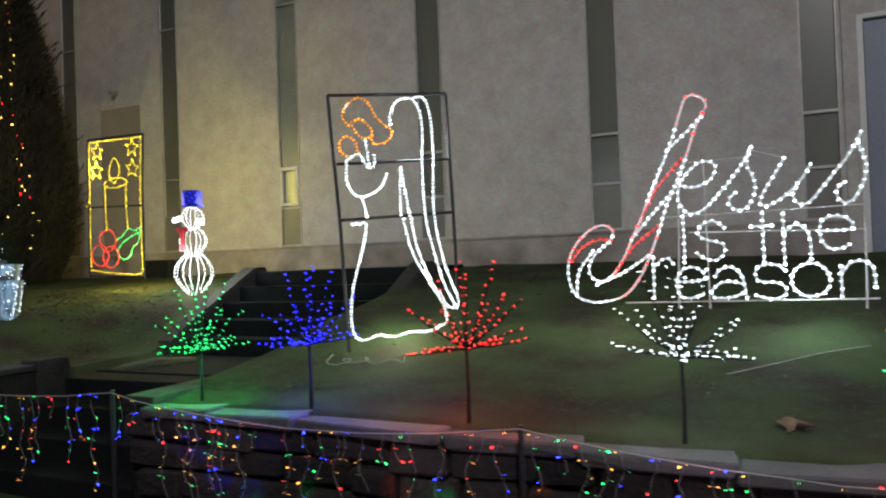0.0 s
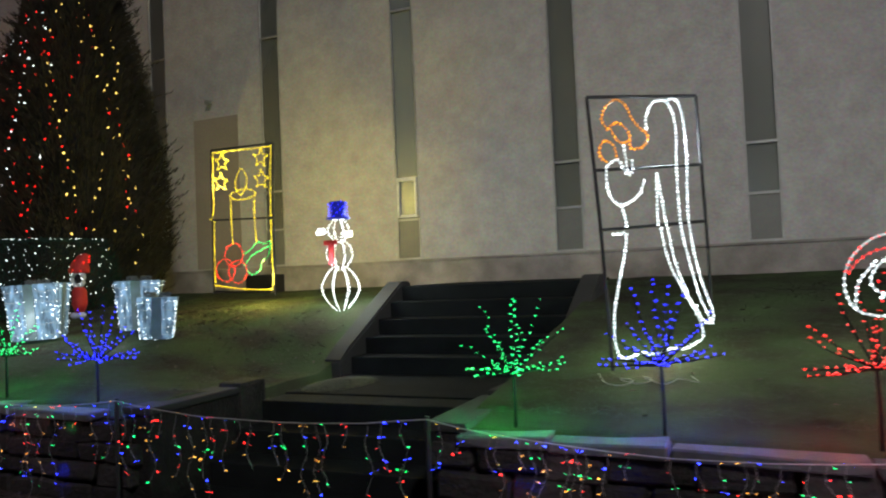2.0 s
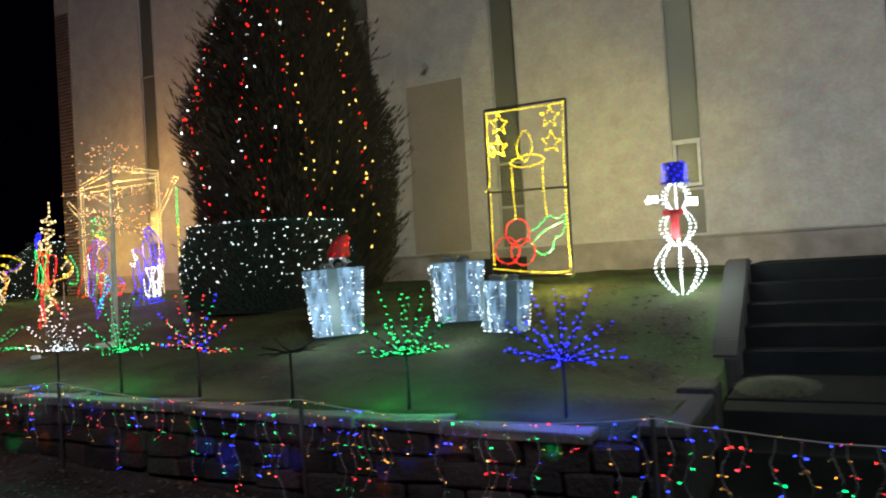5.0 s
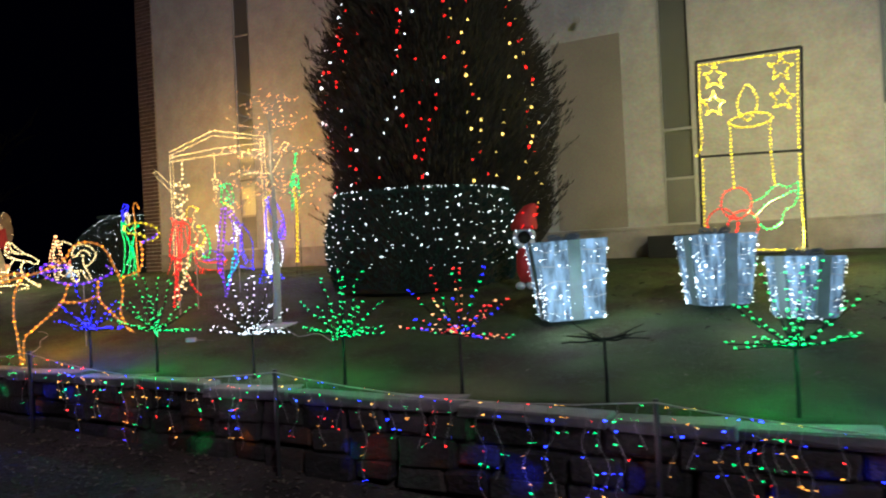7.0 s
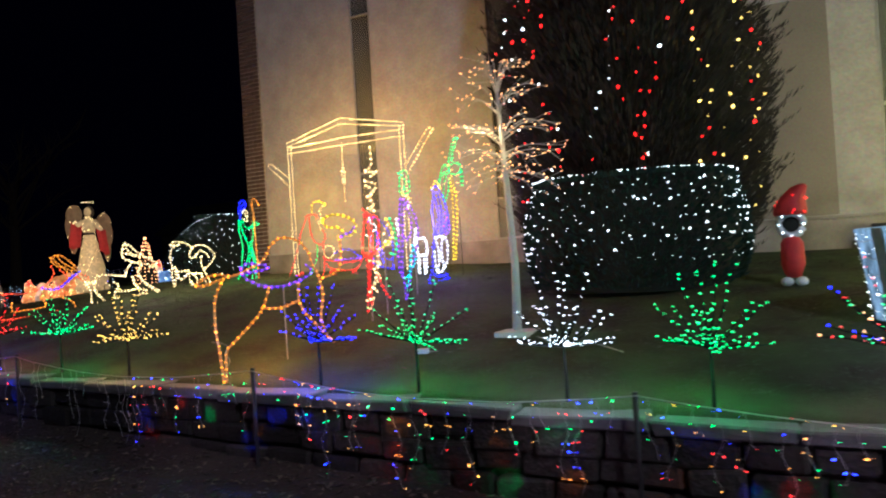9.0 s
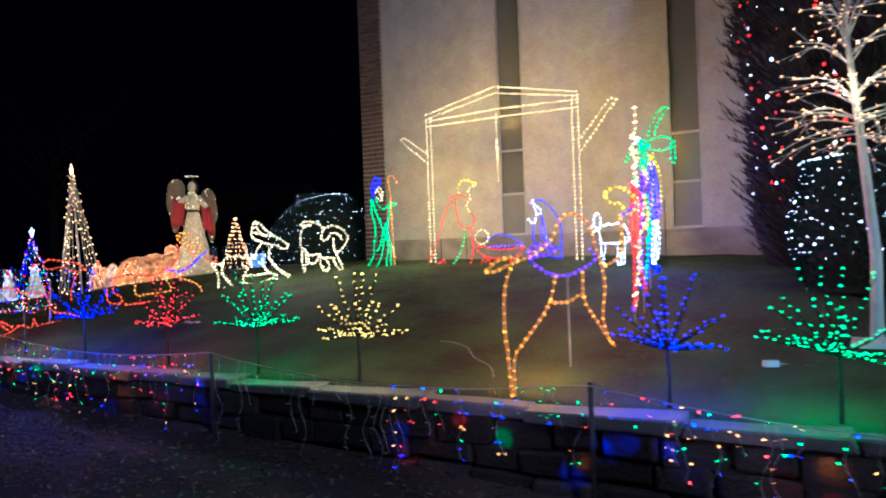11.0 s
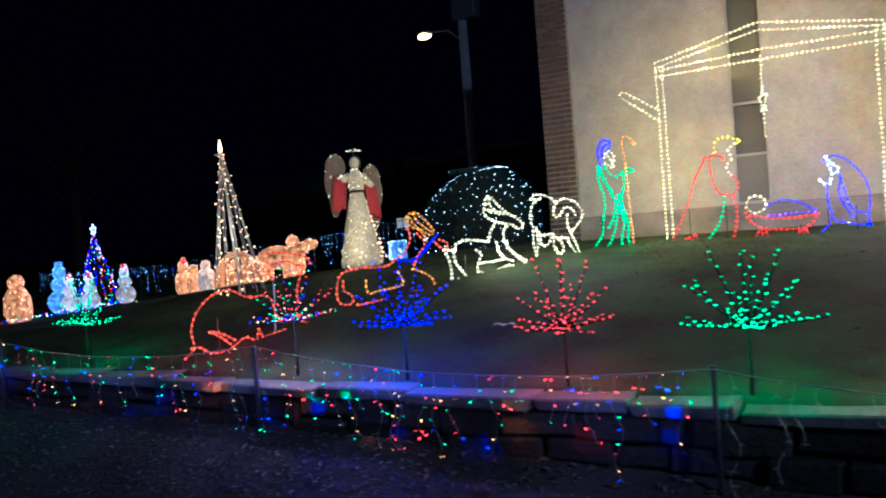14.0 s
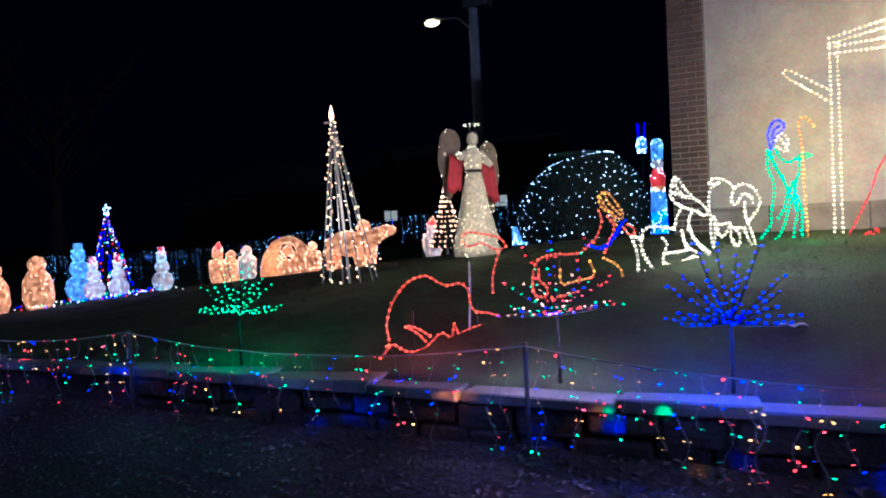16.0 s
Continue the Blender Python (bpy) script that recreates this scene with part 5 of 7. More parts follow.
for x1, x0 in zip(POSTS, POSTS[1:]):
    z0, z1 = lerp(POST_TOP, x0), lerp(POST_TOP, x1)
    sag = 0.10 if x1 - x0 > 2.3 else 0.07

    def line(x):
        k = (x - x0) / (x1 - x0)
        return z0 + (z1 - z0) * k - 4 * sag * k * (1 - k)

    n = 12
    path = [(x0 + (x1 - x0) * i / n, -0.015, line(x0 + (x1 - x0) * i / n) + 0.004 * rng.uniform(-1, 1)) for i in range(n + 1)]
    v, f = tube(path, 0.0035, 4)
    link_part("string_wire", mesh_of("string_wire", v, f, [PALE_WIRE]), fence)
    x = x0 + 0.07
    while x < x1 - 0.04:
        top, length = line(x), rng.choice((0.14, 0.24, 0.34, 0.44, 0.54)) * rng.uniform(0.8, 1.2)
        st, lit = Stock(), not DEAD_STRETCH[0] < x < DEAD_STRETCH[1]
        m = max(3, int(length / 0.05))
        drop = [(x + 0.028 * math.sin(i * 1.1 + x * 9) * min(1, i / 2), -0.015 + 0.008 * rng.uniform(-1, 1), top - length * i / m) for i in range(m + 1)]
        st.add(*tube(drop, 0.0015, 3), 0)
        for p in curve_points(drop, 0.07):
            if rng.random() < 0.1:
                continue
            slot = 1 + rng.choice((0, 0, 1, 1, 2, 2, 3, 3))
            for way in ((-1, 1) if rng.random() < 0.3 else (rng.choice((-1, 1)),)):
                side = Vector((way * rng.uniform(0.008, 0.026), rng.uniform(-1, 0.4) * 0.012, rng.uniform(-1, 0.3) * 0.016))
                st.add(*tube([Vector(p), Vector(p) + side * 0.8], 0.0016, 3), 0)
                size = 0.0029 * rng.choice((0.4, 0.6, 0.8, 1.0, 1.5))
                st.bead(Vector(p) + side, size, slot if lit else 0, side, 2.0)
                if lit:
                    st.bead(Vector(p) + side * 1.15 + Vector((0, -0.7 * size, 0)), size * 0.6, slot + 4)
        link_part("light_strand", st.mesh("light_strand", [STRAND_WIRE] + STRING_BULBS + STRING_CORES if lit else [PALE_WIRE]), fence)
        x += rng.choice((0.05, 0.08, 0.10, 0.13, 0.17)) * rng.uniform(0.8, 1.2)


# ---- added spot lamps at random places, for the strings' colour patches on the stones ----
beam_rng = random.Random(77)
for k in range(132):
    x = -21.8 + 0.175 * k + beam_rng.uniform(-0.2, 0.2)
    if STAIR[0] - 0.4 < x < STAIR[1] + 0.4 or DEAD_STRETCH[0] < x < DEAD_STRETCH[1]:
        continue
    data = bpy.data.lights.new("stone_patch_spot", "SPOT")
    data.color = beam_rng.choice(((0.01, 0.03, 1.0), (0.01, 0.03, 1.0), (1.0, 0.015, 0.01), (0.01, 1.0, 0.2), (1.0, 0.2, 0.02)))
    data.energy, data.shadow_soft_size, data.spot_size, data.spot_blend = beam_rng.choice((0.6, 1.2, 2.2, 4.0)) * (2.6 if data.color[2] > 0.9 else 1.5), 0.0, radians(46), 1.0
    z = lerp(POST_TOP, x) - beam_rng.uniform(0.16, 0.46)
    new("stone_patch_spot", data).matrix_world = look((x, FENCE_Y - 0.04, z), (x + beam_rng.uniform(-0.3, 0.3), 3.2, z + beam_rng.uniform(-0.3, 0.08)))


# ---- added point lamps that brighten and tint the bank before the strings ----
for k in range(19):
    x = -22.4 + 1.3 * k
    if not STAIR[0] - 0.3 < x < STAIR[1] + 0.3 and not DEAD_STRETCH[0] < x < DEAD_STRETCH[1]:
        fill_lamp("string_bulbs", x, FENCE_Y - 0.22, lerp(POST_TOP, x) - 0.2, 1.7, (0.42, 0.36, 1.0) if x < -15.5 else (0.9, 0.55, 0.75))


# ---- nativity shed ----
def build_shed():
    f = figure("stable_light_frame", "warm white rope light stable frame with a sloped roof", "light figure", -15.48, 7.8, 1.53, -5)
    lx, rx = -1.10, 1.08
    for x in (lx, lx + 0.07, rx - 0.075, rx):
        rope(f, "warm", [(x, 0.0), (x, 1.0), (x, 1.95)], 0.0130, 0.046, name="post_light")
    rope(f, "warm", [(lx, 1.99), (-0.03, 2.20), (rx, 1.97)], 0.0130, 0.046, False, "roof_light")
    rope(f, "warm", [(lx, 1.93), (-0.03, 2.12), (rx, 1.92)], 0.0130, 0.046, False, "roof_light")
    rope(f, "warm", [(lx, 1.90), (0.0, 1.92), (rx, 1.88)], 0.0130, 0.046, False, "beam_light")
    rope(f, "warm", [(lx, 1.83), (0.0, 1.82), (rx, 1.79)], 0.0130, 0.046, False, "beam_light")
    rope(f, "warm", [(lx, 1.35), (-0.40 + lx, 1.66), (-0.44 + lx, 1.72), (-0.38 + lx, 1.73), (lx, 1.47)], 0.0135, 0.056, False, "branch_light")
    rope(f, "warm", [(rx, 1.40), (rx + 0.40, 1.84), (rx + 0.47, 1.81), (rx + 0.02, 1.28)], 0.0135, 0.056, False, "branch_light")
    rope(f, "warm", [(-0.02, 1.85), (-0.02, 1.50)], 0.012, 0.045, name="star_cord")
    pts = [(-0.02 + (0.14 if i % 2 == 0 else 0.055) * math.sin(math.pi * i / 5), 1.40 + (0.14 if i % 2 == 0 else 0.055) * math.cos(math.pi * i / 5)) for i in range(11)]
    star = rope(f, "warm", [(u + 0.02, v) for u, v in pts], 0.012, 0.045, False, "star")
    star.matrix_basis = pose(-0.02, 0, 0, 0, 0, -62)
    rope(f, "warm", [(-0.02, 1.30), (-0.02, 1.02)], 0.012, 0.045, name="star_tail")
    return f


build_shed()


# ---- snowman of lit ribs ----
def build_snowman():
    s = figure("snowman_light_figure", "white ribbed wire snowman with blue hat and red scarf", "light figure", -6.28, 6.55, lawn(-6.28, 6.55) - 0.01, 0)
    for z0, z1, r in ((0.0, 0.52, 0.235), (0.50, 0.86, 0.165), (0.84, 1.12, 0.135)):
        for k in range(8):
            a = 2 * math.pi * k / 8 + 0.2
            pts = [(math.cos(a) * r * (0.22 + 0.78 * math.sin(math.pi * (0.02 + 0.90 * t))), math.sin(a) * r * (0.22 + 0.78 * math.sin(math.pi * (0.02 + 0.90 * t))), z0 + (z1 - z0) * t) for t in (0, 0.1, 0.25, 0.45, 0.65, 0.85, 1)]
            q = curve_points(pts, 0.042)
            st = Stock()
            st.add(*tube(q, 0.004, 4), 0)
            for p in q:
                st.bead(p, 0.0085, 1)
            link_part("rib_light", st.mesh("rib_light", [WHITE_METAL, BULB["white"]]), s)
    bm = bmesh.new()
    bmesh.ops.create_cone(bm, cap_ends=True, segments=16, radius1=0.085, radius2=0.105, depth=0.20, matrix=pose(0, 0, 1.24))
    bmesh.ops.create_cone(bm, cap_ends=True, segments=20, radius1=0.14, radius2=0.14, depth=0.015, matrix=pose(0, 0, 1.135))
    hat = part("hat", bm, material("blue_tinsel", (0.01, 0.02, 0.55), 0.6, scale=20, fine=120, bump=0.6), s, "blue tinsel top hat")
    st = Stock()
    for k in range(40):
        a, z = k * 2.4, 1.15 + 0.19 * (k / 40)
        st.bead((math.cos(a) * 0.112, math.sin(a) * 0.112, z), 0.009, 0)
    link_part("hat_lights", st.mesh("hat_lights", [BULB["blue"]]), hat)
    bm = bmesh.new()
    block(bm, -0.10, 0.09, -0.18, -0.165, 0.80, 0.86, 0.006)
    block(bm, -0.03, 0.05, -0.195, -0.18, 0.56, 0.82, 0.006)
    part("scarf", bm, RED_CLOTH, s, "red tinsel scarf")
    for sx, z in ((-1, 0.95), (1, 0.9)):
        st = Stock()
        for k in range(16):
            st.bead((sx * (0.17 + 0.10 * (k % 5) / 4 if sx < 0 else 0.13 + 0.03 * (k % 3)), -0.06 + 0.02 * (k % 3), z + 0.02 * (k % 4)), 0.011, 0)
        link_part("arm_lights", st.mesh("arm_lights", [BULB["white"]]), s)
    s.matrix_world = s.matrix_world @ Matrix.Diagonal((0.96, 0.96, 0.91, 1))
    return s


build_snowman()


# ---- gift boxes ----
DULL_SILVER = material("dull_silver_fabric", (0.20, 0.23, 0.24), 0.4, metal=0.5, scale=8, fine=140, bump=0.6)


def gift(x, y, w, h, turn, lean=0.0, seed=0):
    rng = random.Random(seed)
    z = lawn(x, y) - 0.01
    g = thing("gift_box_light", "silver mesh gift box full of cool white lights, on the lawn", "light box", (x, y, z), turn, "lit gift boxes")
    g.matrix_world = pose(x, y, z, 0, lean, turn)
    body = bmesh.new()
    b, t = w * 0.405, w * 0.50
    ring = [[body.verts.new((sx * r, sy * r, zz)) for sx, sy in ((-1, -1), (1, -1), (1, 1), (-1, 1))] for r, zz in ((b, 0.02), (t * 0.98, h * 0.9), (t * 1.05, h))]
    for r0, r1 in zip(ring, ring[1:]):
        for k in range(4):
            body.faces.new((r0[k], r0[(k + 1) % 4], r1[(k + 1) % 4], r1[k]))
    body.faces.new(ring[0][::-1]), body.faces.new(ring[-1])
    bmesh.ops.bevel(body, geom=list(body.edges), offset=0.012, segments=2, affect="EDGES")
    box = part("box_body", body, GIFT_MESH, g)
    for face in range(4):
        q = pose(0, 0, 0, 0, 0, 90 * face)
        st = Stock()
        st.add([q @ Vector(p) for p in ((-0.046, -b - 0.012, 0.02), (0.046, -b - 0.012, 0.02), (0.046, -t * 1.05 - 0.012, h), (-0.046, -t * 1.05 - 0.012, h), (-0.046, -b, 0.02), (0.046, -b, 0.02), (0.046, -t * 1.05, h), (-0.046, -t * 1.05, h))], [(0, 1, 2, 3), (4, 7, 6, 5), (0, 4, 5, 1), (1, 5, 6, 2), (2, 6, 7, 3), (3, 7, 4, 0)])
        link_part("ribbon", st.mesh("ribbon", [RIBBON]), g)
        st = Stock()
        for k in range(9):
            column = -0.95 + 1.9 * k / 8
            v = rng.uniform(0, 0.05)
            while v < 1.0:
                r = b + (t - b) * v
                u = (column + rng.uniform(-0.07, 0.07)) * r
                if rng.random() < 0.36:
                    st.bead(q @ Vector((u, -r - 0.008, 0.02 + v * h * 0.94)), 0.0048 * rng.choice((0.45, 0.6, 0.8, 1.0, 1.6)), 0)
                v += rng.uniform(0.025, 0.085)
        # wire ribs under the gauze
        for k in range(5):
            v = 0.1 + 0.2 * k
            r = b + (t - b) * v + 0.004
            st.add(*tube([q @ Vector((s * r, -r - 0.001 - 0.006 * math.sin(3 * s + k), 0.02 + v * h * 0.94 + 0.012 * math.sin(5 * s + k * 2))) for s in (-1, -0.6, -0.2, 0.2, 0.6, 1)], 0.0025, 4), 1)
        tagged(link_part("net_light", st.mesh("net_light", [BULB["white"], SILVER]), box), kind="stuff")
    for k in range(6):
        bow = Stock()
        a = k * math.pi / 3
        d = Vector((math.cos(a), math.sin(a), 0))
        loop = [d * 0.02 + Vector((0, 0, h)), d * 0.08 + Vector((0, 0, h + 0.045)), d * 0.13 + Vector((0, 0, h + 0.02)), d * 0.03 + Vector((0, 0, h + 0.005))]
        bow.add(*tube(curve_points(loop, 0.03), 0.012, 5), 0)
        link_part("bow_loop", bow.mesh("bow_loop", [DULL_SILVER]), g)
    return g


gift(-8.95, 4.85, 0.50, 0.60, 33, -2, 1)
gift(-7.96, 5.26, 0.42, 0.53, 37, 0, 2)
gift(-7.38, 4.92, 0.35, 0.42, 41, 2, 3)


# ---- evergreen with light strings, clipped hedges ----
def blades(rng, count, place, size, st, slot=0, wide=0.16):
    """Small pointed sprays of foliage: count of them, each at place(rng) -> (point, outward)."""
    for _ in range(count):
        p, o = place(rng)
        side = Vector((rng.uniform(-1, 1), rng.uniform(-1, 1), rng.uniform(-1, 1))).cross(o)
        if side.length < 1e-3:
            continue
        side.normalize()
        s = size * rng.uniform(0.6, 1.4)
        tip = p + (o + Vector((0, 0, rng.uniform(0.2, 1.0)))).normalized() * s
        mid = p + (tip - p) * 0.4
        st.add([p, mid + side * s * wide, tip, mid - side * s * wide], [(0, 1, 2, 3)], slot)


def evergreen():
    cx, cy, z0 = -11.32, 7.30, 1.45
    t = thing("cypress_tree", "tall dark cypress hung with red and warm white lights", "tree", (cx, cy, z0))
    rng = random.Random(11)
    prof = [(0, 1.00), (0.5, 1.20), (1.2, 1.30), (2.2, 1.31), (3.4, 1.02), (5.0, 0.52), (6.4, 0.10), (6.6, 0.0)]

    def radius(z, a):
        return 0.96 * lerp(prof, z) * (1 + 0.07 * math.sin(3 * a + z) + 0.10 * noise.noise((math.cos(a) * 1.6, math.sin(a) * 1.6, z * 1.1)))

    v, f = tube([(0, 0, -0.05), (0, 0, 2.5), (0, 0, 6.0)], [0.16, 0.11, 0.02], 8)
    link_part("trunk", mesh_of("trunk", v, f, [BARK]), t)
    st = Stock()
    # Near-black shell that paints in the depth shade behind the sprays.
    n, m = 20, 16
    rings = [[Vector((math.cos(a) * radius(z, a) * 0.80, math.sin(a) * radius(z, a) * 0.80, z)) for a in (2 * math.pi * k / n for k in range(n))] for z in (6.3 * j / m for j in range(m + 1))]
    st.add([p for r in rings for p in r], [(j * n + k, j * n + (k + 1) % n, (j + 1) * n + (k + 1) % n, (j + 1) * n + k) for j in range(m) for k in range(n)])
    link_part("crown_shade_core", st.mesh("crown_shade_core", [CORE]), t)

    def place(r):
        z = 6.4 * r.random() ** 1.25
        a = r.uniform(0, 2 * math.pi)
        k = radius(z, a) * r.uniform(0.80, 1.03)
        return Vector((math.cos(a) * k, math.sin(a) * k, z)), Vector((math.cos(a), math.sin(a), 0.35))

    st = Stock()
    blades(rng, 90000, place, 0.105, st, 0, 0.075)
    # longer sprays that break the outline
    for _ in range(1100):
        p, o = place(rng)
        o = (o + Vector((rng.uniform(-0.5, 0.5), rng.uniform(-0.5, 0.5), rng.uniform(0.0, 1.1)))).normalized()
        reach = rng.uniform(0.010, 0.021)
        for k in range(20):
            fan = 0.034 * (1 - k / 26)
            blades(rng, 1, lambda r: (p + o * reach * k * r.uniform(0.8, 1.1) + Vector((r.uniform(-1, 1), r.uniform(-1, 1), r.uniform(-0.3, 1))) * fan, o), 0.085, st, 0, 0.07)
    tagged(link_part("crown", st.mesh("crown", [NEEDLE]), t), kind="stuff")
    for k in range(17):
        a = math.radians(-178 + 176 * k / 16)
        st = Stock()
        z, drift = 0.5 + rng.uniform(0, 0.3), rng.uniform(-0.1, 0.1)
        while z < 5.9:
            aa = a + drift + 0.13 * math.sin(z * 1.7 + k * 2) + rng.uniform(-0.05, 0.05)
            r = radius(z, aa) * rng.uniform(0.96, 1.04)
            st.bead((math.cos(aa) * r, math.sin(aa) * r, z), 0.0125 * rng.choice((0.6, 0.8, 1.0, 1.25)), (1 if rng.random() < (0.85, 0.8, 0.2, 0.15, 0.75, 0.2, 0.6, 0.15, 0.5, 0.12, 0.35, 0.2, 0.7, 0.4, 0.85, 0.5, 0.8)[k] else 0), (0, 0, 1), 1.3)
            z += rng.uniform(0.10, 0.27)
        tagged(link_part("light_string", st.mesh("light_string", [BULB["red"], BULB["gold" if k > 11 else "white"]]), t), kind="stuff")
    return t


evergreen()


def hedge(x, y, rx, ry, h, name, label, seed, gap, low, dome=0.0):
    rng = random.Random(seed)
    z0 = lawn(x, y) - 0.05
    t = thing(name, label, "hedge", (x, y, z0), 0, "lit clipped hedges")

    def shape(a, v):
        """Point on the rounded surface for angle a and height share v."""
        e = 0.86
        c, s = math.cos(a), math.sin(a)
        k = (0.90 + 0.10 * math.sin(math.pi * min(1, v * 1.1))) * (1 + 0.03 * noise.noise((c * 2, s * 2, v * 3 + seed)))
        k *= math.sqrt(max(0.0, 1 - dome * v ** 3))
        return Vector((math.copysign(abs(c) ** e, c) * rx * k, math.copysign(abs(s) ** e, s) * ry * k, v * h * (1 - dome * 0.10 * (1 - c))))

    # Dark shell under the leaves, in place of shade within the bush.
    n, m = 36, 10
    st = Stock()
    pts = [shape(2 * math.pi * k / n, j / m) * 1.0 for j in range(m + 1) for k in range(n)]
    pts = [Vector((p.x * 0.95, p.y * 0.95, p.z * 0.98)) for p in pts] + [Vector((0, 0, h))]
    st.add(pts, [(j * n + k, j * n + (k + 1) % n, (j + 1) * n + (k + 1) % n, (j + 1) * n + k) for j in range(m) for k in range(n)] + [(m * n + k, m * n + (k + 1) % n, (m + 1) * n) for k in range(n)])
    link_part("bush_shade_core", st.mesh("bush_shade_core", [CORE]), t)

    def place(r):
        a = r.uniform(0, 2 * math.pi)
        if r.random() < 0.3:
            p = shape(a, 1.0)
            k = math.sqrt(r.random())
            return Vector((p.x * k, p.y * k, h * 0.98)), Vector((r.uniform(-0.4, 0.4), r.uniform(-0.4, 0.4), 1))
        return shape(a, r.uniform(0.02, 1.0)) * r.uniform(0.95, 1.0), Vector((math.cos(a), math.sin(a), 0.1))

    st = Stock()
    blades(rng, 16000, place, 0.055, st)
    tagged(link_part("leaves", st.mesh("leaves", [HEDGE_LEAF]), t), kind="stuff")
    st = Stock()
    rows = int(h * (1 - low) / gap)
    for j in range(rows + 1):
        v = low + (1 - low) * j / rows
        a = math.pi * 1.0 + rng.uniform(0, 0.1)
        while a < math.pi * 2.1:
            p = shape(a + rng.uniform(-0.06, 0.06), min(1.0, v + rng.uniform(-0.055, 0.055) * (j < rows))) * 1.02
            st.bead(p, 0.0056 * rng.choice((0.5, 0.6, 0.7, 0.8, 0.9, 1.5)), 0)
            a += gap / max(rx, ry) * (0.55 if j == rows else 1.0) * rng.uniform(0.8, 1.2)
    for _ in range(40):
        a, k = rng.uniform(0, 2 * math.pi), math.sqrt(rng.random())
        p = shape(a, 1.0)
        st.bead((p.x * k, p.y * k, h * 1.02), 0.008, 0)
    tagged(link_part("net_lights", st.mesh("net_lights", [BULB["white"]]), t), kind="stuff")
    return t


hedge(-11.12, 6.48, 1.0, 0.98, 1.00, "clipped_hedge", "clipped dark hedge under a net of white lights", 3, 0.095, 0.30)
hedge(-19.52, 9.25, 0.86, 0.9, 1.15, "rounded_bush", "rounded dark bush under a net of white lights", 4, 0.115, 0.05, 0.72)


# ---- white twig tree with warm lights ----
def build_birch():
    x, y = -11.51, 4.53
    t = thing("birch_light_tree", "white painted birch twig tree with warm lights on a flat foot", "light tree", (x, y, lawn(x, y)))
    rng = random.Random(8)
    v, f = tube([(0, 0, 0.0), (0.01, 0.01, 0.5), (-0.04, 0.06, 1.1), (-0.08, 0.10, 1.55), (-0.11, 0.14, 1.86)], [0.036, 0.030, 0.025, 0.019, 0.012], 8)
    link_part("trunk", mesh_of("trunk", v, f, [BIRCH], smooth=True), t)
    solid("foot_plate", BIRCH, t, -0.13, 0.13, -0.13, 0.13, -0.03, 0.014, 0.005)
    tiers = [(1.84, 9, 0.20, 0.22), (1.66, 7, 0.36, 0.12), (1.42, 10, 0.44, 0.10), (1.28, 11, 0.48, 0.0), (1.20, 9, 0.44, -0.10)]
    for z, count, out, rise in tiers:
        for k in range(count):
            a = 2 * math.pi * k / count + rng.uniform(-0.25, 0.25)
            r = out * rng.uniform(0.75, 1.1)
            d = Vector((math.cos(a), math.sin(a), 0))
            p0 = Vector((-0.055 * z, 0.07 * z, z + rng.uniform(-0.06, 0.06)))
            path = [p0, p0 + d * r * 0.4 + Vector((0, 0, rise * 0.6 + 0.05)), p0 + d * r * 0.75 + Vector((0, 0, rise * 0.9 + 0.03)), p0 + d * r + Vector((0, 0, rise + rng.uniform(-0.08, 0.03)))]
            st = Stock()
            q = curve_points(path, 0.03)
            st.add(*tube(q, [0.006 - 0.004 * i / len(q) for i in range(len(q))], 4), 0)
            for i in range(3):
                s = q[int(len(q) * (0.4 + 0.18 * i))]
                e = s + (d + Vector((rng.uniform(-0.8, 0.8), rng.uniform(-0.8, 0.8), rng.uniform(-0.5, 0.5)))).normalized() * 0.14
                st.add(*tube([s, e], 0.002, 3), 0)
                st.bead(e, 0.0063, 1)
            for p in q[4::4]:
                st.bead(p + Vector((0, 0, 0.006)), 0.0063 * rng.uniform(0.8, 1.2), 1)
            link_part("branch", st.mesh("branch", [BIRCH, BULB["peach"]]), t)


build_birch()


def lathe(rings, n=14):
    """Verts and faces of a turned body: rings of (x, y, z, radius)."""
    v = [(cx + r * math.cos(2 * math.pi * k / n), cy + r * math.sin(2 * math.pi * k / n), z) for cx, cy, z, r in rings for k in range(n)]
    m = len(rings)
    f = [(j * n + k, j * n + (k + 1) % n, (j + 1) * n + (k + 1) % n, (j + 1) * n + k) for j in range(m - 1) for k in range(n)]
    f += [tuple(range(n - 1, -1, -1)), tuple(range((m - 1) * n, m * n))]
    return v, f


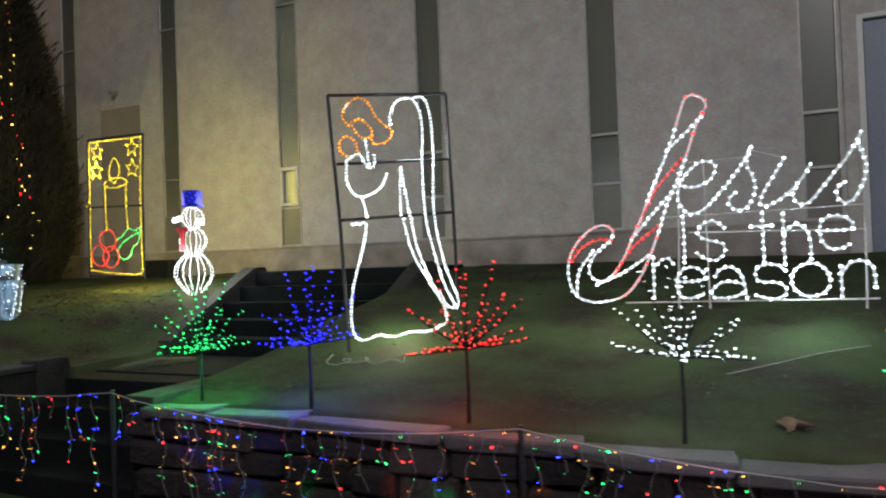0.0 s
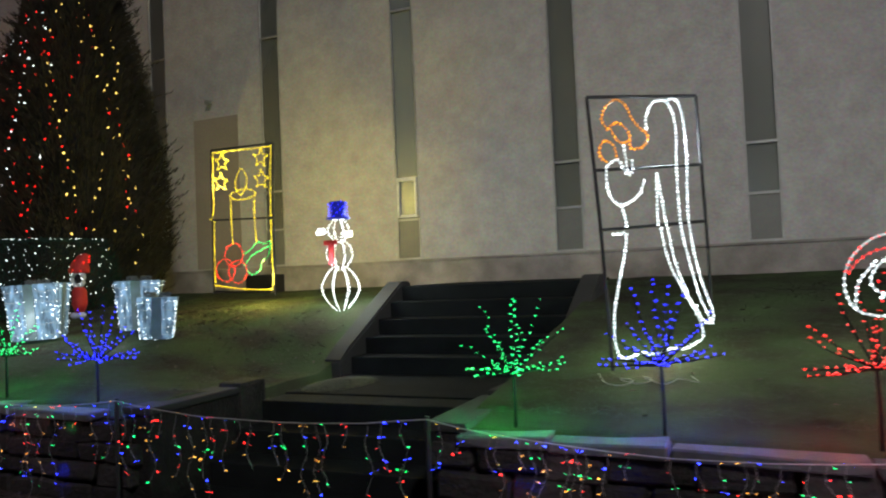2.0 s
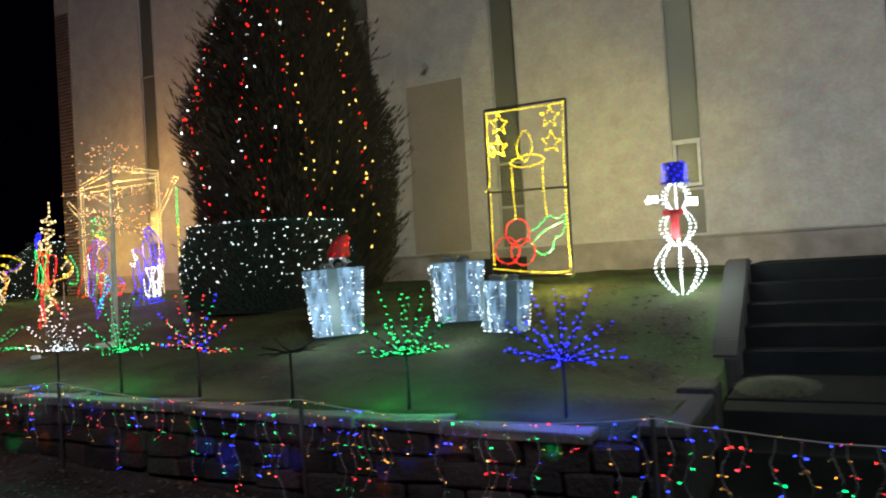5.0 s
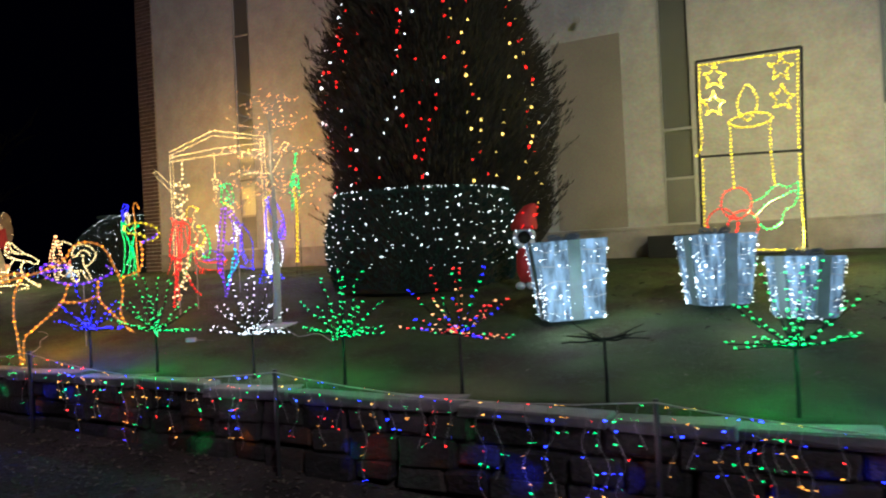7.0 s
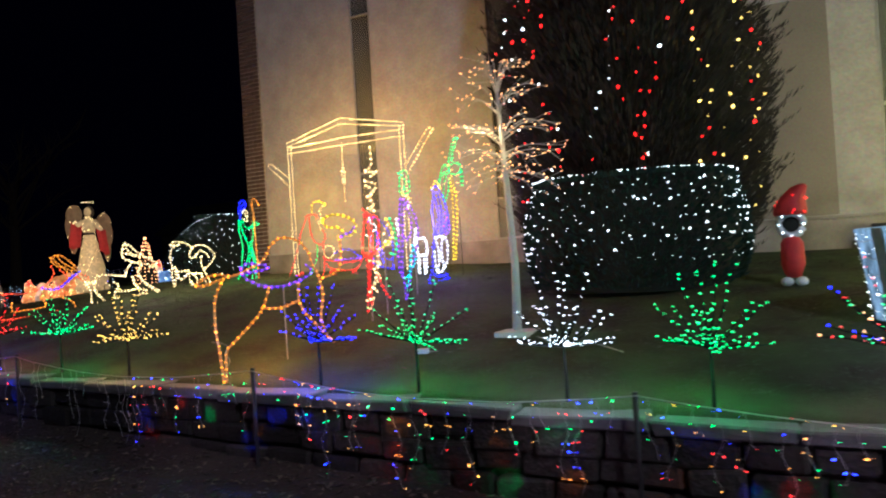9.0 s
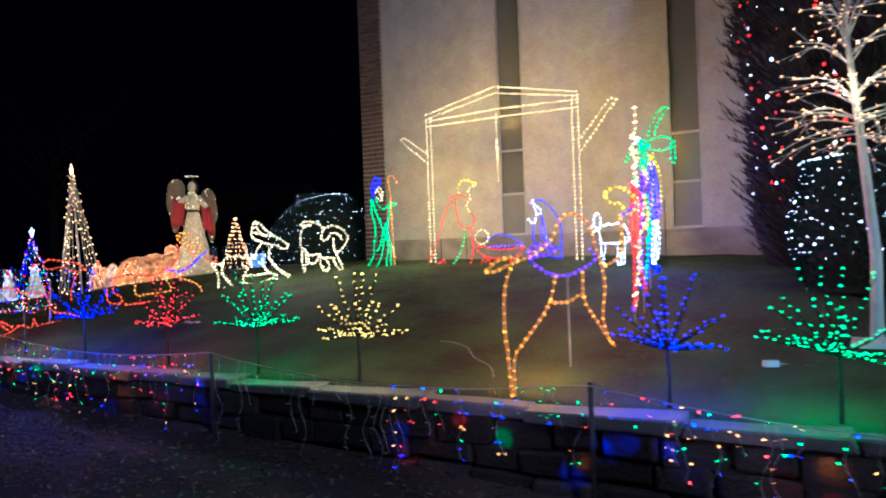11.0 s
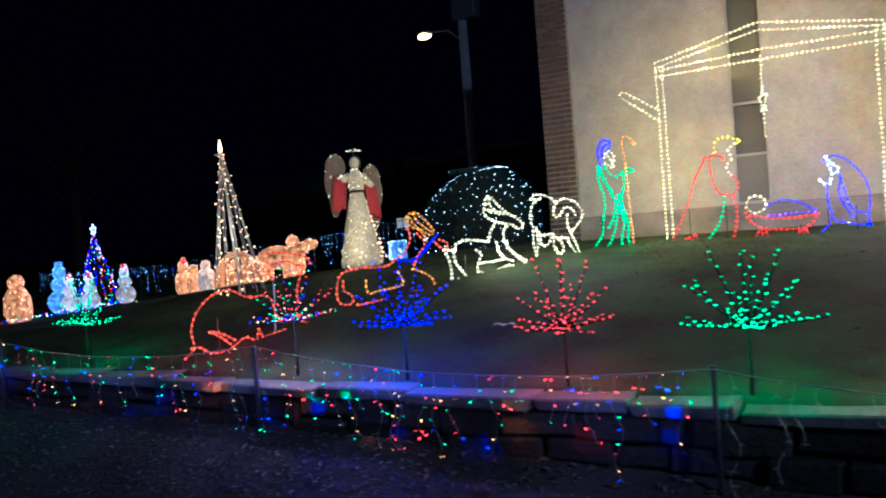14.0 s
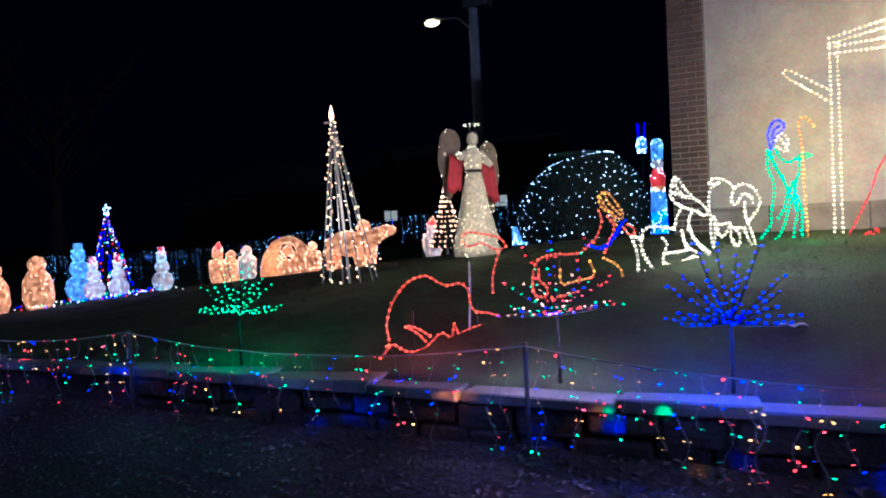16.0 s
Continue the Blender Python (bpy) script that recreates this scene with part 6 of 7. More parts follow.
# ---- cone tree of light strings ----
def build_cone():
    x, y = -21.08, 5.86
    z = lawn(x, y)
    t = thing("cone_light_tree", "tall cone of warm light strings round a white pole", "light tree", (x, y, z))
    tip = Vector((-0.10, -0.03, 3.02 - z))
    v, f = tube([(0, 0, -0.05), tip], 0.014, 6)
    link_part("pole", mesh_of("pole", v, f, [WHITE_METAL]), t)
    rng = random.Random(4)
    for k in range(11):
        a = 2 * math.pi * (k + rng.uniform(-0.2, 0.2)) / 11
        foot = Vector((math.cos(a) * 0.29, math.sin(a) * 0.29, 0.02))
        st = Stock()
        st.add(*tube([foot, foot * 0.5 + tip * 0.5 + Vector((0, 0, -0.012)), tip], 0.0065, 5), 0)
        for p in curve_points([foot + (tip - foot) * rng.uniform(0, 0.05), foot + (tip - foot) * 0.95], 0.125, False):
            q = p + Vector((rng.uniform(-1, 1), rng.uniform(-1, 1), rng.uniform(-1.4, 1.4))) * 0.024
            st.add(*tube([p, q], 0.003, 3), 0)
            st.bead(q, 0.0105 * rng.uniform(0.7, 1.2), 1)
            st.bead(q + Vector((0.004, -0.006, 0.002)), 0.006, 2)
        link_part("light_string", st.mesh("light_string", [PALE_WIRE, BULB["peach"], PALE_CORE["gold"]]), t)
    ring = [tip + Vector((0.05 * math.cos(2 * math.pi * k / 12) - 0.03, 0.05 * math.sin(2 * math.pi * k / 12), -0.07)) for k in range(13)]
    v, f = tube(ring, 0.006, 5)
    link_part("top_ring", mesh_of("top_ring", v, f, [WHITE_METAL]), t)
    v, f = lathe([(tip.x, tip.y, tip.z - 0.06, 0.014), (tip.x, tip.y, tip.z - 0.02, 0.024), (tip.x, tip.y, tip.z + 0.03, 0.021), (tip.x, tip.y, tip.z + 0.07, 0.010), (tip.x, tip.y, tip.z + 0.11, 0.002)], 10)
    link_part("flame_light", mesh_of("flame_light", v, f, [BULB["peach"]]), t)


build_cone()


def ball(c, r, sx=1.0, sy=1.0, sz=1.0, n=12, m=8):
    v = [(c[0] + sx * r * math.sin(math.pi * j / m) * math.cos(2 * math.pi * k / n), c[1] + sy * r * math.sin(math.pi * j / m) * math.sin(2 * math.pi * k / n), c[2] + sz * r * math.cos(math.pi * j / m)) for j in range(m + 1) for k in range(n)]
    f = [(j * n + k, (j + 1) * n + k, (j + 1) * n + (k + 1) % n, j * n + (k + 1) % n) for j in range(m) for k in range(n)]
    return v, f


def sprinkle(st, verts, faces, count, r, slot, rng):
    for _ in range(count):
        f = rng.choice(faces)
        p = sum((Vector(verts[i]) for i in f), Vector()) / len(f)
        q = p + (Vector(verts[rng.choice(f)]) - p) * rng.random()
        st.bead(q, r * rng.uniform(0.7, 1.3), slot)


# ---- standing angel statue, one plain shape ----
def build_angel():
    x, y = -20.15, 7.05
    z = lawn(x, y)
    rng = random.Random(6)
    st = Stock()
    folds = lambda body, by: ([(q[0] * (1 + rng.uniform(-by, by)), q[1] * (1 + rng.uniform(-by, by)), q[2] + rng.uniform(-by, by) * 0.15) for q in body[0]], body[1])
    skirt = folds(lathe([(0, 0, 0, 0.25), (0, 0, 0.07, 0.27), (0, 0, 0.13, 0.235), (0, 0, 0.20, 0.25), (0, 0, 0.30, 0.215), (0, 0, 0.42, 0.195), (0, 0, 0.55, 0.165), (0, 0, 0.68, 0.135), (0, 0, 0.80, 0.115), (0, 0, 0.92, 0.08)], 22), 0.05)
    chest = lathe([(0, 0, 0.92, 0.08), (0, 0, 1.02, 0.10), (0, 0, 1.14, 0.105), (0, 0, 1.19, 0.06), (0, 0, 1.23, 0.035)])
    head = ball((0, -0.01, 1.30), 0.062, 1, 1, 1.25)
    hair = ball((0.012, 0.022, 1.30), 0.074, 1, 0.9, 1.45)
    st.add(*skirt, 0), st.add(*chest, 0), st.add(*head, 0), st.add(*hair, 3)
    st.add(*lathe([(0, 0, 0.93, 0.087), (0, 0, 0.97, 0.089)]), 3)
    for s, up, out in ((-1, 0.02, 1.0), (1, -0.13, 0.88)):
        lobes = [ball((s * 0.235 * out, 0.09, 1.25 + up), 0.13, 0.98 * out, 0.14, 1.25, 18, 12), ball((s * 0.30 * out, 0.095, 1.06 + up), 0.10, 0.85 * out, 0.14, 2.0, 16, 12),
                 ball((s * 0.27 * out, 0.10, 0.84 + up), 0.09, 0.75 * out, 0.14, 2.5, 16, 12)]
        for v, f in lobes:
            st.add(v, f, 2)
            sprinkle(st, v, f, 9, 0.0058, 4, rng)
        drape = []
        for j in range(7):
            z_at = 1.12 + up * 0.5 - 0.068 * j
            drape += [(s * (0.10 + 0.008 * j + 0.165 * out * i / 6), 0.02 + 0.018 * math.cos(2.6 * i + 0.2 * j) + depth, z_at + 0.02 * math.sin(1.3 * i) - 0.012 * i * (up < 0)) for depth in (-0.012, 0.012) for i in range(7)]
        faces = [(14 * j + i + d, 14 * j + i + 1 + d, 14 * j + i + 15 + d, 14 * j + i + 14 + d) for j in range(6) for i in range(6) for d in (0, 7)]
        faces += [(14 * j + e, 14 * j + e + 7, 14 * j + e + 21, 14 * j + e + 14) for j in range(6) for e in (0, 6)]
        faces += [(i + 84 * j, i + 1 + 84 * j, i + 8 + 84 * j, i + 7 + 84 * j) for i in range(6) for j in (0, 1)]
        st.add(drape, faces, 1)
        arm = tube([(s * 0.08, 0, 1.15), (s * 0.15, -0.03, 1.09 + up * 0.3), (s * 0.20, -0.05, 1.13 + up)], [0.045, 0.04, 0.03], 8)
        st.add(*arm, 0)
        sprinkle(st, *arm, 10, 0.006, 4, rng)
    sprinkle(st, *skirt, 120, 0.0062, 4, rng), sprinkle(st, *chest, 34, 0.0072, 4, rng)
    for k in range(9):
        a = 2 * math.pi * k / 9
        st.bead((0.085 * math.cos(a), 0.085 * math.sin(a), 1.46), 0.0085, 4)
    st.add(*tube([(0.085 * math.cos(2 * math.pi * k / 14), 0.085 * math.sin(2 * math.pi * k / 14), 1.46) for k in range(15)], 0.004, 4), 2)
    st.add(*tube([(0, 0.06, 1.36), (0, 0.085, 1.46)], 0.004, 4), 2)
    # Dress, head and arms emit a little, for unbuilt lights inside the statue.
    gold = glow("glowing_champagne_tinsel", (1.0, 0.68, 0.30), 0.10, 26.0)
    gold.node_tree.nodes["Principled BSDF"].inputs["Base Color"].default_value = (0.38, 0.31, 0.19, 1)
    gold.node_tree.nodes["Principled BSDF"].inputs["Roughness"].default_value = 0.6
    tan = material("tan_mesh_wing", (0.30, 0.21, 0.12), 0.8, second=(0.17, 0.115, 0.065), scale=12, fine=120, bump=0.6)
    dark = material("dark_brown_band", (0.03, 0.02, 0.015), 0.8, scale=12, fine=90, bump=0.3)
    ob = new("angel_statue", st.mesh("angel_statue", [gold, RED_CLOTH, tan, dark, BULB["warm"], BULB["white"]], True))
    ob.matrix_world = pose(x, y, z, 0, 0, 42)
    tagged(ob, "champagne tinsel angel statue with tan wings and red sleeves", "statue", "lit lawn ornaments")


build_angel()


# ---- doll by the hedge, one plain shape ----
def build_doll():
    x, y = -9.75, 6.0
    st = Stock()
    st.add(*lathe([(0, 0, 0.06, 0.05), (0, 0, 0.16, 0.085), (0, 0, 0.32, 0.08), (0, 0, 0.38, 0.04)]), 0)
    ring = [(0.085 * math.cos(2 * math.pi * k / 16), -0.02, 0.46 + 0.085 * math.sin(2 * math.pi * k / 16)) for k in range(17)]
    st.add(*tube(ring, 0.026, 8), 1)
    st.add(*ball((0, -0.01, 0.46), 0.06, 1, 0.4, 1), 2)
    st.add(*lathe([(0, 0, 0.53, 0.115), (0, 0, 0.57, 0.12), (0.02, 0, 0.66, 0.09), (0.07, 0, 0.74, 0.06), (0.09, 0, 0.76, 0.02)]), 0)
    for s in (-1, 1):
        st.add(*ball((s * 0.05, -0.03, 0.03), 0.045, 1.0, 1.3, 0.8), 1)
    rng = random.Random(2)
    v, f = lathe([(0, 0, 0.53, 0.12), (0, 0, 0.57, 0.125), (0.02, 0, 0.66, 0.095), (0.07, 0, 0.74, 0.065)])
    sprinkle(st, v, f, 22, 0.008, 3, rng)
    for p in ring[::2]:
        st.bead((p[0], p[1] - 0.03, p[2]), 0.007, 4)
    ob = new("doll", st.mesh("doll", [RED_CLOTH, SILVER, CORE, BULB["red"], BULB["white"]], True))
    ob.matrix_world = pose(x, y, lawn(x, y) + 0.01, 0, 0, 8) @ Matrix.Scale(1.05, 4)
    tagged(ob, "red and white tinsel doll with a red hat beside the hedge", "doll", "lit lawn ornaments")


build_doll()


# ---- lit ornaments on the far lawn ----
# These mesh shells emit by themselves; no bulbs are built inside.
MESH_GOLD = glow("glowing_gold_mesh", (1.0, 0.34, 0.10), 0.42, 14.0)
MESH_BLUE = glow("glowing_blue_mesh", (0.05, 0.12, 1.0), 2.0, 9.0)
MESH_ICE = glow("glowing_pale_blue_mesh", (0.25, 0.5, 1.0), 0.34, 14.0)
MESH_WHITE = glow("glowing_white_mesh", (1.0, 0.72, 0.58), 0.16, 14.0)
MESH_RED = glow("glowing_red_mesh", (1.0, 0.05, 0.04), 0.5, 12.0)


def ornament(name, label, x, y, pieces, turn=0, sparkle="peach", count=34, size=1.0):
    """A wire and mesh ornament whose shells emit for lights inside; pieces: (part, shape, material)."""
    rng = random.Random(int(abs(x) * 100))
    t = thing(name, label, "lit ornament", (x, y, lawn(x, y)), turn, "lit lawn ornaments")
    for part_name, (v, f), mat in pieces:
        v = [tuple(c * size for c in p) for p in v]
        st = Stock()
        st.add(v, f, 0)
        sprinkle(st, v, f, int(count * 1.7), 0.0098, 1, rng)
        link_part(part_name, st.mesh(part_name, [mat, BULB[sparkle]]), t)
    return t


def penguin(x, y, body=None, hat=None, size=1.0, label="gold lit mesh penguin on the far lawn"):
    body = body or MESH_GOLD
    pieces = [("body", lathe([(0, 0, 0, 0.13), (0, 0, 0.12, 0.17), (0, 0, 0.32, 0.16), (0, 0, 0.45, 0.09)]), body),
              ("head", ball((0, 0, 0.52), 0.10), body),
              ("wing", ball((-0.16, 0, 0.28), 0.10, 0.4, 0.7, 1.4), body), ("wing", ball((0.16, 0, 0.28), 0.10, 0.4, 0.7, 1.4), body)]
    if hat:
        pieces.append(("hat", lathe([(0, 0, 0.58, 0.09), (0, 0, 0.63, 0.085), (0.03, 0, 0.74, 0.02)]), hat))
    return ornament("lit_penguin", label, x, y, pieces, size=size)


def lit_snowman(x, y, body, hat, size, label):
    return ornament("lit_snowman", label, x, y, [("lower_ball", ball((0, 0, 0.22), 0.24), body), ("upper_ball", ball((0, 0, 0.54), 0.16), body), ("head", ball((0, 0, 0.76), 0.11), body), ("hat", lathe([(0, 0, 0.83, 0.11), (0, 0, 0.86, 0.11), (0, 0, 0.87, 0.07), (0, 0, 0.99, 0.07)]), hat)], sparkle="ice", count=20, size=size)


penguin(-26.5, 9.75, None, MESH_RED, 1.0, "gold lit mesh penguin with a red beak cap")
penguin(-25.65, 9.55, MESH_WHITE, None, 0.95, "pale lit mesh penguin beside a gold one")
penguin(-26.1, 9.65, None, None, 0.9, "gold lit mesh penguin close beside another")
penguin(-23.75, 8.9, None, None, 0.75, "small gold lit mesh penguin by the dome")
penguin(-22.2, 10.0, MESH_WHITE, MESH_RED, 0.85, "white lit mesh penguin with a red hat")
penguin(-28.15, 7.35, None, None, 1.4, "gold lit mesh figure standing at the lawn end")
penguin(-28.85, 7.05, None, None, 1.4, "gold lit mesh penguin at the lawn end")
dome = [("dome", ball((0, 0, 0.02), 0.46, 1, 0.8, 1.35, 18, 12), MESH_GOLD), ("porch", ball((0.0, -0.33, 0.04), 0.2, 1, 0.6, 1.3), MESH_GOLD)]
ornament("lit_igloo", "gold lit mesh dome hut with a dark wreath", -24.6, 9.35, dome + [("wreath", tube([(0.11 * math.cos(2 * math.pi * k / 14), -0.41, 0.40 + 0.11 * math.sin(2 * math.pi * k / 14)) for k in range(15)], 0.03, 6), material("dark_red_wreath", (0.12, 0.015, 0.015), 0.8, scale=15, fine=90))], 38, count=70)
bear = [("body", ball((0, 0, 0.34), 0.24, 1.5, 0.8, 0.75), MESH_GOLD), ("neck", tube([(0.28, 0, 0.36), (0.45, 0, 0.44), (0.60, 0, 0.50)], [0.15, 0.11, 0.07], 8), MESH_GOLD), ("head", ball((0.60, 0, 0.50), 0.10, 1.5, 0.8, 0.8), MESH_GOLD)]
bear += [("leg", lathe([(sx, sy, -0.02, 0.06), (sx, sy, 0.28, 0.08)], 8), MESH_GOLD) for sx in (-0.24, 0.22) for sy in (-0.1, 0.1)]
ornament("lit_polar_bear", "gold lit mesh polar bear walking on the lawn", -22.72, 8.35, bear, 8, count=26)
penguin(-22.62, 8.62, None, None, 1.05, "gold lit mesh penguin standing behind the bear")
lit_snowman(-28.7, 8.55, MESH_ICE, MESH_ICE, 1.05, "pale blue lit mesh snowman on the far lawn")
lit_snowman(-27.4, 8.3, MESH_WHITE, MESH_RED, 0.70, "white lit snowman with a red hat")
lit_snowman(-27.95, 8.25, MESH_WHITE, MESH_RED, 0.74, "white lit snowman with a red hat close to another")
lit_snowman(-26.25, 8.2, MESH_WHITE, MESH_RED, 0.72, "small white lit snowman wearing a bright red hat")
soldier = [("leg", lathe([(sx, 0, 0, 0.055), (sx, 0, 0.32, 0.05)]), MESH_BLUE) for sx in (-0.06, 0.06)]
soldier += [("coat", lathe([(0, 0, 0.31, 0.12), (0, 0, 0.58, 0.105), (0, 0, 0.62, 0.09)]), MESH_ICE), ("belt", lathe([(0, 0, 0.615, 0.092), (0, 0, 0.68, 0.092)]), MESH_GOLD),
            ("chest", lathe([(0, 0, 0.675, 0.09), (0, 0, 0.80, 0.11), (0, 0, 0.92, 0.07)]), MESH_RED), ("head", ball((0, 0, 1.0), 0.085), MESH_WHITE), ("hat", lathe([(0, 0, 1.06, 0.08), (0, 0, 1.26, 0.085), (0, 0, 1.36, 0.05)]), MESH_ICE)]
ornament("lit_soldier_ornament", "slim lit toy soldier ornament in pale blue, red and gold", -18.70, 10.35, soldier, sparkle="white", count=10)
for gx, gy in ((-21.0, 9.2), (-20.7, 10.1)):
    ornament("lit_present", "small pale blue lit present on the far lawn", gx, gy, [("box_body", lathe([(0, 0, 0, 0.17), (0, 0, 0.28, 0.17)], 4), MESH_ICE)], sparkle="white", count=30)


def build_bush_tree(x, y, top, r, name, label, hues, star):
    z = lawn(x, y)
    t = thing(name, label, "light tree", (x, y, z))
    h, rng = top - z, random.Random(9)
    # Solid near-black cone fills the space behind the strings.
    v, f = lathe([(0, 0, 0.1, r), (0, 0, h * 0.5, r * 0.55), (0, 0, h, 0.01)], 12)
    link_part("cone_dark_fill", mesh_of("cone_dark_fill", v, f, [CORE]), t)
    v, f = tube([(0, 0, -0.05), (0, 0, 0.15)], 0.02, 6)
    link_part("stand", mesh_of("stand", v, f, [WHITE_METAL]), t)
    for k in range(14):
        a = 2 * math.pi * (k + 0.3) / 14
        st = Stock()
        ends = [Vector((math.cos(a) * r * 1.06, math.sin(a) * r * 1.06, 0.1)), Vector((0, 0, h))]
        st.add(*tube(ends, 0.003, 3), 0)
        for p in curve_points([ends[0] + (ends[1] - ends[0]) * rng.uniform(0, 0.04), ends[1]], 0.075, False):
            st.bead(p + Vector((rng.uniform(-1, 1), rng.uniform(-1, 1), 0)) * 0.025, 0.0175 * rng.uniform(0.6, 1.2), 1 + rng.randrange(len(hues)))
        link_part("light_string", st.mesh("light_string", [WIRE] + [BULB[q] for q in hues]), t)
    if star:
        st = Stock()
        ring = [((0.12 if i % 2 == 0 else 0.05) * math.sin(math.pi * i / 5), 0, h + 0.08 + (0.12 if i % 2 == 0 else 0.05) * math.cos(math.pi * i / 5)) for i in range(11)]
        for p in curve_points(ring, 0.035, False):
            st.bead(p, 0.012, 0)
        st.add(*tube(ring, 0.006, 4), 1)
        link_part("star", st.mesh("star", [BULB["white"], WHITE_METAL]), t)


build_bush_tree(-30.28, 10.5, 2.45, 0.42, "cone_christmas_tree", "cone tree with blue, green and warm lights and a star", ["blue", "blue", "green", "red", "peach", "white", "blue"], True)
build_bush_tree(-21.55, 9.2, 2.42, 0.24, "spiral_light_tree", "slim cone tree wound with warm lights", ["peach"], False)


def build_hung_lights():
    # Distant lights set along the camera's sight line; lantern form and pole are assumed.
    x, y = -19.2, 11.9
    t = thing("hung_lights", "blue and white hanging lights; lantern form and thin pole assumed", "lantern", (x, y, lawn(x, y)))
    h = 3.36 - lawn(x, y)
    v, f = tube([(0, 0.05, -0.05), (0, 0.05, h)], 0.012, 6)
    link_part("pole", mesh_of("pole", v, f, [FRAME_BLACK]), t)
    v, f = tube([(-0.12, 0.0, h + 0.03), (0.16, 0.0, h - 0.03)], 0.008, 5)
    link_part("cross_bar", mesh_of("cross_bar", v, f, [FRAME_BLACK]), t)
    for u in (-0.055, 0.055):
        rope(t, "blue", [(u, h), (u * 0.9, h - 0.12), (u, h - 0.26)], 0.012, 0.03, name="blue_strand")
    st = Stock()
    body = lathe([(0, 0, h - 0.48, 0.05), (0, 0, h - 0.40, 0.085), (0, 0, h - 0.28, 0.075), (0, 0, h - 0.22, 0.03)])
    st.add(*body, 0)
    sprinkle(st, *body, 40, 0.012, 1, random.Random(5))
    link_part("white_lit_body", st.mesh("white_lit_body", [MESH_ICE, BULB["white"]]), t)


build_hung_lights()


# ---- fence with icicle lights at the back of the lawn ----
def build_back_fence():
    y = 11.4
    t = thing("icicle_light_fence", "wire fence hung with cool white icicle lights", "fence", (0, y, 0))
    rng = random.Random(12)
    n = 11
    pts = [-34.0 + 1.36 * i for i in range(n)]
    for x in pts:
        z = lawn(x, y)
        v, f = tube([(x, 0, z - 0.05), (x, 0, z + 0.80)], 0.016, 6)
        link_part("post", mesh_of("post", v, f, [FRAME_BLACK]), t)
    for a, b in zip(pts, pts[1:]):
        for up in (0.78, 0.42):
            v, f = tube([(a, 0, lawn(a, y) + up), (b, 0, lawn(b, y) + up)], 0.006, 4)
            link_part("rail", mesh_of("rail", v, f, [FRAME_BLACK]), t)
        for k in range(11):
            x = a + (b - a) * (k + rng.uniform(0.1, 0.9)) / 11
            top, length = lawn(x, y) + 0.77, rng.choice((0.15, 0.25, 0.4, 0.6))
            path = [(x, -0.02, top), (x + rng.uniform(-0.04, 0.04), -0.02, top - length * 0.5), (x + rng.uniform(-0.03, 0.03), -0.02, top - length)]
            st = Stock()
            st.add(*tube(path, 0.003, 3), 0)
            for p in curve_points(path, 0.09):
                st.bead(p + Vector((rng.uniform(-1, 1), 0, rng.uniform(-1, 1))) * 0.03, 0.0088 * rng.choice((0.3, 0.45, 0.65, 1.0)), 1 + (rng.random() < 0.15))
            link_part("icicle_strand", st.mesh("icicle_strand", [PALE_WIRE, BULB["ice"], BULB["blue"]]), t)


build_back_fence()


# ---- light strings laid on the far lawn ----
def ground_string(points, label, hues, seed):
    rng = random.Random(seed)
    q = curve_points([(x, y, lawn(x, y) + 0.03) for x, y in points], 0.11)
    st = Stock()
    st.add(*tube(q, 0.004, 3), 0)
    for p in q:
        st.bead(p + Vector((rng.uniform(-1, 1), rng.uniform(-1, 1), rng.uniform(0, 1.6))) * 0.035, 0.012 * rng.uniform(0.7, 1.2), 1 + rng.randrange(len(hues)))
    tagged(new("light_string", st.mesh("light_string", [WIRE] + [BULB[h] for h in hues])), label, "light string", "strings on the lawn")


ground_string([(-29.5, 6.9), (-28.6, 6.6), (-27.9, 7.0), (-27.2, 6.8), (-26.5, 7.3), (-25.8, 7.2), (-25.2, 7.6)], "multicoloured light string lying across the far lawn", ["red", "green", "blue", "white", "warm"], 1)
ground_string([(-29.2, 7.6), (-28.2, 7.7), (-27.4, 7.6), (-26.7, 7.9), (-26.0, 7.7)], "blue and red light string among the ornaments", ["blue", "blue", "red", "warm"], 2)
ground_string([(-24.0, 8.5), (-23.4, 8.3), (-22.8, 8.1), (-22.0, 8.0)], "short warm light string before the polar bear", ["peach"], 3)
ground_string([(-27.9, 7.9), (-27.5, 8.2), (-27.2, 7.8), (-26.9, 8.3), (-26.6, 7.9), (-26.9, 7.6), (-27.3, 7.7), (-27.6, 8.0), (-27.0, 8.1), (-26.4, 8.3), (-26.2, 7.9), (-26.8, 7.8)], "tangled multicoloured light string heaped before the snowmen", ["blue", "red", "green", "white", "blue", "purple"], 5)


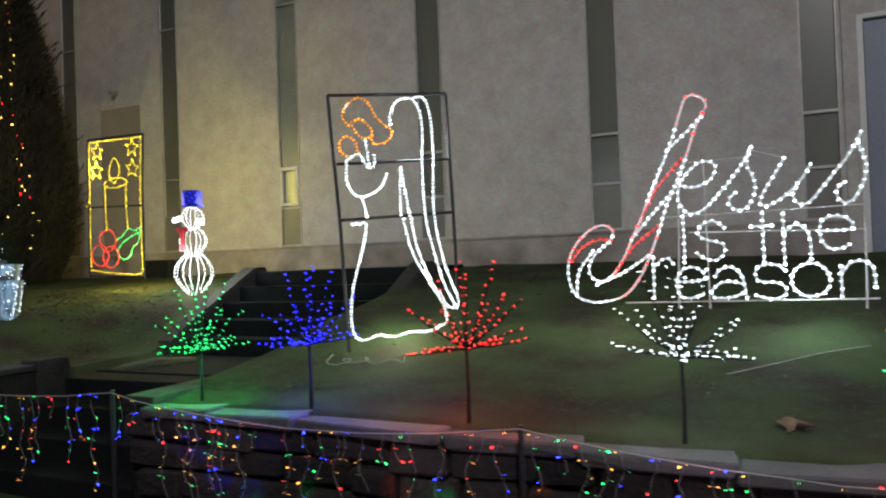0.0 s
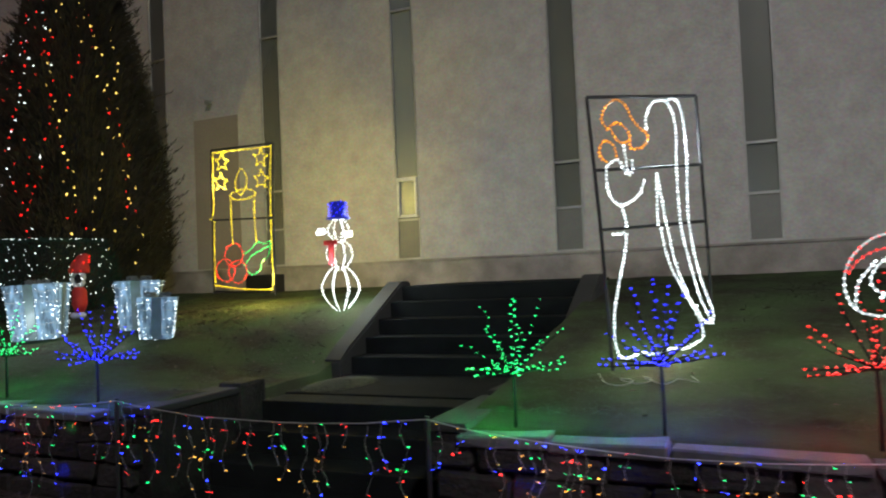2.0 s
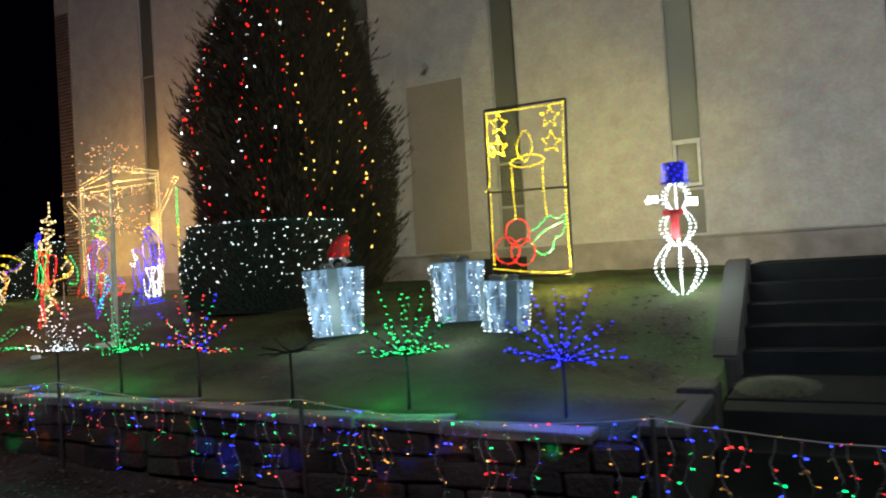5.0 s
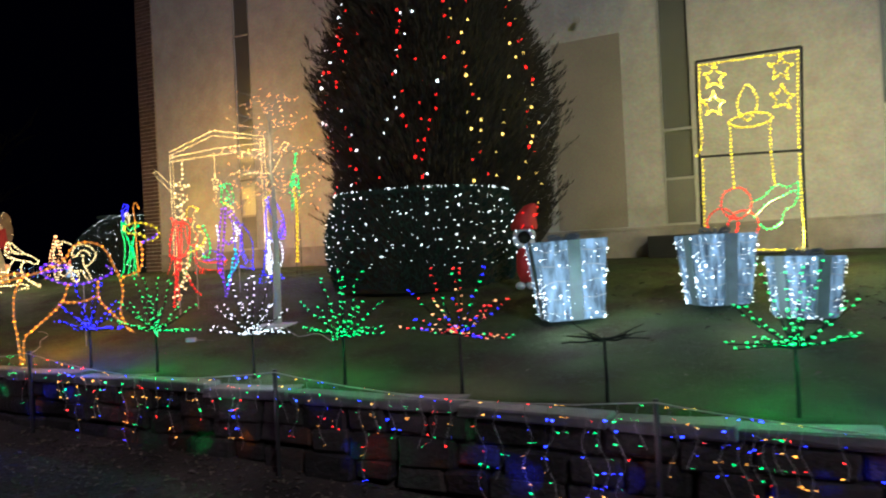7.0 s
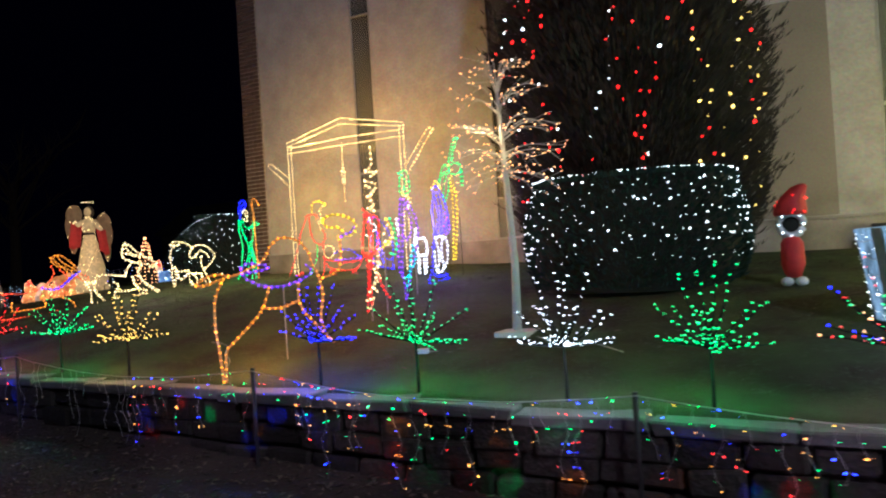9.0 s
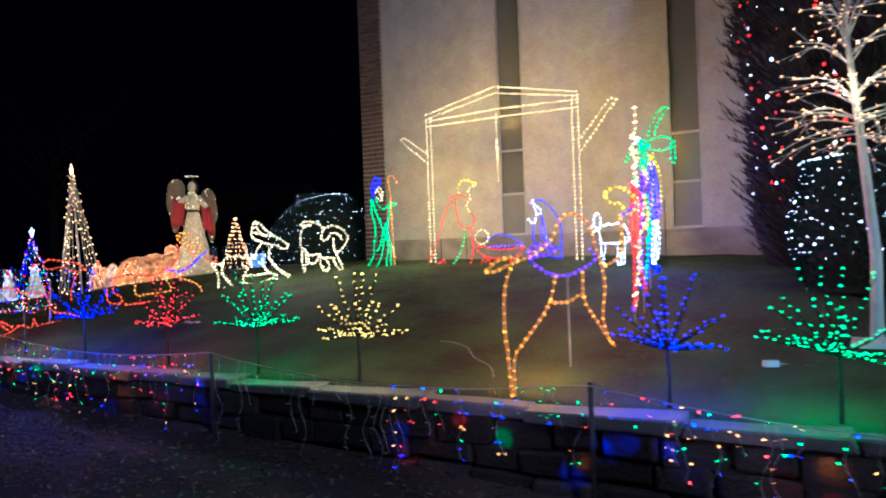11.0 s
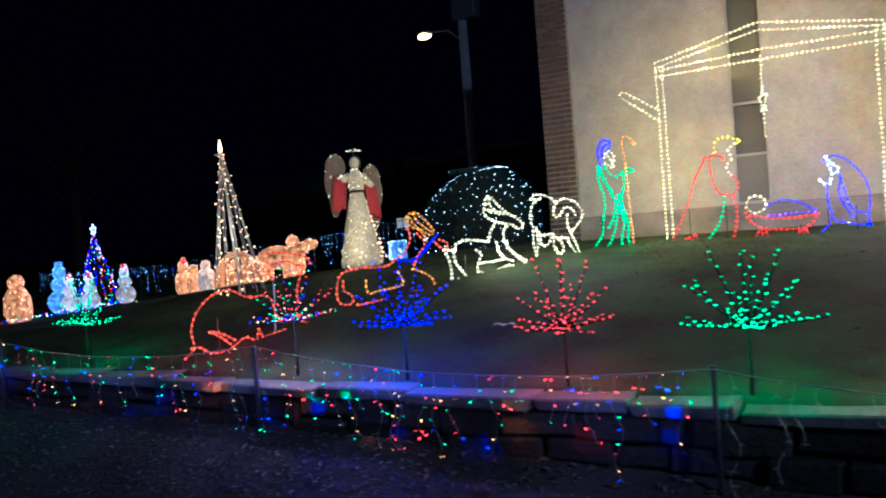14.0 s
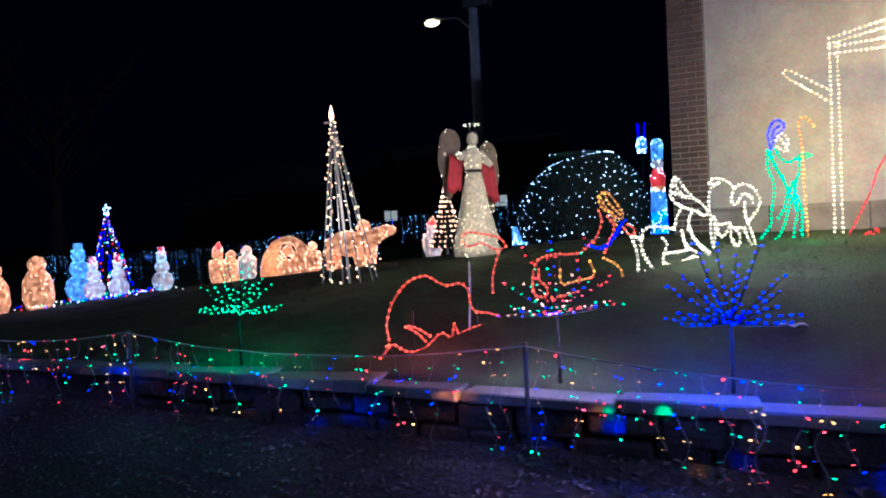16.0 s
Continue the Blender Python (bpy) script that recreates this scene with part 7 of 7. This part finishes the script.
# ---- street lamp, far houses, bare tree ----
def build_street_lamp():
    x, y = -28.55, 27.2
    t = thing("street_lamp", "grey utility pole with a lit street lamp on an arm", "street lamp", (x, y, 0.7))
    v, f = tube([(0, 0, -0.1), (0, 0, 6.0), (0, 0, 13.0)], [0.23, 0.21, 0.18], 10)
    link_part("pole", mesh_of("pole", v, f, [material("weathered_pole", (0.5, 0.5, 0.54), 0.9, scale=3, fine=40)]), t)
    v, f = tube([(0, 0, 9.0), (-0.7, 0, 9.65), (-1.6, 0, 9.75)], 0.035, 6)
    link_part("arm", mesh_of("arm", v, f, [WINDOW_METAL]), t)
    head = bmesh.new()
    block(head, -2.15, -1.55, -0.14, 0.14, 9.66, 9.82, 0.05)
    hd = part("lamp_head", head, WINDOW_METAL, t)
    v, f = ball((-1.87, 0, 9.64), 0.27, 1.25, 0.8, 0.55)
    link_part("lens", mesh_of("lens", v, f, [glow("lamp_lens", (1.0, 0.62, 0.20), 4.5)]), hd)
    solid("transformer", material("grey_steel_case", (0.25, 0.26, 0.28), 0.5, metal=0.5), t, -0.35, 0.75, -0.3, 0.3, 9.9, 10.9, 0.08)


build_street_lamp()


def build_house(x, y, w, h, lit, label):
    t = thing("house", label, "house", (x, y, 0.2), 0, "far houses")
    siding, roofing = material("dark_siding", (0.05, 0.046, 0.043), 0.9, scale=2, fine=30), material("dark_shingles", (0.04, 0.04, 0.045), 0.9, scale=3, fine=40)
    solid("wall", siding, t, -w / 2, w / 2, 0, 6, -1.0, h)
    bm = bmesh.new()
    a = [bm.verts.new(p) for p in ((-w / 2 - 0.4, -0.4, h), (w / 2 + 0.4, -0.4, h), (w / 2 + 0.4, 6.4, h), (-w / 2 - 0.4, 6.4, h), (-w / 2 - 0.4, 3, h + 2.2), (w / 2 + 0.4, 3, h + 2.2))]
    for q in ((0, 1, 5, 4), (2, 3, 4, 5), (0, 4, 3), (1, 2, 5), (3, 2, 1, 0)):
        bm.faces.new([a[i] for i in q])
    part("roof", bm, roofing, t)
    warm = glow("lit_room", (1.0, 0.80, 0.50), 0.22)
    for i, (wx, wz, on) in enumerate(lit):
        win = solid("window", warm if on else PANEL_INFILL, t, wx - 0.45, wx + 0.45, -0.03, 0.02, wz, wz + 0.6)
        for q in ((-0.5, -0.45, 0, 0.6), (0.45, 0.5, 0, 0.6), (-0.02, 0.02, 0, 0.6), (-0.5, 0.5, 0.6, 0.66), (-0.5, 0.5, -0.06, 0)):
            solid("window_frame", roofing, win, wx + q[0], wx + q[1], -0.06, -0.032, wz + q[2], wz + q[3])


build_house(-35.5, 38.0, 12.0, 4.6, [(-3.6, 2.1, True), (0.2, 2.3, False), (3.5, 2.6, True)], "dark far house with two lit windows")
build_house(-50.0, 36.0, 8.0, 4.2, [(-2.0, 1.4, False), (1.5, 1.4, False)], "dark unlit far house behind the lawn")


def build_bare_tree(x, y, h):
    t = thing("bare_tree", "bare dark winter tree far behind the lawn", "tree", (x, y, 0.3))
    rng = random.Random(3)
    v, f = tube([(0, 0, -0.1), (0.2, 0, h * 0.3), (0.1, 0, h * 0.55)], [0.3, 0.22, 0.14], 8)
    link_part("trunk", mesh_of("trunk", v, f, [BARK]), t)
    for k in range(14):
        a = k * 2.4
        p = Vector((0.15, 0, h * rng.uniform(0.28, 0.55)))
        d = Vector((math.cos(a), math.sin(a), rng.uniform(0.5, 1.4))).normalized()
        st = Stock()
        path = [p, p + d * h * 0.18 + Vector((0, 0, 0.1)), p + d * h * 0.36 + Vector((rng.uniform(-1, 1), 0, 0.3)) * 0.5]
        st.add(*tube(path, [0.09, 0.05, 0.015], 5), 0)
        for _ in range(6):
            s = path[1] + (path[2] - path[1]) * rng.random()
            e = s + (d + Vector((rng.uniform(-1, 1), rng.uniform(-1, 1), rng.uniform(-0.2, 1)))).normalized() * h * 0.13
            st.add(*tube([s, (s + e) / 2 + Vector((0, 0, 0.05)), e], [0.03, 0.02, 0.006], 4), 0)
        link_part("limb", st.mesh("limb", [BARK]), t)


build_bare_tree(-45.0, 20.0, 11.0)


# ---- fittings on the church wall ----
frame_white = material("white_door_paint", (0.70, 0.70, 0.68), 0.6, second=(0.58, 0.58, 0.56), scale=2, fine=60, bump=0.1)
door = thing("door_1", "tall blue grey door in a white frame, closed", "door", (0.80, WALL_Y, 1.5), kind="structure")
solid("door_leaf", material("blue_grey_door_paint", (0.22, 0.25, 0.30), 0.5, second=(0.17, 0.20, 0.25), scale=1.5, fine=50, bump=0.1), door, 0.07, 1.14, 0.03, 0.08, 0.0, 2.46)
for q in ((0, 0.06, 0, 2.52), (1.15, 1.2, 0, 2.52), (0.06, 1.15, 2.47, 2.52)):
    solid("door_frame", frame_white, door, q[0], q[1], -0.02, 0.09, q[2], q[3], 0.004)
solid("door_backing", CORE, door, 0.0, 1.2, 0.12, 0.28, 0.0, 2.5)
vent = thing("wall_vent_box", "dark metal vent box at the foot of the wall", "vent", (-8.9, WALL_Y, 1.5))
solid("case", FRAME_BLACK, vent, -0.27, 0.27, -0.30, -0.047, -0.05, 0.27, 0.015)
for k in range(5):
    solid("slat", FRAME_BLACK, vent, -0.24, 0.24, -0.315, -0.302, 0.01 + 0.05 * k, 0.035 + 0.05 * k)
lampbox = thing("wall_light", "small unlit flood light fixed to the stucco wall", "wall light", (-9.97, WALL_Y, 4.6))
solid("mount", WINDOW_METAL, lampbox, -0.05, 0.05, -0.04, -0.001, -0.05, 0.05, 0.01)
v, f = tube([(0, -0.04, 0), (0, -0.12, -0.01), (0.02, -0.2, -0.05)], [0.02, 0.05, 0.075], 10)
link_part("hood", mesh_of("hood", v, f, [WINDOW_METAL]), lampbox)
lampbox.scale = (0.65, 0.65, 0.65)
infill = tagged(joined("trim_blocked_opening", [(-10.36, -9.46, WALL_Y - 0.012, WALL_Y - 0.001, 1.90, 4.34)], material("painted_board", (0.31, 0.27, 0.225), 0.9, second=(0.24, 0.21, 0.175), scale=1.2, fine=40, bump=0.3)), "painted board over a blocked opening", "panel", kind="structure")


# ---- cables on the lawn ----
def cable(points, label):
    pts = [(x, y, lawn(x, y) + 0.012) for x, y in points]
    q = curve_points(pts, 0.06)
    v, f = tube(q, 0.003, 5)
    tagged(new("extension_cord", mesh_of("extension_cord", v, f, [PALE_WIRE])), label, "cable", "cords on the lawn")


cable([(-14.16, 4.04), (-14.05, 4.03), (-13.9, 3.97), (-13.78, 3.82), (-13.6, 3.7), (-13.5, 3.55)], "pale extension cord with its plug lying on the lawn")
cable([(-2.95, 4.42), (-2.86, 4.20), (-2.74, 4.16), (-2.70, 4.28), (-2.80, 4.30), (-2.66, 4.20), (-2.58, 4.30), (-2.66, 4.36), (-2.50, 4.22), (-2.42, 4.34), (-2.30, 4.26), (-2.36, 4.40)], "white cord tangled at the panel's foot")
cable([(0.45, 4.9), (0.2, 4.8), (-0.05, 4.6), (-0.3, 4.35)], "white cord trailing from the word sign")
cable([(-11.3, 4.4), (-11.0, 4.2), (-10.9, 4.3), (-10.6, 4.1)], "white cord beside the twig tree")


# ---- small things lying on the lawn ----
def build_scrap(x, y):
    rng = random.Random(17)
    n, z = 6, lawn(x, y) + 0.012
    v = [(0.15 * (i / n - 0.5), 0.06 * (j / 3 - 0.5), 0.012 * rng.random() + 0.008 * math.sin(i * 1.7)) for j in range(4) for i in range(n + 1)]
    v += [(a, b, c - 0.002) for a, b, c in v]
    m = 4 * (n + 1)
    f = [(j * (n + 1) + i, j * (n + 1) + i + 1, (j + 1) * (n + 1) + i + 1, (j + 1) * (n + 1) + i) for j in range(3) for i in range(n)]
    f += [tuple(m + k for k in reversed(q)) for q in f]
    ob = new("paper_scrap", mesh_of("paper_scrap", v, f, [material("crumpled_white_paper", (0.6, 0.6, 0.58), 0.8, scale=30, fine=120, bump=0.2)]))
    ob.matrix_world = pose(x, y, z, 0, 0, 12)
    tagged(ob, "crumpled white paper scrap lying on the lawn", "paper")


def build_adapter(x, y):
    t = thing("power_adapter", "small white outdoor power adapter lying on the lawn", "adapter", (x, y, lawn(x, y)), 25)
    solid("case", WHITE_METAL, t, -0.04, 0.04, -0.022, 0.022, 0.0, 0.035, 0.006)
    v, f = tube(curve_points([(0.04, 0, 0.016), (0.10, 0.02, 0.008), (0.2, -0.03, 0.006)], 0.03), 0.003, 5)
    link_part("lead", mesh_of("lead", v, f, [PALE_WIRE]), t)


def build_large_leaf(x, y):
    """A lobed dry leaf, curled along its middle rib."""
    rim = []
    for k in range(28):
        a = 2 * math.pi * k / 28
        q = 0.085 * (0.72 + 0.28 * math.cos(5 * a)) * (1.2 if math.cos(a) > 0 else 0.9)
        rim.append((q * math.cos(a), q * math.sin(a), 0.030 * abs(math.sin(a)) + 0.012 * math.sin(3 * a)))
    v = [(0, 0, 0.006)] + rim + [(0, 0, 0.003)] + [(a, b, c - 0.002) for a, b, c in rim]
    f = [(0, 1 + k, 1 + (k + 1) % 28) for k in range(28)] + [(29, 30 + (k + 1) % 28, 30 + k) for k in range(28)]
    ob = new("dry_leaf", mesh_of("dry_leaf", v, f, [material("pale_dry_leaf", (0.22, 0.15, 0.09), 0.8, second=(0.13, 0.085, 0.05), scale=30, fine=120, bump=0.3)]))
    ob.matrix_world = pose(x, y, lawn(x, y) + 0.012, 6, 0, 40)
    tagged(ob, "large pale brown lobed leaf lying on the lawn", "leaf")


build_scrap(-16.95, 4.25)
build_adapter(-12.02, 4.02)
build_large_leaf(0.02, 3.62)


# ---- litter of leaves and grass ----
def scatter(name, label, count, spot, build, mats, seed):
    rng = random.Random(seed)
    st = Stock()
    for _ in range(count):
        build(st, spot(rng), rng)
    tagged(new(name, st.mesh(name, mats)), label, name.replace("_", " "), kind="stuff")


def leaf(st, p, rng):
    a, s = rng.uniform(0, 6.28), rng.uniform(0.012, 0.032)
    d, e = Vector((math.cos(a), math.sin(a), rng.uniform(-0.2, 0.4))) * s, Vector((-math.sin(a), math.cos(a), rng.uniform(-0.3, 0.3))) * s * 0.5
    p = Vector(p) + Vector((0, 0, 0.008))
    st.add([p - d, p - e + Vector((0, 0, s * 0.3)), p + d, p + e + Vector((0, 0, s * 0.25))], [(0, 1, 2), (0, 2, 3)], rng.randrange(2))


def bank_spot(rng):
    x, y = rng.uniform(-27, 2), 1.3 + 1.85 * rng.random() ** 0.6
    while STAIR[0] - 0.2 < x < STAIR[1] + 0.2:
        x = rng.uniform(-27, 2)
    return x, y, ground_height(x, y)


def lawn_spot(rng):
    x, y = rng.uniform(-24, 2), rng.uniform(3.6, 8.3)
    while STAIR[0] - 0.25 < x < STAIR[1] + 0.25:
        x = rng.uniform(-24, 2)
    return x, y, lawn(x, y)


def grass(st, p, rng):
    for _ in range(3):
        a, h = rng.uniform(0, 6.28), rng.uniform(0.008, 0.034)
        d = Vector((math.cos(a), math.sin(a), 0))
        q = Vector(p) + Vector((rng.uniform(-1, 1), rng.uniform(-1, 1), 0)) * 0.04
        st.add([q - d * 0.004, q + d * 0.004, q + Vector((-d.y, d.x, 0)) * h * 1.8 + Vector((0, 0, h * 0.35))], [(0, 1, 2)], rng.randrange(3))


LEAVES = [material("dry_oak_leaf", (0.14, 0.108, 0.080), 0.8, scale=20, fine=90, bump=0), material("wet_brown_leaf", (0.075, 0.060, 0.048), 0.7, scale=20, fine=90, bump=0)]
BLADES = [material("dull_green_grass", (0.040, 0.085, 0.028), 0.8, scale=2, fine=50, bump=0), material("straw_grass", (0.075, 0.085, 0.042), 0.85, scale=2, fine=50, bump=0), material("brown_grass", (0.045, 0.048, 0.028), 0.85, scale=2, fine=50, bump=0)]
scatter("fallen_leaves", "dry brown leaves on the bank and pavement edge", 9000, bank_spot, leaf, LEAVES, 1)
scatter("lawn_leaves", "dry leaves scattered over the lawn", 520, lawn_spot, leaf, LEAVES, 2)
scatter("lawn_grass", "short dull winter grass on the slope", 48000, lawn_spot, grass, BLADES, 3)


def landing_spot(rng):
    k, a = math.sqrt(rng.random()), rng.uniform(0, 6.28)
    return STAIR[0] + 0.28 + 0.26 * k * math.cos(a), 5.15 + 0.42 * k * math.sin(a), 0.716 + 0.05 * (1 - k)


def litter_spot(rng):
    x, y = rng.gauss(-6.9, 0.75), rng.gauss(5.6, 0.55)
    while x > STAIR[0] - 0.3 or y < 3.7:
        x, y = rng.gauss(-6.9, 0.75), rng.gauss(5.6, 0.55)
    return x, y, lawn(x, y)


scatter("leaf_litter", "brown leaf litter matted on the lawn above the steps", 420, litter_spot, leaf, LEAVES, 6)
scatter("grass_tuft", "matted green grass grown over the landing", 1500, landing_spot, grass, BLADES, 4)


# ---- capstones and fieldstones of the retaining wall ----
def slab_mesh(l, w, h, seed):
    rng = random.Random(seed)
    bm = block(bmesh.new(), -l / 2, l / 2, -w / 2, w / 2, -h, 0)
    for v in bm.verts:
        v.co += Vector((rng.uniform(-1, 1) * 0.02, rng.uniform(-1, 1) * 0.018, rng.uniform(-1, 1) * 0.010))
    bmesh.ops.bevel(bm, geom=list(bm.edges), offset=min(l, w, h) * 0.16, segments=1, affect="EDGES")
    me = bpy.data.meshes.new("stone")
    bm.to_mesh(me)
    bm.free()
    return me


def wall_runs():
    return ((-27.0, -5.92), (-3.45, 1.9))


cap_meshes = []
for k in range(6):
    me = slab_mesh(0.50 + 0.07 * k, 0.36, 0.062, k)
    me.materials.append(CAPSTONE)
    cap_meshes.append((me, 0.50 + 0.07 * k))
rng = random.Random(31)
for a, b in wall_runs():
    x = a
    while x < b - 0.3:
        me, l = rng.choice(cap_meshes)
        ob = link_part("capstone", me, retaining)
        ob.matrix_basis = pose(x + l / 2, 3.29 + rng.uniform(-0.015, 0.015), lerp(CAP_HEIGHT, x + l / 2) + rng.uniform(-0.006, 0.008), rng.uniform(-1, 1), rng.uniform(-0.6, 0.6), rng.uniform(-1.5, 1.5))
        x += l + 0.012
stone_meshes = []
for k in range(8):
    l, h = 0.26 + 0.05 * (k % 4), 0.12 + 0.022 * (k % 3)
    me = slab_mesh(l, 0.10, h, 40 + k)
    me.materials.append(STONE)
    stone_meshes.append((me, l, h))
for a, b in wall_runs():
    x_start = max(a, -21.0)
    bottom = -0.05
    for row in range(8):
        x = x_start - rng.uniform(0, 0.2)
        while x < b:
            me, l, h = rng.choice(stone_meshes)
            top = lerp(CAP_HEIGHT, x) - 0.068 - row * 0.148
            if top > max(lerp(BANK_HEIGHT, x), lerp(WALK_HEIGHT, x)) + 0.02:
                ob = link_part("stone", me, retaining)
                ob.matrix_basis = pose(x + l / 2, 3.195 + rng.uniform(-0.02, 0.015), top, rng.uniform(-4, 4), rng.uniform(-2, 2), rng.uniform(-4, 4))
            x += l + 0.018


# ---- bricks, last of all ----
brick_mesh = block(bmesh.new(), -0.096, 0.096, -0.012, 0.012, -0.0265, 0.0265, 0.003)
me_full = bpy.data.meshes.new("brick")
brick_mesh.to_mesh(me_full)
brick_mesh.free()
me_full.materials.append(BRICK)
half = block(bmesh.new(), -0.045, 0.045, -0.012, 0.012, -0.0265, 0.0265, 0.003)
me_half = bpy.data.meshes.new("brick")
half.to_mesh(me_half)
half.free()
me_half.materials.append(BRICK)
for j in range(84):
    z = 1.45 + 0.0677 * j
    for x, me in (((-18.157, me_full), (-17.952, me_full)) if j % 2 else ((-18.208, me_half), (-18.055, me_full), (-17.901, me_half))):
        ob = link_part("brick", me, pier)
        ob.location = (x, WALL_Y - 0.022 + 0.003 * noise.noise((x * 7, z * 9, 0)), z)
